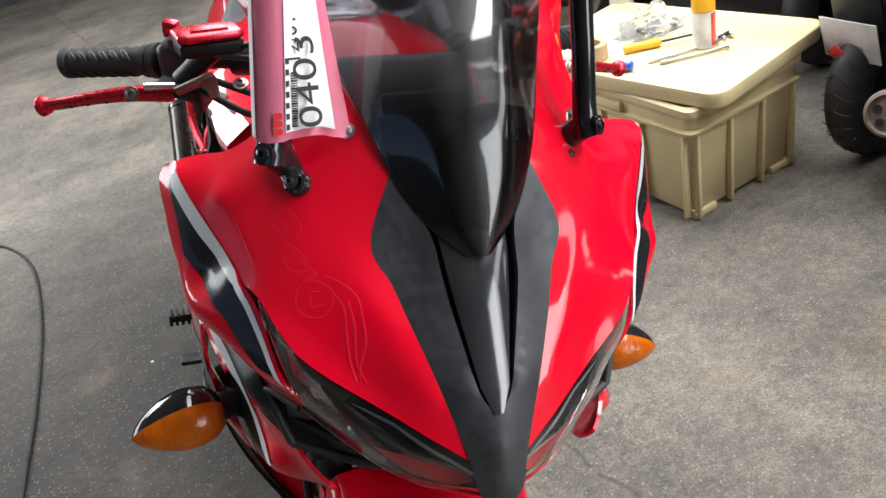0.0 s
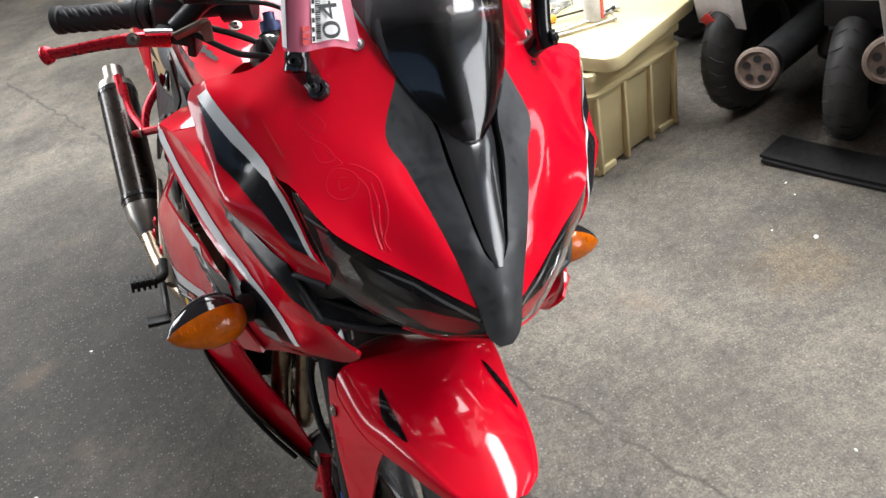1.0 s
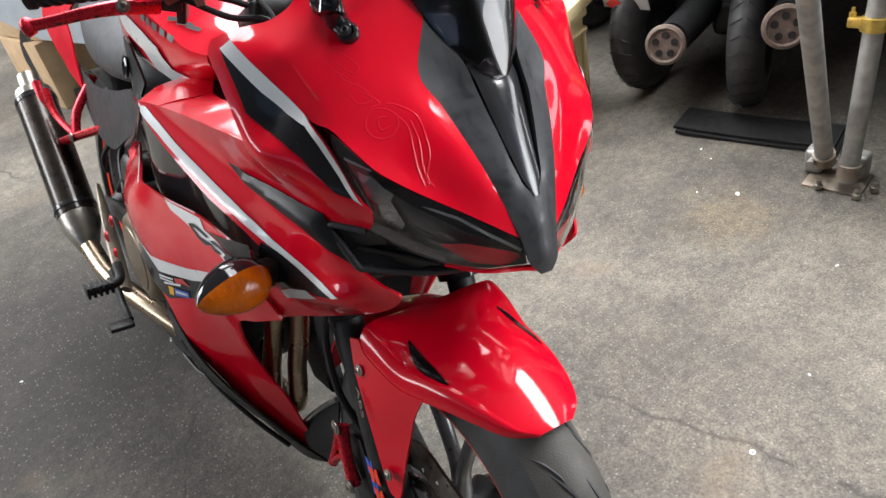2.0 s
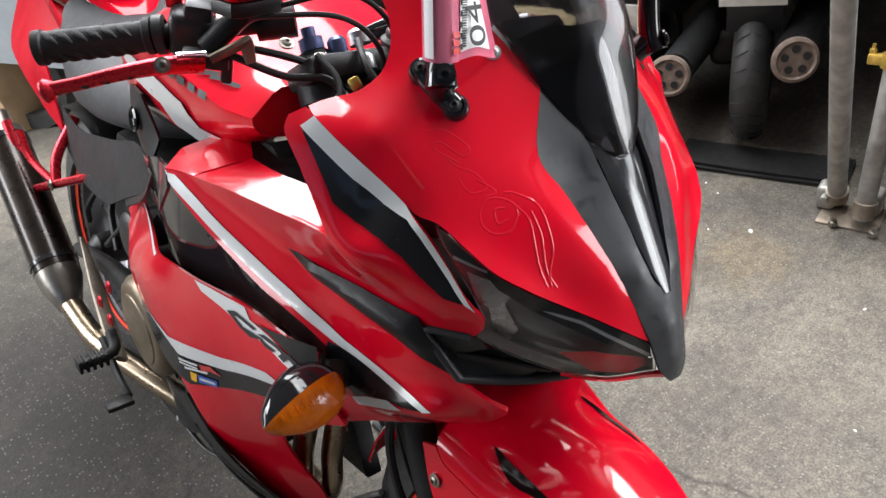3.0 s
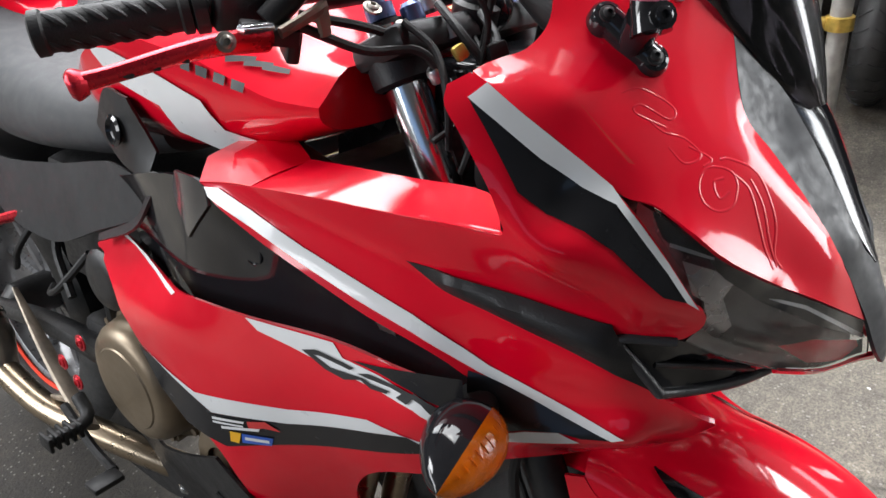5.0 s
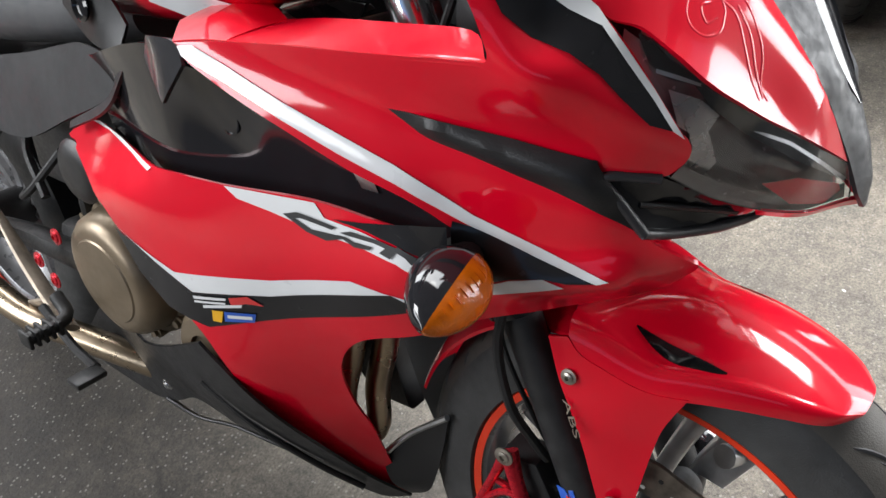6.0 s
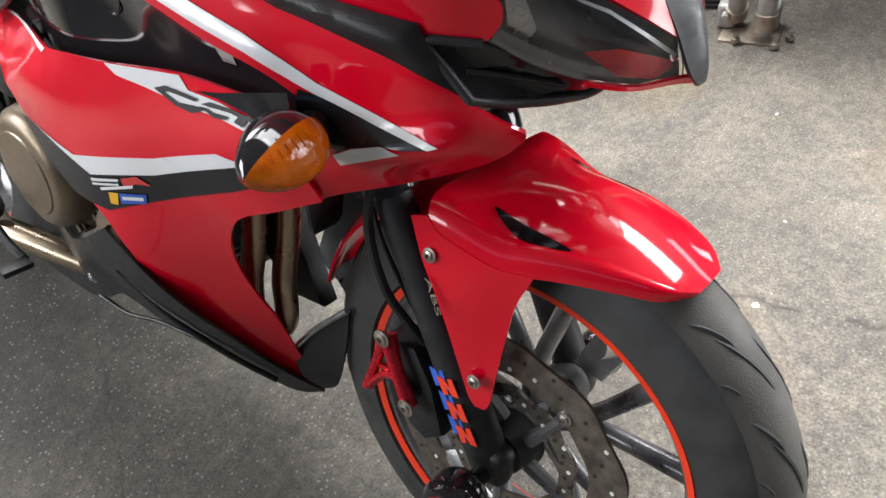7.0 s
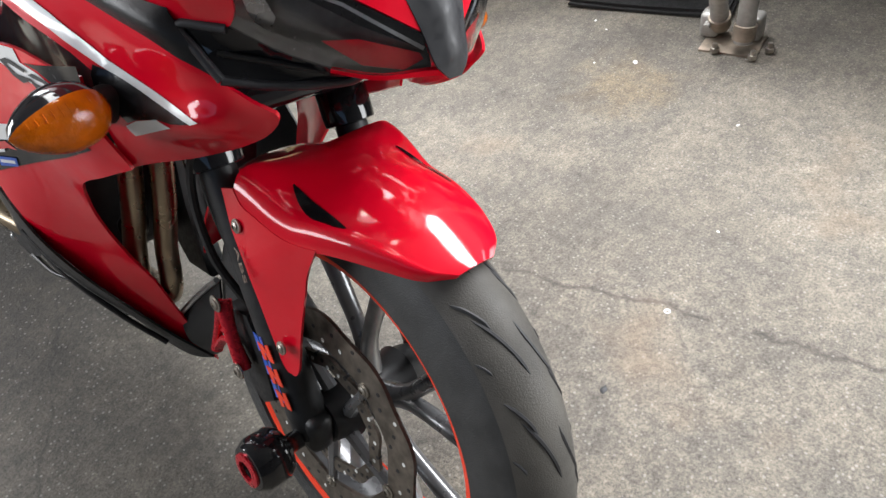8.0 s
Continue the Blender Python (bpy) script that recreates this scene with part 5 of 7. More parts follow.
# tank
def tank_ring(y):
    ys = [.275, .330, .400, .450, .500, .600, .690, .760, .820, .845]
    w = float(np.interp(y, ys, [.150, .168, .182, .186, .190, .190, .184, .172, .150, .110]))
    lo = float(np.interp(y, ys, [.955, .915, .885, .868, .852, .838, .832, .836, .850, .870]))
    hi = float(np.interp(y, ys, [.955, .962, .996, .020 + 1.002, 1.040, 1.044, 1.034, 1.004, .962, .915]))
    lift = float(np.interp(y, ys, [.40, .42, .48, .54, .60, .66, .66, .60, .5, .4]))
    mid = lo + (hi - lo) * lift
    wing = .026 * min(max((.42 - y) / .12, 0), 1)
    ring = []
    for k in range(48):
        a = 2 * math.pi * k / 48
        c, s = math.cos(a), math.sin(a)
        if s > 0:
            v = abs(c) ** .75
            p = (1 - v ** 2.6) * .94 + .06 * (1 - v)
            ring.append(Vector((math.copysign(w * v, c), y, mid + (hi - mid) * p + wing * math.exp(-((v - .78) / .16) ** 2))))
        else:
            ring.append(Vector((w * math.copysign(abs(c) ** .34, c), y, mid - (mid - lo) * abs(s) ** .8)))
    return ring


bm = bmesh.new()
loft(bm, [tank_ring(.348 + .496 * k / 32) for k in range(33)])
tank = part("fuel_tank", bm, RED, bike, "glossy red fuel tank")
samples = [(abs(q.x), q.y, q.z) for y in (.32, .35, .40, .45, .50, .55, .60, .65, .70, .74) for q in (tank_ring(y)[j] for j in (18, 19, 20, 21, 22, 23, 24, 25, 26, 27, 28, 29, 30))]
tank_skin = Skin(samples, (1, 0, .35))
for side in (-1, 1):
    decal("white_ribbon", tank_skin, [[(.182, .715, .950), (.182, .665, .919), (.182, .582, .903), (.182, .572, .878), (.182, .486, .866), (.182, .412, .889), (.182, .482, .895), (.182, .500, .921), (.182, .577, .939), (.182, .667, .953)]], WHITE, tank, side, .004, .015)
    for k in range(5):
        y = .545 - k * .024
        decal("badge_bar", tank_skin, [[(.18, y, .962 - k * .003), (.18, y - .015, .960 - k * .003), (.18, y - .014, .950 - k * .003), (.18, y + .001, .952 - k * .003)]], INK, tank, side, .003, .02)
    for k in range(3):
        y = .470 - k * .020
        decal("badge_wing", tank_skin, [[(.18, y, .972), (.18, y - .030, .977 - k * .003), (.18, y - .032, .972 - k * .003), (.18, y - .004, .965)]], INK, tank, side, .0022, .02)
top_skin = Skin([(q.x, q.y, q.z) for y in (.315, .34, .38, .44, .50, .56, .62, .68, .74, .79) for q in (tank_ring(y)[j] for j in (3, 5, 7, 9, 12, 15, 17, 19, 21))], (0, 0, 1))
ring_line = [(.098 * math.cos(a) * (1.25 if math.cos(a) < -.8 else 1), .600 + .090 * math.sin(a), 1.04) for a in [2 * math.pi * k / 28 for k in range(28)]]
ring_line = [(x * .84, .600 + (y - .600) * .80, z) for x, y, z in ring_line]
decal("white_panel", top_skin, [ring_line], WHITE, tank, 1, .002, .02, "white ring round the filler cap")
m = frame_of((0, .600, 1.042), (1, 0, 0), (0, -.02, 1))
bm = bmesh.new()
lathe(bm, [(.074, -.010), (.074, .000), (.071, .0025), (.064, .0025)], m, 40)
part("cap_surround", bm, SILVER, tank, "bright ring round the filler cap")
bm = bmesh.new()
lathe(bm, [(.0775, -.006), (.0775, .0005), (.0745, .0008), (.0745, -.006)], m, 40, True)
part("cap_seal", bm, SATIN, tank, "thin dark seal round the cap")
bm = bmesh.new()
lathe(bm, [(.063, -.004), (.063, .003), (.058, .005), (.056, .004), (.044, .004), (.042, .006), (0, .0065)], m, 36)
cap = part("filler_cap", bm, SILVER, tank, "bright metal filler cap")
bm = bmesh.new()
block(bm, (.034, .012, .003), m @ pose(-.01, -.016, .0065), .001)
part("key_flap", bm, INK, cap)
for k in range(5):
    bm = bmesh.new()
    lathe(bm, [(.003, .003), (.003, .0055), (0, .0055)], m @ pose(.054 * math.cos(k * 1.2566), .054 * math.sin(k * 1.2566), 0), 8)
    part("cap_bolt", bm, STEEL, cap)

# filler block, added so the gap beside the tank looks dark
bm = bmesh.new()
block(bm, (.300, .200, .030), Matrix.Translation((0, .370, .822)), .006)
part("dark_filler", bm, PLASTIC, bike, "black filler block under the tank")

bm = bmesh.new()
tube(bm, [(-.010, .385, 1.000), (.015, .345, 1.020), (.045, .305, 1.034), (.075, .318, 1.026)], [.010, .014, .014, .012], 14, 5, squash=.7)
part("bar_clamp", bm, GLOSS, bike, "gloss black handlebar clamp")
bm = bmesh.new()
lathe(bm, [(.018, -.02), (.024, -.012), (.024, .012), (.020, .018), (.012, .018), (.010, .014), (0, .014)], frame_of((.018, .300, 1.010), (1, 0, 0), (-.6, .3, .75)), 28)
part("rotary_cap", bm, GLOSS, bike, "gloss black round cap")
bm = bmesh.new()
block(bm, (.150, .060, .050), Matrix.Translation((-.005, .262, .950)), .008, 3)
for k in range(5):
    block(bm, (.008, .066, .040), Matrix.Translation((-.060 + .026 * k, .262, .952)), .002)
part("control_box", bm, GLOSS, bike, "ribbed gloss black box at the steering head")
for k, (x, y, z) in enumerate(((-.045, .300, .978), (-.075, .290, .968), (.020, .298, .975), (-.020, .302, .968), (-.098, .268, .962))):
    bm = bmesh.new()
    lathe(bm, [(.008, 0), (.008, .010), (.006, .013), (.003, .013), (.003, .009), (0, .009)], frame_of((x, y, z), (1, 0, 0), (-.5, .2, .8)), 12)
    part("cap_bolt", bm, (SILVER, GLOSS)[k % 2], bike)

# seat and tail
def cushion(name, rows, material, label, parent=None):
    """Rows of (rear, half width, under, top)."""
    bm = bmesh.new()
    secs = []
    for y, w, lo, hi in spline_rows(rows, 6):
        ring = []
        for k in range(28):
            a = 2 * math.pi * k / 28
            c, s = math.cos(a), math.sin(a)
            ring.append(Vector((w * math.copysign(abs(c) ** .5, c), y, (lo + hi) / 2 + (hi - lo) / 2 * math.copysign(abs(s) ** .7, s))))
        secs.append(ring)
    loft(bm, secs)
    return part(name, bm, material, parent or bike, label)


def spline_rows(rows, n):
    a = spline([r[:3] for r in rows], n)
    b = spline([(r[3], 0, 0) for r in rows], n)
    return [(p.x, p.y, p.z, q.x) for p, q in zip(a, b)]


seat = cushion("rider_seat", [(.730, .100, .790, .880), (.790, .140, .780, .880), (.900, .158, .765, .880), (1.050, .160, .745, .895), (1.180, .150, .745, .930), (1.240, .125, .790, .965)], SEAT, "grey-black vinyl rider seat")
cushion("pillion_seat", [(1.175, .030, .985, .995), (1.215, .078, .982, 1.022), (1.270, .108, .985, 1.058), (1.400, .118, 1.000, 1.075), (1.640, .095, 1.030, 1.090), (1.720, .050, 1.040, 1.080)], SEAT, "grey-black vinyl pillion seat")
cushion("tail_cowl", [(1.165, .030, .905, .925), (1.200, .060, .895, .955), (1.250, .082, .895, .985), (1.420, .090, .905, .990), (1.660, .080, .955, 1.020), (1.820, .040, 1.000, 1.035)], RED, "red tail cowl")
bm = bmesh.new()
block(bm, (.150, .480, .150), Matrix.Translation((0, 1.46, .835)) @ pose(0, 0, 0, 8, 0, 0), .03, 3)
part("undertray", bm, PLASTIC, bike, "black plastic undertray")
bm = bmesh.new()
loft(bm, [[Vector((x, 1.415 + math.sin(radians(a)) * (.352 + .012 * math.cos(x * 14)), .33 + math.cos(radians(a)) * (.352 + .012 * math.cos(x * 14)))) for x in (-.092, -.088, -.06, -.02, .02, .06, .088, .092)] for a in range(-75, 31, 7)], False, False)
bmesh.ops.solidify(bm, geom=bm.faces[:], thickness=.004)
part("rear_hugger", bm, PLASTIC, bike, "black rear wheel hugger")
for side in (-1, 1):
    screw(bike, (.088, 1.315, .950), (1, 0, .3), .006, side=side, name="tail_screw")
    panel("tail_arm", [(.100, 1.434, .956), (.115, 1.355, .960), (.125, 1.277, .936), (.130, 1.190, .901), (.130, 1.215, .892), (.125, 1.290, .915), (.112, 1.380, .928), (.100, 1.434, .932)], [], (1, 0, .3), RED, bike, side)
    panel("tail_side", [(.090, 1.240, .915), (.100, 1.420, .935), (.112, 1.605, .914), (.160, 1.530, .835), (.170, 1.480, .803), (.172, 1.330, .745), (.168, 1.195, .702), (.163, 1.240, .760), (.158, 1.270, .800), (.150, 1.330, .836), (.128, 1.330, .868), (.105, 1.270, .890)], [], (1, 0, .5), RED, bike, side)
    cover, _ = panel("side_cover", [(.198, .602, .812), (.190, .700, .815), (.180, .760, .803), (.170, .900, .768), (.164, 1.100, .735), (.155, 1.260, .750), (.158, 1.270, .690), (.170, 1.170, .660), (.182, 1.050, .640), (.188, .910, .650), (.198, .760, .712), (.204, .640, .765)],
                     [(.184, .850, .730)], (1, 0, .1), GREYP, bike, side, label="dark grey plastic side cover")
    panel("side_trim", [(.205, .600, .812), (.206, .640, .765), (.200, .750, .712), (.205, .745, .705), (.212, .640, .752), (.210, .590, .805)], [], (1, 0, .1), PLASTIC, bike, side)
    panel("tank_guard", [(.190, .598, .850), (.192, .640, .905), (.184, .700, .905), (.170, .760, .850), (.186, .690, .822), (.200, .610, .816)], [(.192, .665, .860)], (1, .1, .1), PLASTIC, bike, side, label="black plastic guard below the tank")
    bm = bmesh.new()
    lathe(bm, [(.017, 0), (.019, .004), (.015, .006), (.011, .002), (0, .002)], frame_of((side * .193, .672, .862), (0, 1, 0), (side, .1, .1)), 24)
    part("lock_ring", bm, GLOSS, bike)

# rear wheel
rear_wheel = empty("rear_wheel")
rear_wheel.parent = bike
RX = Matrix.Translation((0, 1.415, .33)) @ pose(0, 0, 0, 0, 90, 0)
tyre(rear_wheel, RX, .325, .080, .222)
bm = bmesh.new()
lathe(bm, [(.222, .066), (.228, .066), (.214, .055), (.203, 0), (.214, -.055), (.228, -.066), (.222, -.066), (.206, -.055), (.196, 0), (.206, .055)], RX, 72, True)
part("rim", bm, WHEELG, rear_wheel)
for s in (-1, 1):
    bm = bmesh.new()
    lathe(bm, [(.213, s * .0655), (.222, s * .0690), (.223, s * .0660), (.214, s * .0630)], RX, 72, True)
    part("rim_tape", bm, ORANGE, rear_wheel, "orange-red rim tape")
for k in range(10):
    a = radians(36 * k)
    bm = bmesh.new()
    tube(bm, [(0, 1.415 + math.sin(a) * .03, .33 + math.cos(a) * .03), (0, 1.415 + math.sin(a + .15) * .202, .33 + math.cos(a + .15) * .202)], [.016, .012], 8, 3)
    part("spoke", bm, WHEELG, rear_wheel)
bm = bmesh.new()
lathe(bm, [(.012, -.12), (.04, -.09), (.045, 0), (.04, .09), (.012, .12)], RX, 24)
part("hub", bm, DARKM, rear_wheel)
bm = bmesh.new()
for s in (-1, 1):
    tube(bm, [(s * .135, .90, .42), (s * .135, 1.15, .40), (s * .120, 1.44, .33)], [.035, .030, .025], 12, 4, squash=.7)
block(bm, (.26, .10, .08), Matrix.Translation((0, .98, .42)), .02)
part("swingarm", bm, DARKM, bike)
bm = bmesh.new()
tube(bm, [(.10, .72, .33), (.22, .70, .16), (.262, .69, .075)], .012, 10, 4)
block(bm, (.06, .05, .012), Matrix.Translation((.268, .69, .076)) @ pose(0, 0, 0, 0, -14.5, 0), .003)
part("side_stand", bm, DARKM, bike, "black side stand")

# engine, exhaust and foot controls
engine = empty("engine")
engine.parent = bike
bm = bmesh.new()
block(bm, (.300, .300, .190), frame_of((0, .600, .460), (1, 0, 0), (0, -.15, 1)), .03, 3)
block(bm, (.260, .170, .240), frame_of((0, .480, .640), (1, 0, 0), (0, -.45, 1)), .02, 3)
part("crankcase", bm, DARKM, engine)
m = frame_of((-.150, .700, .512), (0, 1, 0), (-1, 0, -.05))
bm = bmesh.new()
lathe(bm, [(.104, 0), (.104, .030), (.100, .036), (.094, .038), (.091, .052), (.088, .066), (.080, .076), (.070, .080), (.062, .080), (.060, .082), (.030, .083), (0, .083)], m, 56)
clutch = part("clutch_cover", bm, BRONZE, engine, "bronze painted clutch cover")
for k in range(8):
    a = k * math.pi / 4 + .2
    bm = bmesh.new()
    lathe(bm, [(.010, .020), (.010, .040), (.006, .041), (.006, .046), (0, .046)], m @ pose(.102 * math.cos(a), .102 * math.sin(a), 0), 10)
    part("cover_bolt", bm, BRONZE, clutch)
bm = bmesh.new()
lathe(bm, [(.060, 0), (.060, .050), (.052, .058), (.030, .060), (.028, .054), (0, .054)], frame_of((-.150, .530, .450), (0, 1, 0), (-1, 0, 0)), 40)
part("timing_cover", bm, BRONZE, engine)
bm = bmesh.new()
lathe(bm, [(.045, 0), (.045, .050), (.038, .056), (.020, .058), (0, .058)], frame_of((-.150, .760, .640), (0, 1, 0), (-1, 0, 0)), 32)
lathe(bm, [(.03, 0), (.03, .06), (.02, .065), (0, .065)], frame_of((-.140, .640, .640), (0, 1, 0), (-1, 0, 0)), 24)
part("water_pump", bm, PLASTIC, engine)
for k, pts in enumerate(([(-.16, .82, .66), (-.19, .78, .60), (-.18, .80, .52), (-.16, .86, .46)], [(-.14, .72, .70), (-.18, .74, .64), (-.185, .70, .60)], [(-.15, .90, .62), (-.18, .95, .56), (-.17, 1.02, .52), (-.14, 1.08, .50)],
                         [(-.12, .95, .70), (-.16, .98, .62), (-.18, .92, .55)], [(-.13, 1.05, .66), (-.17, 1.10, .58), (-.16, 1.16, .52)])):
    bm = bmesh.new()
    tube(bm, pts, (.009, .011, .006, .007, .006)[k], 8, 6)
    part("hose", bm, RUBBER, engine)
bm = bmesh.new()
block(bm, (.22, .30, .22), Matrix.Translation((0, .95, .62)), .03)
part("frame_middle", bm, DARKM, engine)
for x, y in ((-.107, .366), (-.076, .340)):
    bm = bmesh.new()
    tube(bm, [(x * .8, y + .010, .650), (x, y - .006, .560), (x * 1.06, y, .480), (x * 1.10, y + .014, .410), (x * 1.14, y + .012, .350), (x * 1.08, y + .040, .312), (x * .85, y + .120, .280), (-.060, .560, .262)], .0165, 18, 7)
    part("header_pipe", bm, HEADER, engine, "heat-stained steel exhaust header")
bm = bmesh.new()
prism(bm, [(.341, .336), (.391, .445), (.400, .600), (.480, .600), (.480, .400), (.410, .330)], .030, Matrix(((0, 0, 1, -.015), (1, 0, 0, 0), (0, 1, 0, 0), (0, 0, 0, 1))), .004)
part("front_cover", bm, DARKM, engine)
bm = bmesh.new()
lathe(bm, [(.010, -.02), (.020, -.018), (.022, -.004), (.020, 0), (.016, -.002), (.012, .003), (.006, .004), (0, .004)], frame_of((-.106, .405, .428), (0, 1, 0), (-.6, -.8, 0)), 24)
part("horn", bm, PLASTIC, engine, "small round black horn")
exhaust = empty("exhaust")
exhaust.parent = bike
bm = bmesh.new()
tube(bm, [(-.06, .56, .262), (-.13, .70, .285), (-.195, .86, .322), (-.228, .99, .336), (-.240, 1.11, .370)], [.020, .022, .022, .022, .023], 18, 7)
part("mid_pipe", bm, HEADER, exhaust, "heat-stained steel pipe")
a, b = Vector((-.240, 1.104, .364)), Vector((-.237, 1.436, .660))
d = (b - a).normalized()
m = frame_of(a, (1, 0, 0), d)
L = (b - a).length
bm = bmesh.new()
lathe(bm, [(.023, 0), (.027, .010), (.044, .060), (.045, .085)], m, 32)
part("inlet_cone", bm, STEEL, exhaust, "bright steel cone")
bm = bmesh.new()
lathe(bm, [(.043, .083), (.046, .086), (.047, L - .03), (.043, L - .027)], m, 40)
part("silencer", bm, mat("silencer_sleeve", (.030, .022, .017), .28, metal=.6, coat=.5, var=.3), exhaust, "dark brown silencer sleeve")
for h in (.10, L - .045):
    bm = bmesh.new()
    lathe(bm, [(.0475, h), (.0485, h + .001), (.0485, h + .010), (.0475, h + .011)], m, 40)
    part("band", bm, SATIN, exhaust)
bm = bmesh.new()
lathe(bm, [(.046, L - .030), (.043, L - .010), (.027, L), (.026, L + .038), (.022, L + .040), (.021, L + .002), (0, L)], m, 32)
part("end_cap", bm, STEEL, exhaust, "bright steel end cap")
hanger = empty("exhaust_hanger")
hanger.parent = bike
for pts in ([(-.165, 1.030, .660), (-.205, 1.180, .605), (-.225, 1.300, .560)], [(-.140, 1.200, .730), (-.190, 1.190, .660), (-.205, 1.180, .605)], [(-.225, 1.300, .560), (-.230, 1.340, .620), (-.232, 1.390, .690)], [(-.205, 1.180, .605), (-.225, 1.260, .640), (-.228, 1.300, .690)]):
    bm = bmesh.new()
    tube(bm, pts, .011, 10, 5, squash=.7)
    part("arm", bm, ANOD, hanger, "red anodised arm")
for q in ((.215, 1.180, .605), (.236, 1.300, .560), (.175, 1.030, .660)):
    screw(hanger, q, (1, 0, 0), .008, STEEL)
rearset = empty("foot_control")
rearset.parent = bike
bm = bmesh.new()
tube(bm, [(-.199, 1.083, .520), (-.212, .985, .450), (-.224, .895, .400), (-.232, .830, .380)], [.006, .016, .018, .014], 10, 5, squash=.45)
tube(bm, [(-.226, .890, .400), (-.208, 1.013, .338), (-.200, 1.090, .300)], [.014, .012, .008], 10, 5, squash=.45)
part("hanger_plate", bm, ALLOY, rearset, "dull alloy foot control plate")
bm = bmesh.new()
tube(bm, [(-.240, .835, .440), (-.250, .800, .420), (-.310, .800, .415)], .010, 10, 4)
for k in range(5):
    block(bm, (.006, .030, .024), Matrix.Translation((-.265 - .011 * k, .800, .416)), .002)
part("foot_peg", bm, RUBBER, rearset, "black ribbed foot peg")
bm = bmesh.new()
tube(bm, [(-.245, .880, .405), (-.250, .800, .370), (-.255, .735, .365)], .007, 8, 5)
block(bm, (.045, .030, .010), Matrix.Translation((-.275, .725, .365)), .003)
part("brake_pedal", bm, DARKM, rearset)
for q in ((.246, .842, .500), (.240, .822, .470), (.246, .770, .560)):
    screw(rearset, q, (1, 0, 0), .008, ANOD)
for side in (-1, 1):
    belly, belly_skin = panel("belly_pan", [(.165, .830, .400), (.195, .700, .388), (.236, .500, .500), (.226, .440, .452), (.173, .377, .358), (.105, .348, .262), (.056, .324, .204), (.075, .365, .196), (.115, .450, .240), (.138, .535, .262), (.166, .545, .294), (.170, .594, .302), (.170, .640, .300), (.168, .692, .268), (.165, .773, .240), (.165, .900, .240), (.165, .930, .300)],
                              [(.190, .600, .350), (.170, .450, .320)], (1, 0, -.3), PLASTIC, bike, side, label="black plastic belly pan")
    decal("edge_line", belly_skin, [[(.19, .52, .425), (.18, .44, .360), (.15, .40, .300), (.15, .396, .304), (.18, .436, .366)]], SILVER, belly, side, .002)
    bm = bmesh.new()
    tube(bm, [(side * q[0], q[1], q[2]) for q in ((.166, .720, .256), (.160, .656, .248), (.146, .590, .256), (.138, .530, .258), (.120, .460, .250))], [.008, .0055, .005, .0055, .008], 10, 5, squash=.6)
    part("lower_rail", bm, PLASTIC, belly)
    bm = bmesh.new()
    tube(bm, [(side * q[0], q[1], q[2]) for q in ((.212, .545, .405), (.192, .470, .352), (.150, .410, .290), (.105, .370, .235))], .0045, 8, 5)
    part("moulded_rib", bm, PLASTIC, belly)
    screw(belly, (.205, .645, .345), (1, 0, -.3), .006, side=side)
    panel("belly_nose", [(.056, .324, .210), (.060, .288, .243), (.060, .268, .320), (.060, .258, .388), (.066, .318, .330), (.085, .350, .285), (.085, .335, .250)], [], (.9, -.4, 0), PLASTIC, bike, side)
    bm = bmesh.new()
    tube(bm, [(side * .063, .258, .390), (side * .068, .318, .332), (side * .088, .352, .286)], .0045, 8, 4)
    part("stay", bm, SILVER, bike)

# lettering blocks on the lower fairing, and ghost film on the nose
MARK = [[(0.234, 0.323, 0.725), (0.232, 0.306, 0.731), (0.230, 0.259, 0.729), (0.230, 0.264, 0.725), (0.232, 0.302, 0.726), (0.233, 0.310, 0.724)],
        [(0.234, 0.323, 0.725), (0.233, 0.310, 0.724), (0.231, 0.290, 0.718), (0.230, 0.254, 0.722), (0.230, 0.249, 0.721), (0.231, 0.271, 0.712), (0.232, 0.295, 0.714)],
        [(0.230, 0.255, 0.725), (0.229, 0.242, 0.730), (0.229, 0.210, 0.731), (0.229, 0.199, 0.730), (0.230, 0.203, 0.726), (0.230, 0.215, 0.727), (0.230, 0.244, 0.725)],
        [(0.230, 0.258, 0.722), (0.230, 0.248, 0.723), (0.230, 0.240, 0.721), (0.230, 0.217, 0.723), (0.231, 0.220, 0.719), (0.231, 0.238, 0.716)],
        [(0.231, 0.209, 0.720), (0.229, 0.199, 0.730), (0.228, 0.189, 0.729), (0.232, 0.197, 0.718)],
        [(0.228, 0.191, 0.731), (0.222, 0.167, 0.723), (0.220, 0.164, 0.716), (0.223, 0.168, 0.716), (0.225, 0.171, 0.719), (0.229, 0.193, 0.726)],
        [(0.228, 0.183, 0.723), (0.226, 0.175, 0.722), (0.221, 0.165, 0.712), (0.225, 0.170, 0.712)]]
for o in MARK:
    decal("model_mark", lower_skin_right, [o], INK, lower_right, -1, .0025, .005)
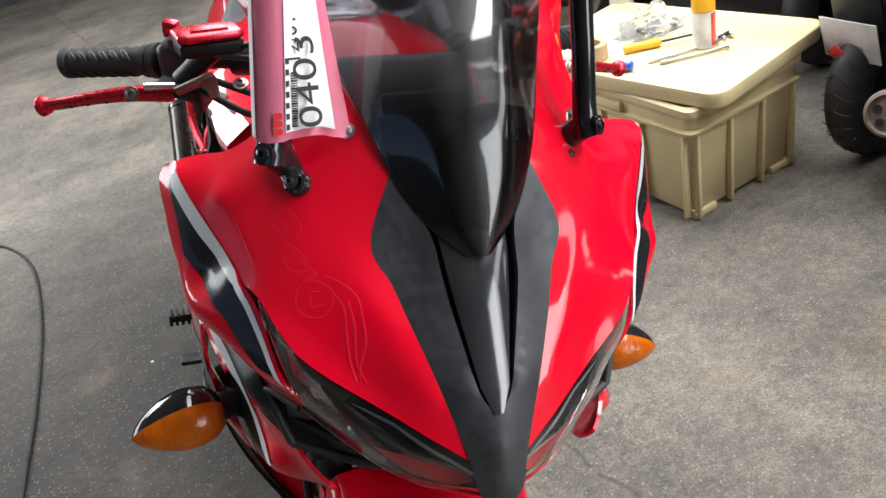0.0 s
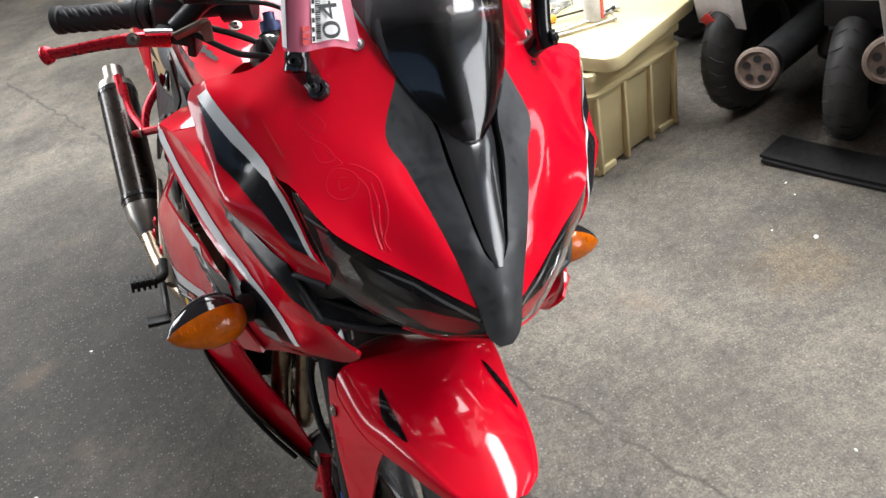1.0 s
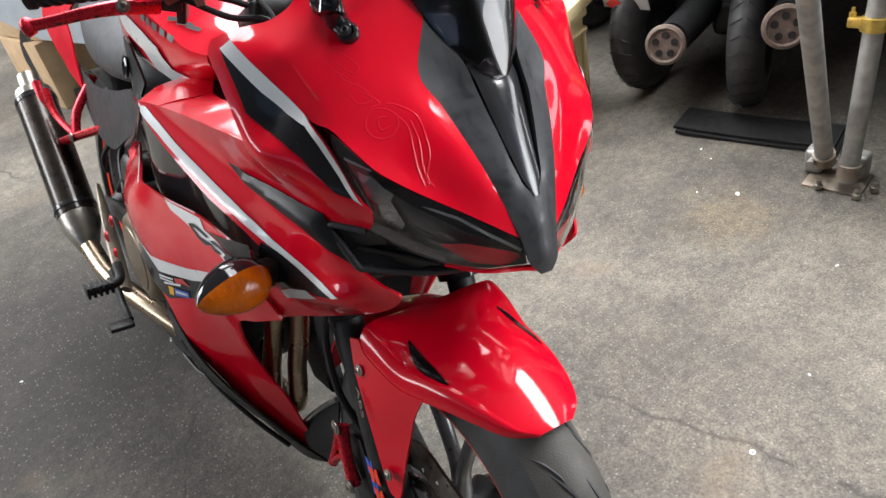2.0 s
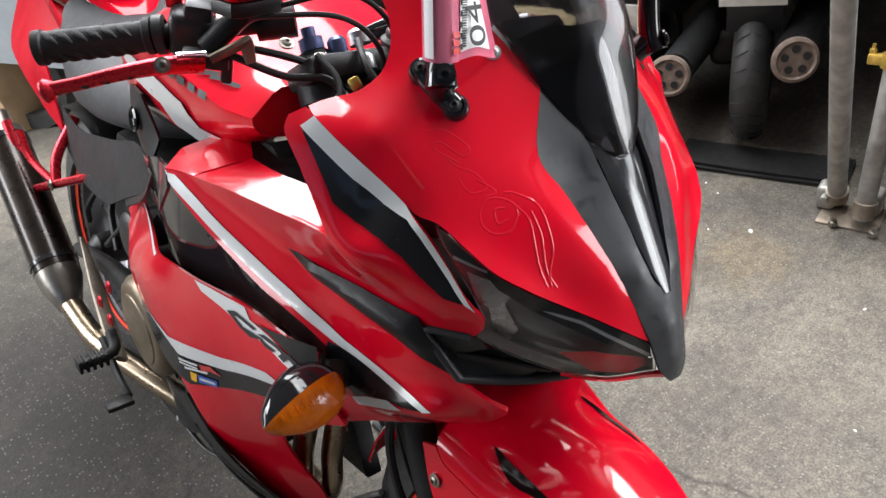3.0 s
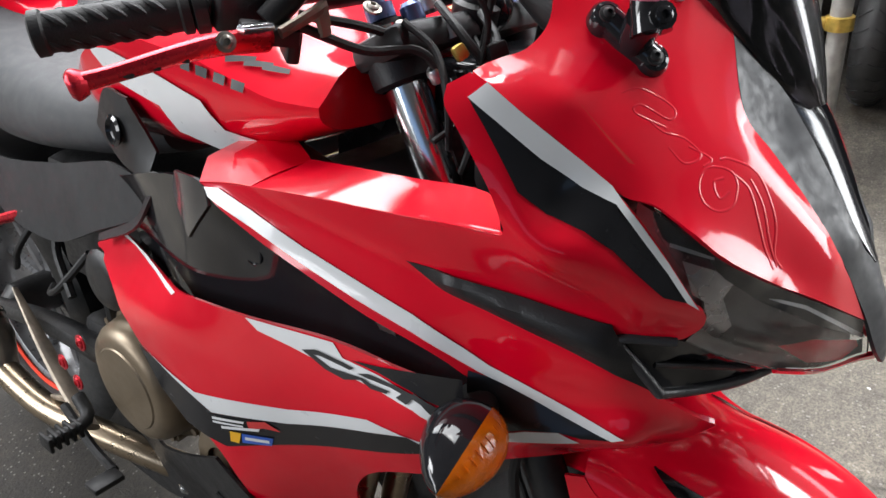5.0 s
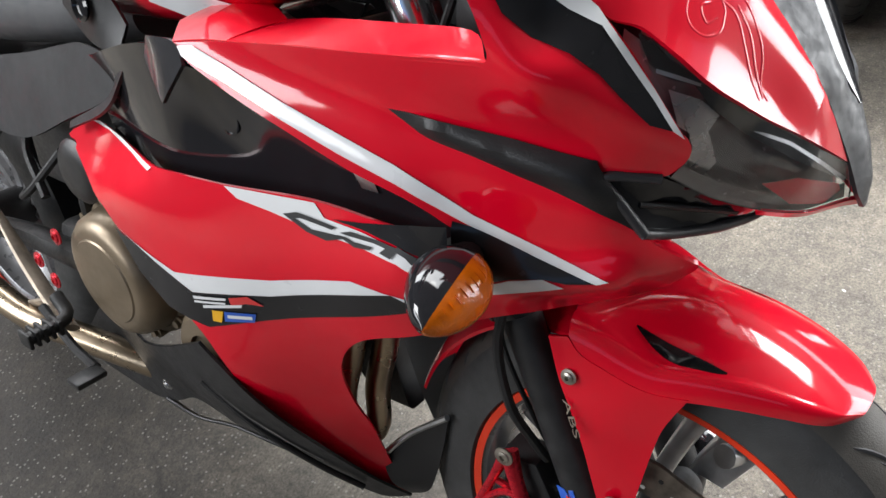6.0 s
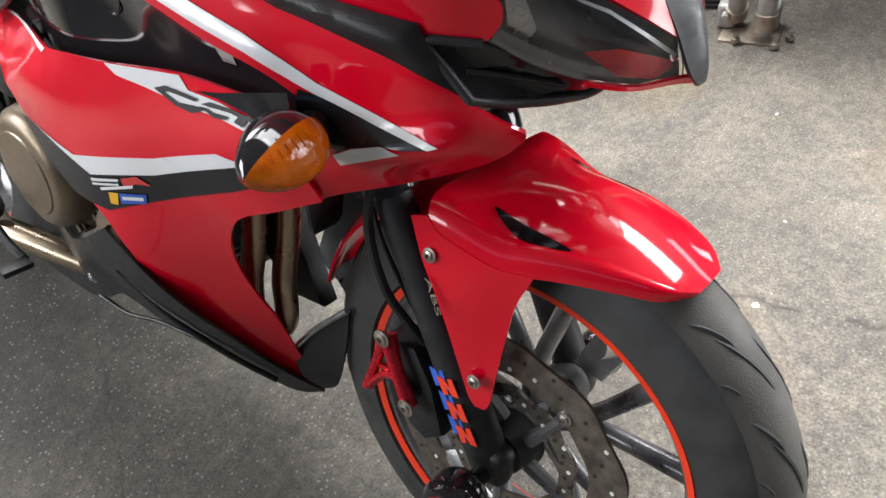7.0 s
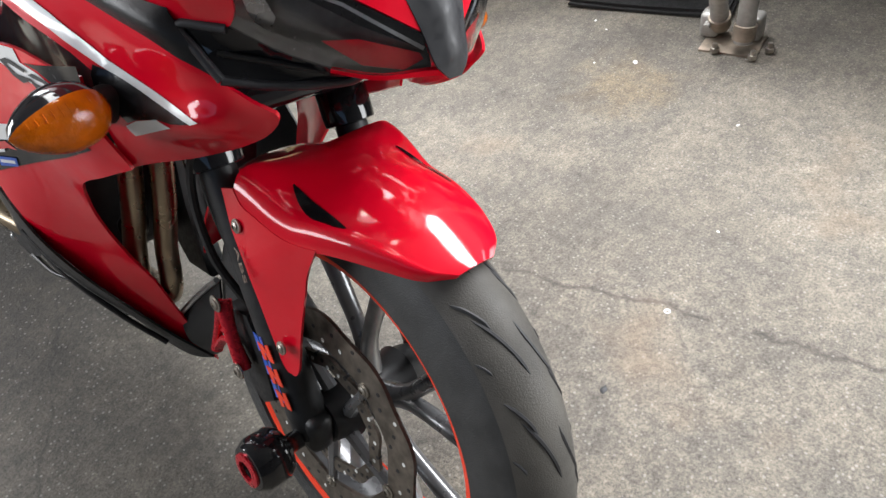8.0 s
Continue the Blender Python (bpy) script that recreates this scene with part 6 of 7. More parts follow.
SPONSOR = [([(0.247, 0.471, 0.585), (0.240, 0.421, 0.597), (0.240, 0.423, 0.593), (0.246, 0.471, 0.581)], WHITE),
           ([(0.246, 0.471, 0.579), (0.239, 0.424, 0.590), (0.239, 0.425, 0.587), (0.246, 0.471, 0.576)], WHITE),
           ([(0.239, 0.418, 0.598), (0.235, 0.391, 0.608), (0.229, 0.373, 0.600), (0.234, 0.395, 0.597), (0.238, 0.418, 0.587)], REFLECT),
           ([(0.244, 0.459, 0.576), (0.235, 0.401, 0.594), (0.235, 0.404, 0.589), (0.244, 0.459, 0.572)], WHITE),
           ([(0.242, 0.448, 0.572), (0.239, 0.432, 0.575), (0.238, 0.439, 0.557), (0.241, 0.451, 0.556)], YELLOW),
           ([(0.238, 0.431, 0.575), (0.229, 0.388, 0.584), (0.228, 0.394, 0.570), (0.237, 0.434, 0.560)], BLUE),
           ([(0.237, 0.427, 0.572), (0.230, 0.394, 0.579), (0.229, 0.395, 0.574), (0.237, 0.428, 0.567)], WHITE)]
for o, material in SPONSOR:
    decal("sponsor_bar", lower_skin_right, [o], material, lower_right, -1, .0025 if material is not WHITE else .0032)


def ghost_line(places, closed=False):
    uv = [nose_skin_right.uv(p) for p in places]
    pts = [Vector((-q.x, q.y, q.z)) for q in nose_skin_right.place([(u.x, u.y) for u in spline([(*q, 0) for q in (uv + uv[:1] if closed else uv)], 5)], -.00289)]
    bm = bmesh.new()
    tube(bm, pts, .0030, 16, 1)
    part("ghost_line", bm, GHOST, nose_right)


ghost_line([(.146, .074, .984), (.135, .064, .988), (.122, .044, .976), (.128, .044, .968), (.138, .062, .976), (.144, .064, .971), (.130, .046, .960)])
ghost_line([(.138, .055, .965), (.134, .045, .959), (.124, .033, .955), (.119, .022, .944), (.131, .029, .939), (.136, .040, .950)])
ghost_line([(.124, .030, .950), (.114, .016, .942), (.122, .018, .938)])
ghost_line([(.105, -.003, .925), (.114, -.005, .914), (.126, .001, .911), (.133, .010, .917), (.130, .017, .927), (.121, .017, .936), (.111, .009, .937), (.105, .001, .933)], True)
ghost_line([(.112, .000, .922), (.121, .004, .918), (.120, .010, .928), (.112, .006, .930)])
ghost_line([(.110, .010, .943), (.102, .005, .942), (.088, -.010, .933), (.085, -.023, .912), (.086, -.030, .896), (.093, -.035, .878), (.090, -.042, .868)])
ghost_line([(.104, .000, .932), (.098, -.010, .922), (.099, -.020, .902), (.100, -.029, .884), (.098, -.038, .869)])
ghost_line([(.094, -.008, .928), (.092, -.020, .910), (.095, -.030, .888), (.094, -.039, .870)])
# pinkish highlight of the nose crease, painted on as a decal
decal("nose_highlight", nose_skin_right, [[(.173, .094, .978), (.156, .056, .936), (.158, .060, .936)]], REFLECT, nose_right, -1, .0012, .02)

# delivery tag round the right mirror stalk
tag = tagged(empty("paper_tag", pose(0, 0, 0, 0, 14.5, 0)), "pink plastic sleeve with a printed white label on a mirror stalk", "tag")
bm = bmesh.new()
secs = []
for k in range(15):
    z = 1.051 + .117 * k / 14
    h = z - 1.05
    stem = Vector((-.1395 + .072 * h, .0625 + .150 * h, z))
    near = stem + Vector((.0155 * math.cos(radians(-35)), .0155 * math.sin(radians(-35)), 0))
    far = Vector((-.075 - .113 * h, .061 + .33 * h, z))
    front = [near.lerp(far, v) + Vector((0, .0014 * math.sin(14 * v + 60 * h), .003 * math.sin(5 * v) - .002)) for v in (1, .85, .7, .55, .4, .25, .1)]
    wrap = [stem + Vector((.0155 * math.cos(radians(a)), .0155 * math.sin(radians(a)), 0)) for a in (322, 300, 280, 255, 230, 205, 180, 155, 130, 105, 80, 55, 30)]
    back = [near.lerp(far, v) + Vector((0, .003, 0)) for v in (.15, .4, .7, 1)]
    secs.append(front + wrap + back)
loft(bm, secs, caps=False)
bmesh.ops.solidify(bm, geom=bm.faces[:], thickness=.0005)
part("sleeve", bm, PINK, tag, "glossy pink plastic sleeve")


def on_sleeve(v, z, out=.0012):
    """A place on the sleeve: v from -1 (round the front of the stalk) over 0 to 1 (tip of the flap)."""
    h = z - 1.05
    stem = Vector((-.1395 + .072 * h, .0625 + .150 * h, z))
    if v < 0:
        a = radians(-35 + 75 * v)
        return stem + Vector(((.0155 + out) * math.cos(a), (.0155 + out) * math.sin(a), 0))
    near = stem + Vector((.0155 * math.cos(radians(-35)), .0155 * math.sin(radians(-35)), 0))
    far = Vector((-.075 - .113 * h, .061 + .33 * h, z))
    return near.lerp(far, v) + Vector((out * .2, .0014 * math.sin(14 * v + 60 * h) - out, .003 * math.sin(5 * v) - .002))


bm = bmesh.new()
loft(bm, [[on_sleeve(v, 1.058 + .104 * u) for v in (-.30, -.2, -.1, .05, .2, .35, .5, .62, .74)] for u in [k / 10 for k in range(11)]], False, False)
label_sheet = part("label", bm, PAPER, tag, "white printed label")
bm = bmesh.new()
loft(bm, [[on_sleeve(v, 1.054 + .112 * u, .0008) for v in (-2.0, -1.85, -1.7, -1.55)] for u in [k / 10 for k in range(11)]], False, False)
part("white_strip", bm, PAPER, tag, "white strip of the sleeve")
lettering("0403", .0270, INK, label_sheet, frame_of((-.0995, .0515, 1.0600), (-.035, .248, .968), (.10, -.96, .25)) @ Matrix.Diagonal((1.38, 1, 1, 1)))
lettering("12/01", .0165, INK, label_sheet, frame_of((-.1130, .0610, 1.110), (-.03, .25, .968), (.10, -.96, .25)))
for k in range(22):
    bm = bmesh.new()
    block(bm, (.0050, .0006, .0009 if k % 3 else .0016), frame_of(on_sleeve(.08, 1.062 + .0020 * k, .0022), (1, 0, 0), (0, .27, 1)), 0)
    part("code_bar", bm, INK, label_sheet)
for k in range(7):
    bm = bmesh.new()
    block(bm, (.0030, .0006, .0045), frame_of(on_sleeve(-.20, 1.062 + .0085 * k, .0018), (1, 0.6, 0), (0, .15, 1)), 0)
    part("print_bar", bm, INK, label_sheet)
for k in range(3):
    bm = bmesh.new()
    block(bm, (.0075, .0006, .0045), frame_of(on_sleeve(-.62, 1.060 + .0062 * k, .0012), (1, 0.1, 0), (0, .15, 1)), 0)
    part("print_bar", bm, REFLECT, label_sheet)


# ---- things in the yard ----
def crate():
    ob = tagged(empty("storage_crate", pose(1.160, 1.116, 0, 0, 0, 14.5)), "cream plastic stacking crate with ribbed sides and a lid", "crate")
    w, dpt, h, corner = .425, .70, .358, .03
    bm = bmesh.new()
    t = .006

    def ring(z, grow):
        x0, x1, y0, y1, r = -grow, w + grow, -grow, dpt + grow, corner
        out = []
        for cx, cy, a0 in ((x1 - r, y0 + r, -90), (x1 - r, y1 - r, 0), (x0 + r, y1 - r, 90), (x0 + r, y0 + r, 180)):
            for k in range(6):
                a = radians(a0 + 18 * k)
                out.append(Vector((cx + r * math.cos(a), cy + r * math.sin(a), z)))
        return out
    loft(bm, [ring(.012, -.014), ring(.02, -.008), ring(h - .080, .002), ring(h - .080, .016), ring(h - .070, .018), ring(h - .066, .006), ring(h - .026, .007), ring(h - .022, .018), ring(h - .004, .018), ring(h, .014), ring(h, 0), ring(.03, -.016)])
    part("tub", bm, CREAM, ob)
    for i, (n, size) in enumerate(((4, w), (5, dpt))):
        for k in range(n):
            q = size * (k + .12) / (n - .76)
            for s in (0, 1):
                bm = bmesh.new()
                at = (min(q, size - .01), -.004 if s == 0 else dpt + .004, h / 2 - .034) if i == 0 else (-.004 if s == 0 else w + .004, min(q, size - .01), h / 2 - .034)
                block(bm, (.012, .020, h - .084) if i == 0 else (.020, .012, h - .084), Matrix.Translation(at), .003)
                part("rib", bm, CREAM, ob)
    for x in (.05, w - .05):
        for y in (.012, dpt - .012):
            bm = bmesh.new()
            block(bm, (.09, .03, .024), Matrix.Translation((x, y, .012)), .006)
            part("foot", bm, CREAM, ob)
    for s in (-.012, w + .012):
        bm = bmesh.new()
        block(bm, (.022, .20, .030), Matrix.Translation((s, dpt / 2, h - .05)), .006)
        part("handle", bm, CREAM, ob)
    lid = bmesh.new()
    w, dpt, corner = .545, .760, .05
    loft(lid, [ring(h + .002, -.006), ring(h + .004, .000), ring(h + .036, .004), ring(h + .046, .001), ring(h + .049, -.006), ring(h + .048, -.014), ring(h + .043, -.022), ring(h + .043, -.04)])
    lid.transform(pose(.024, -.078, 0, 0, 0, 8.5))
    part("lid", lid, CREAM, ob, "cream plastic lid, loosely set")
    return ob


crate()
CM = pose(1.160, 1.116, 0, 0, 0, 14.5)
LID = .4020


def spray_can(m):
    ob = tagged(empty("spray_can", m), "yellow, white and red spray can on the crate lid", "can")
    bm = bmesh.new()
    lathe(bm, [(.030, 0), (.0325, .003), (.0325, .105), (.031, .108)], Matrix(), 28)
    part("body", bm, DIRTYWHITE, ob)
    bm = bmesh.new()
    lathe(bm, [(.0328, .108), (.0330, .109), (.0330, .150), (.030, .156), (.022, .164), (.0215, .170), (.018, .172)], Matrix(), 28)
    part("shoulder", bm, YELLOW, ob, "yellow upper band")
    bm = bmesh.new()
    lathe(bm, [(.0129, .172), (.013, .173), (.012, .186), (.006, .190), (0, .190)], Matrix(), 20)
    part("cap", bm, REFLECT, ob, "red nozzle")
    bm = bmesh.new()
    pts = [(.0331 * math.cos(a), .0331 * math.sin(a)) for a in [radians(200 + 10 * k) for k in range(9)]]
    loft(bm, [[Vector((x, y, z)) for x, y in pts] for z in (.006, .055, .103)], False, False)
    part("label_stripe", bm, REFLECT, ob, "red label stripe")
    return ob


spray_can(CM @ pose(.270, .192, LID, 0, 0, 60))


def screwdriver(m):
    ob = tagged(empty("screwdriver", m), "screwdriver with a yellow handle lying on the lid", "screwdriver")
    bm = bmesh.new()
    lathe(bm, [(0, -.060), (.011, -.058), (.014, -.045), (.012, -.010), (.014, .030), (.013, .050), (.007, .056)], pose(0, 0, .014, 0, 90, 0), 12)
    part("handle", bm, YELLOW, ob)
    bm = bmesh.new()
    lathe(bm, [(.004, .054), (.004, .150), (.005, .158), (0, .160)], pose(0, 0, .014, 0, 90, 0), 10)
    part("shaft", bm, PLASTIC, ob)
    return ob


screwdriver(CM @ pose(.165, .335, LID, 0, 0, -30))
for k, (x, y, rot, length, r, material) in enumerate(((.095, .245, -20, .22, .006, CHROME), (.105, .205, -27, .20, .005, STEEL), (.250, .195, -12, .11, .0075, PLASTIC), (.130, .228, -16, .21, .005, SILVER))):
    ob = tagged(empty("hand_tool", CM @ pose(x, y, LID, 0, 0, rot)), "bright metal hand tool lying on the lid" if k != 2 else "black handled tool lying on the lid", "tool", group="tools on the crate")
    bm = bmesh.new()
    tube(bm, [(0, 0, r * 1.4), (length * .6, 0, r * 1.2), (length, .006, r * 1.5)], [r * 1.4, r * .8, r], 10, 4)
    part("shank", bm, material, ob)
    bm = bmesh.new()
    tube(bm, [(length * .95, -.018, r * 1.5), (length, .004, r * 1.6), (length + .004, .026, r * 2.2)], r * .75, 8, 4)
    part("jaw", bm, SILVER, ob)
bag = tagged(empty("plastic_bag", CM @ pose(.300, .440, LID)), "crumpled clear plastic bag on the lid", "bag")
bm = bmesh.new()
bmesh.ops.create_icosphere(bm, subdivisions=4, radius=1.0)
for v in bm.verts:
    n = noise.noise(v.co * 2.3) * .35 + noise.noise(v.co * 6) * .18
    v.co = Vector((v.co.x * .105, v.co.y * .085, max(v.co.z, -.2) * .060 + .012)) * (1 + n)
    v.co.z = max(v.co.z, .001)
part("film", bm, CLEARP, bag, "", 20)
roll = tagged(empty("tape_roll", CM @ pose(.045, .430, LID)), "brown tape roll standing on the lid", "tape")
bm = bmesh.new()
lathe(bm, [(.030, 0), (.048, 0), (.050, .002), (.050, .046), (.048, .048), (.030, .048)], pose(0, 0, 0), 36, True)
part("ring", bm, CARDB, roll)
bm = bmesh.new()
lathe(bm, [(.014, 0), (.015, .002), (.015, .05), (.010, .055), (0, .055)], pose(-.05, -.07, .016, 90, 0, 30), 16)
tagged(finish("bottle_cap", bm, BLUE), "blue plastic cap lying on the lid", "cap").matrix_world = CM @ pose(.06, .36, LID)


def scooter(m, plate=(-.215, .53), diamond=False, end=(-.02, -.17, .275), body=PLASTIC, rim=DARKM, label="dark scooter parked with its rear wheel outward"):
    """A parked scooter seen from behind; its rear is at -x."""
    ob = tagged(empty("scooter", m), label, "scooter", group="scooters under the roof")
    w = empty("rear_wheel")
    w.parent = ob
    wx = Matrix.Translation((0, 0, .235)) @ pose(0, 0, 0, 90, 0, 0)
    tyre(w, wx, .235, .055, .135, TYRE)
    bm = bmesh.new()
    lathe(bm, [(.135, .050), (.125, .034), (.075, .020), (.05, .028), (.030, .040), (0, .042)], wx, 32)
    lathe(bm, [(.135, -.040), (.125, -.030), (.06, -.020), (.03, -.035), (0, -.036)], wx, 32)
    part("rim", bm, rim, w)
    for k in range(14):
        for s in (-1, 1):
            a = radians(180 + 12 * k - 80)
            bm = bmesh.new()
            pts = [wx @ Vector((r * math.cos(a + e), r * math.sin(a + e), s * h)) for r, e, h in ((.2355, 0, .008), (.229, .05, .030), (.214, .08, .046))]
            tube(bm, pts, .0016, 5, 2)
            part("tread_groove", bm, INK, w)
    bm = bmesh.new()
    block(bm, (.62, .10, .12), Matrix.Translation((.38, .09, .25)), .03, 3)
    part("drive_case", bm, DARKM, ob)
    bm = bmesh.new()
    lathe(bm, [(.060, 0), (.063, .008), (.060, .018), (.052, .022), (.046, .014), (.020, .015), (0, .016)], Matrix.Translation(end) @ pose(0, 0, 0, 0, -78, 15), 32)
    hubcap = part("exhaust_end", bm, TANEND, ob, "tan round silencer end")
    for k in range(5):
        a = k * 1.2566
        bm = bmesh.new()
        lathe(bm, [(.011, .014), (.011, .019), (.007, .019), (0, .017)], Matrix.Translation(end) @ pose(0, 0, 0, 0, -78, 15) @ pose(.030 * math.cos(a), .030 * math.sin(a), 0), 10)
        part("vent", bm, DARKM, hubcap)
    bm = bmesh.new()
    tube(bm, [(end[0] + .04, end[1], end[2]), (.30, -.16, .30), (.50, -.10, .30)], [.054, .056, .03], 16, 4)
    part("silencer", bm, DARKM, ob)
    bm = bmesh.new()
    loft(bm, [[Vector((x, y * wd, zc + z * ht)) for y, z in ((-1, -.8), (-.9, .2), (-.6, .9), (0, 1), (.6, .9), (.9, .2), (1, -.8), (0, -1))] for x, wd, zc, ht in ((-.22, .06, .66, .05), (-.12, .13, .66, .11), (.10, .17, .64, .16), (.45, .18, .60, .20), (.80, .16, .45, .18))])
    part("body", bm, body, ob)
    bm = bmesh.new()
    loft(bm, [[Vector((x, y * wd, zc + z * .05)) for y, z in ((-1, -.6), (-.8, .6), (0, 1), (.8, .6), (1, -.6), (0, -1))] for x, wd, zc in ((-.12, .08, .80), (.05, .14, .82), (.40, .15, .81), (.62, .12, .80))])
    part("seat", bm, RUBBER, ob)
    bm = bmesh.new()
    block(bm, (.03, .16, .06), Matrix.Translation((-.20, 0, .69)), .012, 3)
    part("tail_light", bm, REFLECT, ob, "dull red tail light")
    for s in (-1, 1):
        bm = bmesh.new()
        block(bm, (.04, .07, .05), Matrix.Translation((-.18, s * .13, .68)), .015, 3)
        part("indicator", bm, AMBER, ob)
    bm = bmesh.new()
    block(bm, (.012, .15, .30), Matrix.Translation((-.17, 0, .53)) @ pose(0, 0, 0, 0, -18, 0), .004)
    part("mudflap", bm, PLASTIC, ob)
    if plate:
        bm = bmesh.new()
        block(bm, (.004, .17, .13), Matrix.Translation((plate[0], 0, plate[1])) @ pose(0, 0, 0, 0, -18, 0), .0015)
        pl = part("plate", bm, DIRTYWHITE, ob, "scuffed pale plate")
        if diamond:
            bm = bmesh.new()
            block(bm, (.006, .042, .042), Matrix.Translation((plate[0] - .006 + .30 * -.035, .025, plate[1] - .035)) @ pose(0, 0, 0, 0, -18, 0) @ pose(0, 0, 0, 45, 0, 0), .002)
            part("reflector", bm, REFLECT, pl, "red diamond reflector")
    return ob


scooter(pose(1.815, 1.140, 0, 0, 0, 12), plate=(-.175, .40), diamond=True, end=(-.289, -.21, .29))
scooter(pose(1.87, .775, 0, 0, 0, 27), plate=(-.30, .58), end=(-.26, -.115, .359), label="dark scooter with a tall worn rear tyre and a pale plate")
scooter(pose(2.12, .26, 0, 0, 0, 4), body=mat("dull_red_paint", (.16, .012, .010), .4, coat=.4, var=.2), label="dark red scooter close to the scaffold tubes")
scooter(pose(2.20, -.28, 0, 0, 0, 0), plate=None, label="dark scooter deep under the roof")
scooter(pose(2.15, 1.75, 0, 0, 0, 10), label="dark scooter behind the crate")
scooter(pose(2.10, 2.95, 0, 0, 0, -20), plate=None, label="dark scooter in the row against the added dark wall")
scooter(pose(1.25, 3.45, 0, 0, 0, 30), plate=None, label="dark scooter in the row beside the cartons")
scooter(pose(1.50, 2.64, 0, 0, 0, -33) @ Matrix.Scale(1.3, 4), plate=None, rim=ALLOY, label="dark scooter standing across, behind the crate")


def post(m, h, r=.024, couplers=(.42, .60, .95), label="grey galvanised scaffold tube with brass-yellow couplers"):
    ob = tagged(empty("scaffold_tube", m), label, "tube", group="scaffold tubes")
    bm = bmesh.new()
    lathe(bm, [(r * .85, 0), (r, .002), (r, h), (r * .85, h + .002)], Matrix(), 24)
    part("tube", bm, GALV, ob)
    bm = bmesh.new()
    lathe(bm, [(r, .010), (r * 1.22, .012), (r * 1.22, .050), (r, .052)], Matrix(), 20)
    part("foot_collar", bm, ALLOY, ob, "dull metal collar")
    for z in couplers:
        if z < h:
            bm = bmesh.new()
            lathe(bm, [(r, z - .018), (r * 1.35, z - .016), (r * 1.35, z + .016), (r, z + .018)], Matrix(), 20)
            block(bm, (.05, .022, .026), pose(r * 1.5, 0, z), .004)
            part("coupler", bm, BRASS, ob, "brass-yellow coupler")
            bm = bmesh.new()
            lathe(bm, [(.008, 0), (.008, .012), (.004, .013), (.004, .024), (0, .024)], pose(r * 2.2, 0, z + .012), 6)
            part("nut", bm, BRASS, ob)
    return ob


post(frame_of((1.600, .347, .030), (-.2, 1, 0), Vector((-.52, -.150, 1)).normalized()), 1.15, couplers=(), label="grey galvanised scaffold tube leaning out as a brace")
post(frame_of((1.548, .253, .030), (-.2, 1, 0), Vector((.122, .022, 1)).normalized()), 2.0)
foot = tagged(empty("base_plate", pose(1.56, .27, 0, 0, 0, 12)), "rusty steel base plate with clamps at the foot of the tubes", "base plate")
bm = bmesh.new()
block(bm, (.115, .150, .008), pose(.02, .02, .004), .002)
part("plate", bm, ALLOY, foot)
for x, y in ((.05, .09), (.06, -.02)):
    bm = bmesh.new()
    block(bm, (.055, .05, .07), pose(x, y, .043), .012, 3)
    tube(bm, [(x - .05, y, .05), (x + .04, y, .055)], .010, 8, 2)
    part("clamp", bm, GALV, foot)
for x, y in ((-.04, .05), (-.05, -.05), (0, -.08)):
    bm = bmesh.new()
    lathe(bm, [(.012, .008), (.012, .020), (.007, .021), (.007, .032), (0, .032)], pose(x, y, 0), 6)
    part("bolt", bm, STEEL, foot)
mat_ob = tagged(empty("rubber_mat", pose(1.690, .615, 0, 0, 0, 17)), "stacked black rubber strips lying on the floor", "mat")
for k in range(2):
    bm = bmesh.new()
    loft(bm, [[Vector((-.075 + .01 * k, y, .004 + .010 * k + .012 * abs(y) ** 2 * 8)), Vector((.085 - .012 * k, y, .004 + .010 * k + .014 * abs(y) ** 2 * 6)), Vector((.085 - .012 * k, y, .012 + .010 * k + .014 * abs(y) ** 2 * 6)), Vector((-.075 + .01 * k, y, .012 + .010 * k + .012 * abs(y) ** 2 * 8))] for y in [-.24 + .04 * j + .01 * k for j in range(13)]])
    part("strip", bm, RUBBER, mat_ob)

# pale grey scooter behind the motorcycle's tail, side-on
grey = tagged(empty("grey_scooter", pose(1.04, 2.52, 0, 0, 0, 38)), "pale grey scooter parked behind, leg cover and mudguard showing", "scooter")
inv = grey.matrix_world.inverted()
gw = empty("front_wheel")
gw.parent = grey
gx = Matrix.Translation((0, 0, .285)) @ pose(0, 0, 0, 0, 90, 0)
tyre(gw, gx, .240, .042, .165)
bm = bmesh.new()
for s in (-1, 1):
    lathe(bm, [(.165, s * .03), (.150, s * .02), (.05, s * .03), (0, s * .04)], gx, 40)
part("rim", bm, SILVER, gw)
bm = bmesh.new()
loft(bm, [[Vector((.065 * math.sin(p), math.sin(a) * (.238 + .040 * math.cos(p)), .285 + math.cos(a) * (.238 + .040 * math.cos(p)))) for p in [-1.5 + .3 * k for k in range(11)]] for a in [-1.25 + .13 * k for k in range(20)]], False, False)
bmesh.ops.solidify(bm, geom=bm.faces[:], thickness=.004)
part("mudguard", bm, GREYPAINT, grey, "pale grey mudguard")
bm = bmesh.new()
tube(bm, [inv @ Vector(q) for q in ((0.82, 2.55, 0.92), (0.83, 2.52, 0.76), (0.85, 2.48, 0.62), (0.87, 2.41, 0.45), (0.88, 2.38, 0.37))], [.036, .036, .036, .032, .028], 18, 5)
cover = part("fork_cover", bm, GREYPAINT, grey, "thick pale grey fork cover")
bm = bmesh.new()
tube(bm, [inv @ Vector(q) for q in ((0.90, 2.48, 0.92), (0.89, 2.46, 0.75), (0.89, 2.43, 0.63))], [.070, .066, .058], 20, 6, squash=.7)
part("upper_cover", bm, GREYPAINT, cover)
bm = bmesh.new()
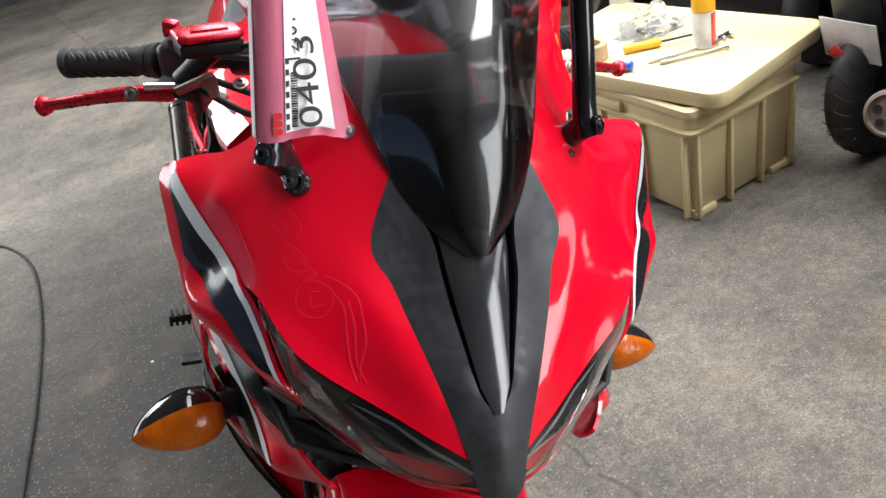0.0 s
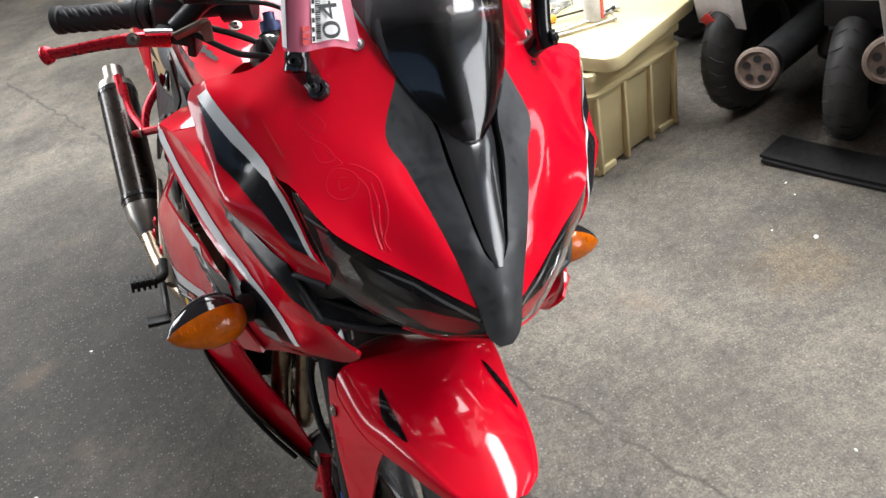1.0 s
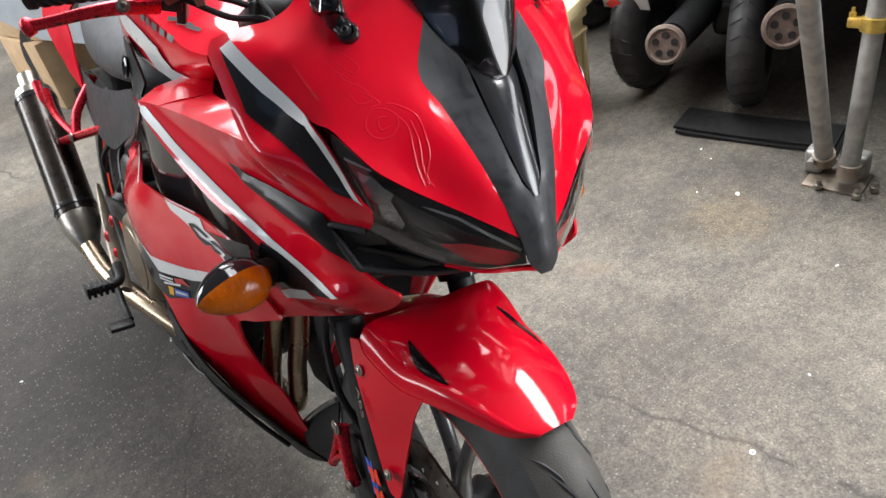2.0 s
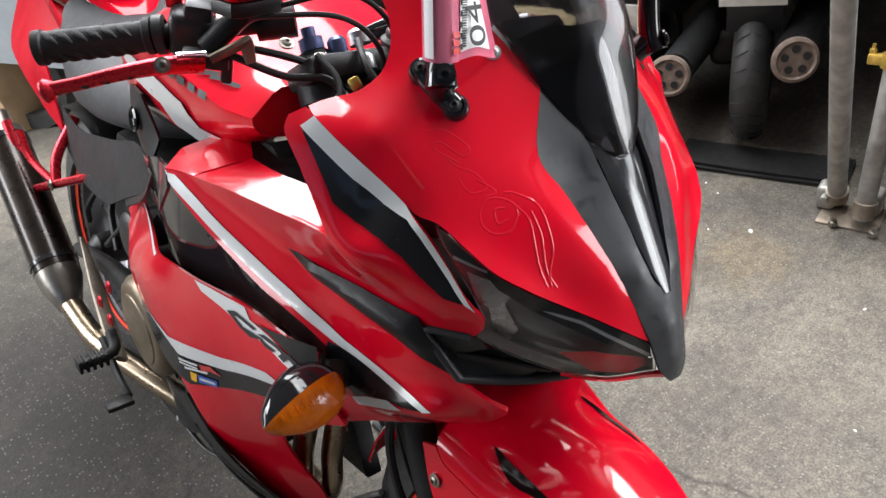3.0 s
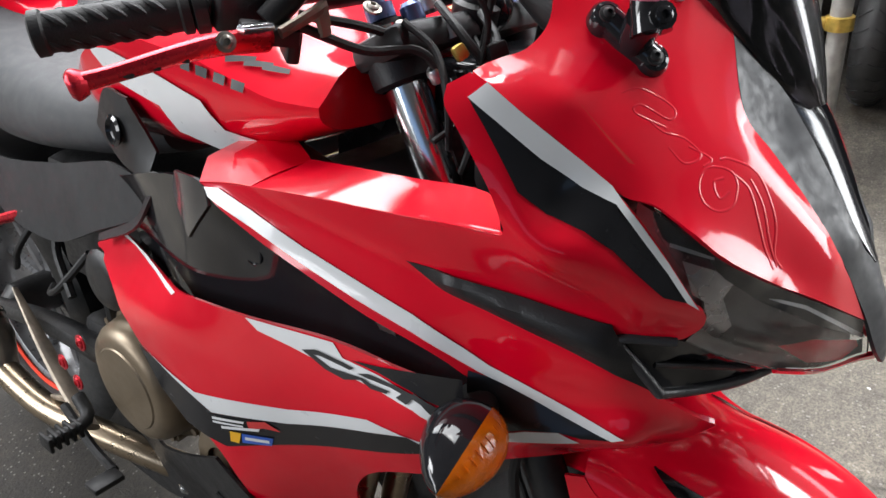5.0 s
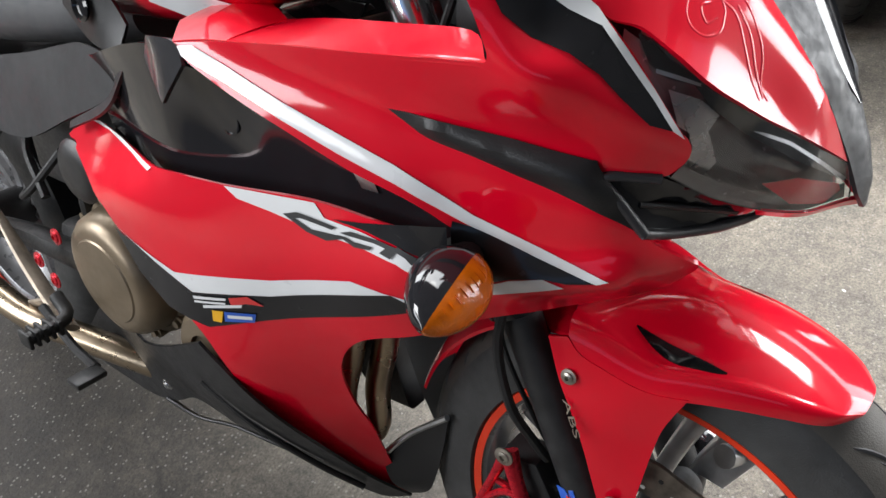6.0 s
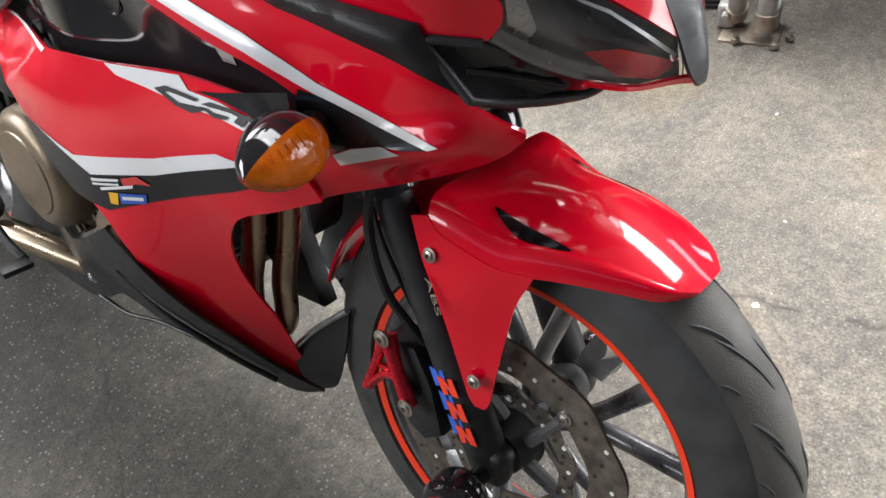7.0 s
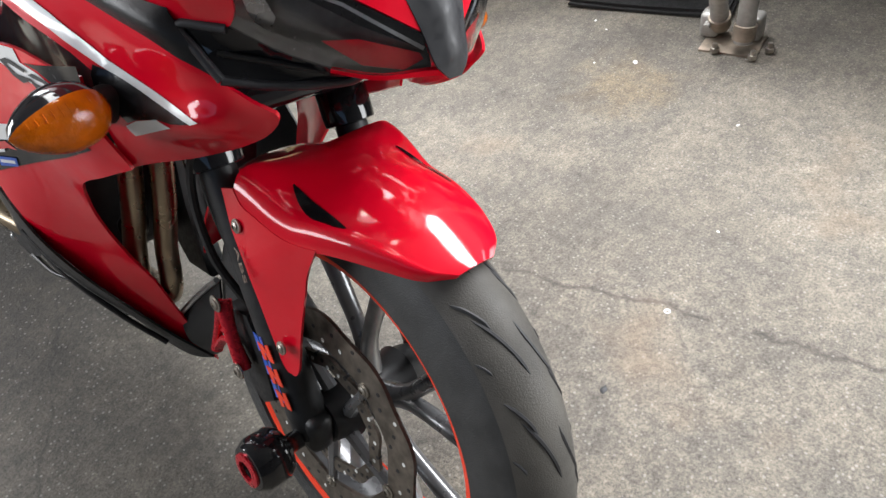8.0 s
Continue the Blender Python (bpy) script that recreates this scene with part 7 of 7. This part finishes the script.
tube(bm, [inv @ Vector(q) for q in ((0.74, 2.64, 0.96), (0.77, 2.60, 0.80), (0.80, 2.55, 0.63), (0.82, 2.53, 0.57))], [.085, .080, .062, .03], 20, 6, squash=.5)
part("leg_shield", bm, DIRTYWHITE, grey, "pale leg shield")
bm = bmesh.new()
tube(bm, [inv @ Vector(q) for q in ((1.25, 2.66, 0.74), (1.23, 2.64, 0.62), (1.20, 2.62, 0.47))], .022, 12, 6)
part("horn_stay", bm, ALLOY, grey)
m = Matrix.Translation(inv @ Vector((1.00, 2.48, 0.69))) @ pose(0, 0, 0, 80, 0, 60)
bm = bmesh.new()
lathe(bm, [(0, -.088), (.03, -.083), (.062, -.062), (.082, -.025), (.088, .01), (.082, .04), (.06, .066), (.03, .082), (0, .086)], m, 32)
part("headlamp", bm, GLOSS, grey, "round black headlamp")
bm = bmesh.new()
lathe(bm, [(.0885, .004), (.0905, .008), (.0865, .034), (.083, .036)], m, 32, True)
part("lamp_ring", bm, CHROME, grey)
bm = bmesh.new()
loft(bm, [[Vector((q * .16, y, z + r * h)) for q, r in ((-1, -1), (-1, .5), (-.5, 1), (.5, 1), (1, .5), (1, -1))] for y, z, h in ((.30, .30, .06), (.62, .28, .05), (.80, .52, .20), (1.15, .58, .20), (1.45, .64, .08))])
part("body", bm, GREYPAINT, grey)
bm = bmesh.new()
lathe(bm, [(.24, .04), (.24, -.04), (.17, -.035), (.17, .035)], Matrix.Translation((0, 1.20, .24)) @ pose(0, 0, 0, 0, 90, 0), 48, True)
part("rear_tyre", bm, TYRE, grey)
stack = tagged(empty("cardboard_box", pose(.42, 3.75, 0, 0, 0, 12)), "brown cardboard boxes stacked on the floor", "box")
for k in range(3):
    bm = bmesh.new()
    block(bm, (.60, .45, .34), pose(.02 * k, 0, .17 + .345 * k, 0, 0, 4 * k), .006)
    bx = part("carton", bm, CARDB, stack)
    bm = bmesh.new()
    block(bm, (.05, .46, .002), pose(.02 * k, 0, .342 + .345 * k, 0, 0, 4 * k), 0)
    part("tape", bm, DIRTYWHITE, bx)

white_post = tagged(finish("white_post", lathe(bmesh.new(), [(.040, 0), (.042, .004), (.042, 1.6), (.040, 1.604)], Matrix(), 28), DIRTYWHITE), "off-white tubular post standing behind the crate", "post")
white_post.matrix_world = pose(1.42, 1.95, 0)

# floor litter and the loose cable
def floor_cable():
    bm = bmesh.new()
    tube(bm, [(-1.60, 2.95, .006), (-1.25, 2.70, .006), (-1.06, 2.53, .006), (-.925, 2.27, .006), (-.835, 1.86, .006), (-.785, 1.42, .006), (-.766, 1.06, .006), (-.74, .60, .006), (-.80, .10, .006)], .006, 8, 10)
    return tagged(finish("power_cable", bm, GREYP), "grey power cable lying on the asphalt", "cable")


floor_cable()
bm = bmesh.new()
lathe(bm, [(.003, 0), (.0062, 0), (.0062, .0015), (.003, .0015)], Matrix.Translation((.657, -.086, .0005)), 18, True)
tagged(finish("washer", bm, SILVER), "small bright washer on the floor", "washer")
rng = random.Random(4)
for k, (x, y, s) in enumerate(((1.375, .465, .006), (1.52, .70, .0035), (1.49, .64, .003), (1.32, .56, .0025), (.442, -.098, .006), (.90, -.05, .0025), (1.25, .10, .003), (-.45, 1.4, .004), (-.62, .9, .004))):
    bm = bmesh.new()
    bmesh.ops.create_icosphere(bm, subdivisions=2, radius=s)
    for v in bm.verts:
        v.co *= 1 + .4 * noise.noise(v.co * 300 + Vector((k, 0, 0)))
        v.co.z = v.co.z * .5 + s * .3
        v.co.x *= 1.6
    bm.transform(Matrix.Translation((x, y, 0)) @ pose(0, 0, 0, 0, 0, rng.uniform(0, 180)))
    tagged(finish("stone_chip", bm, INK if k == 4 else DIRTYWHITE), "small pale stone chip on the floor" if k != 4 else "small dark chip on the floor", "chip", group="chips on the floor")
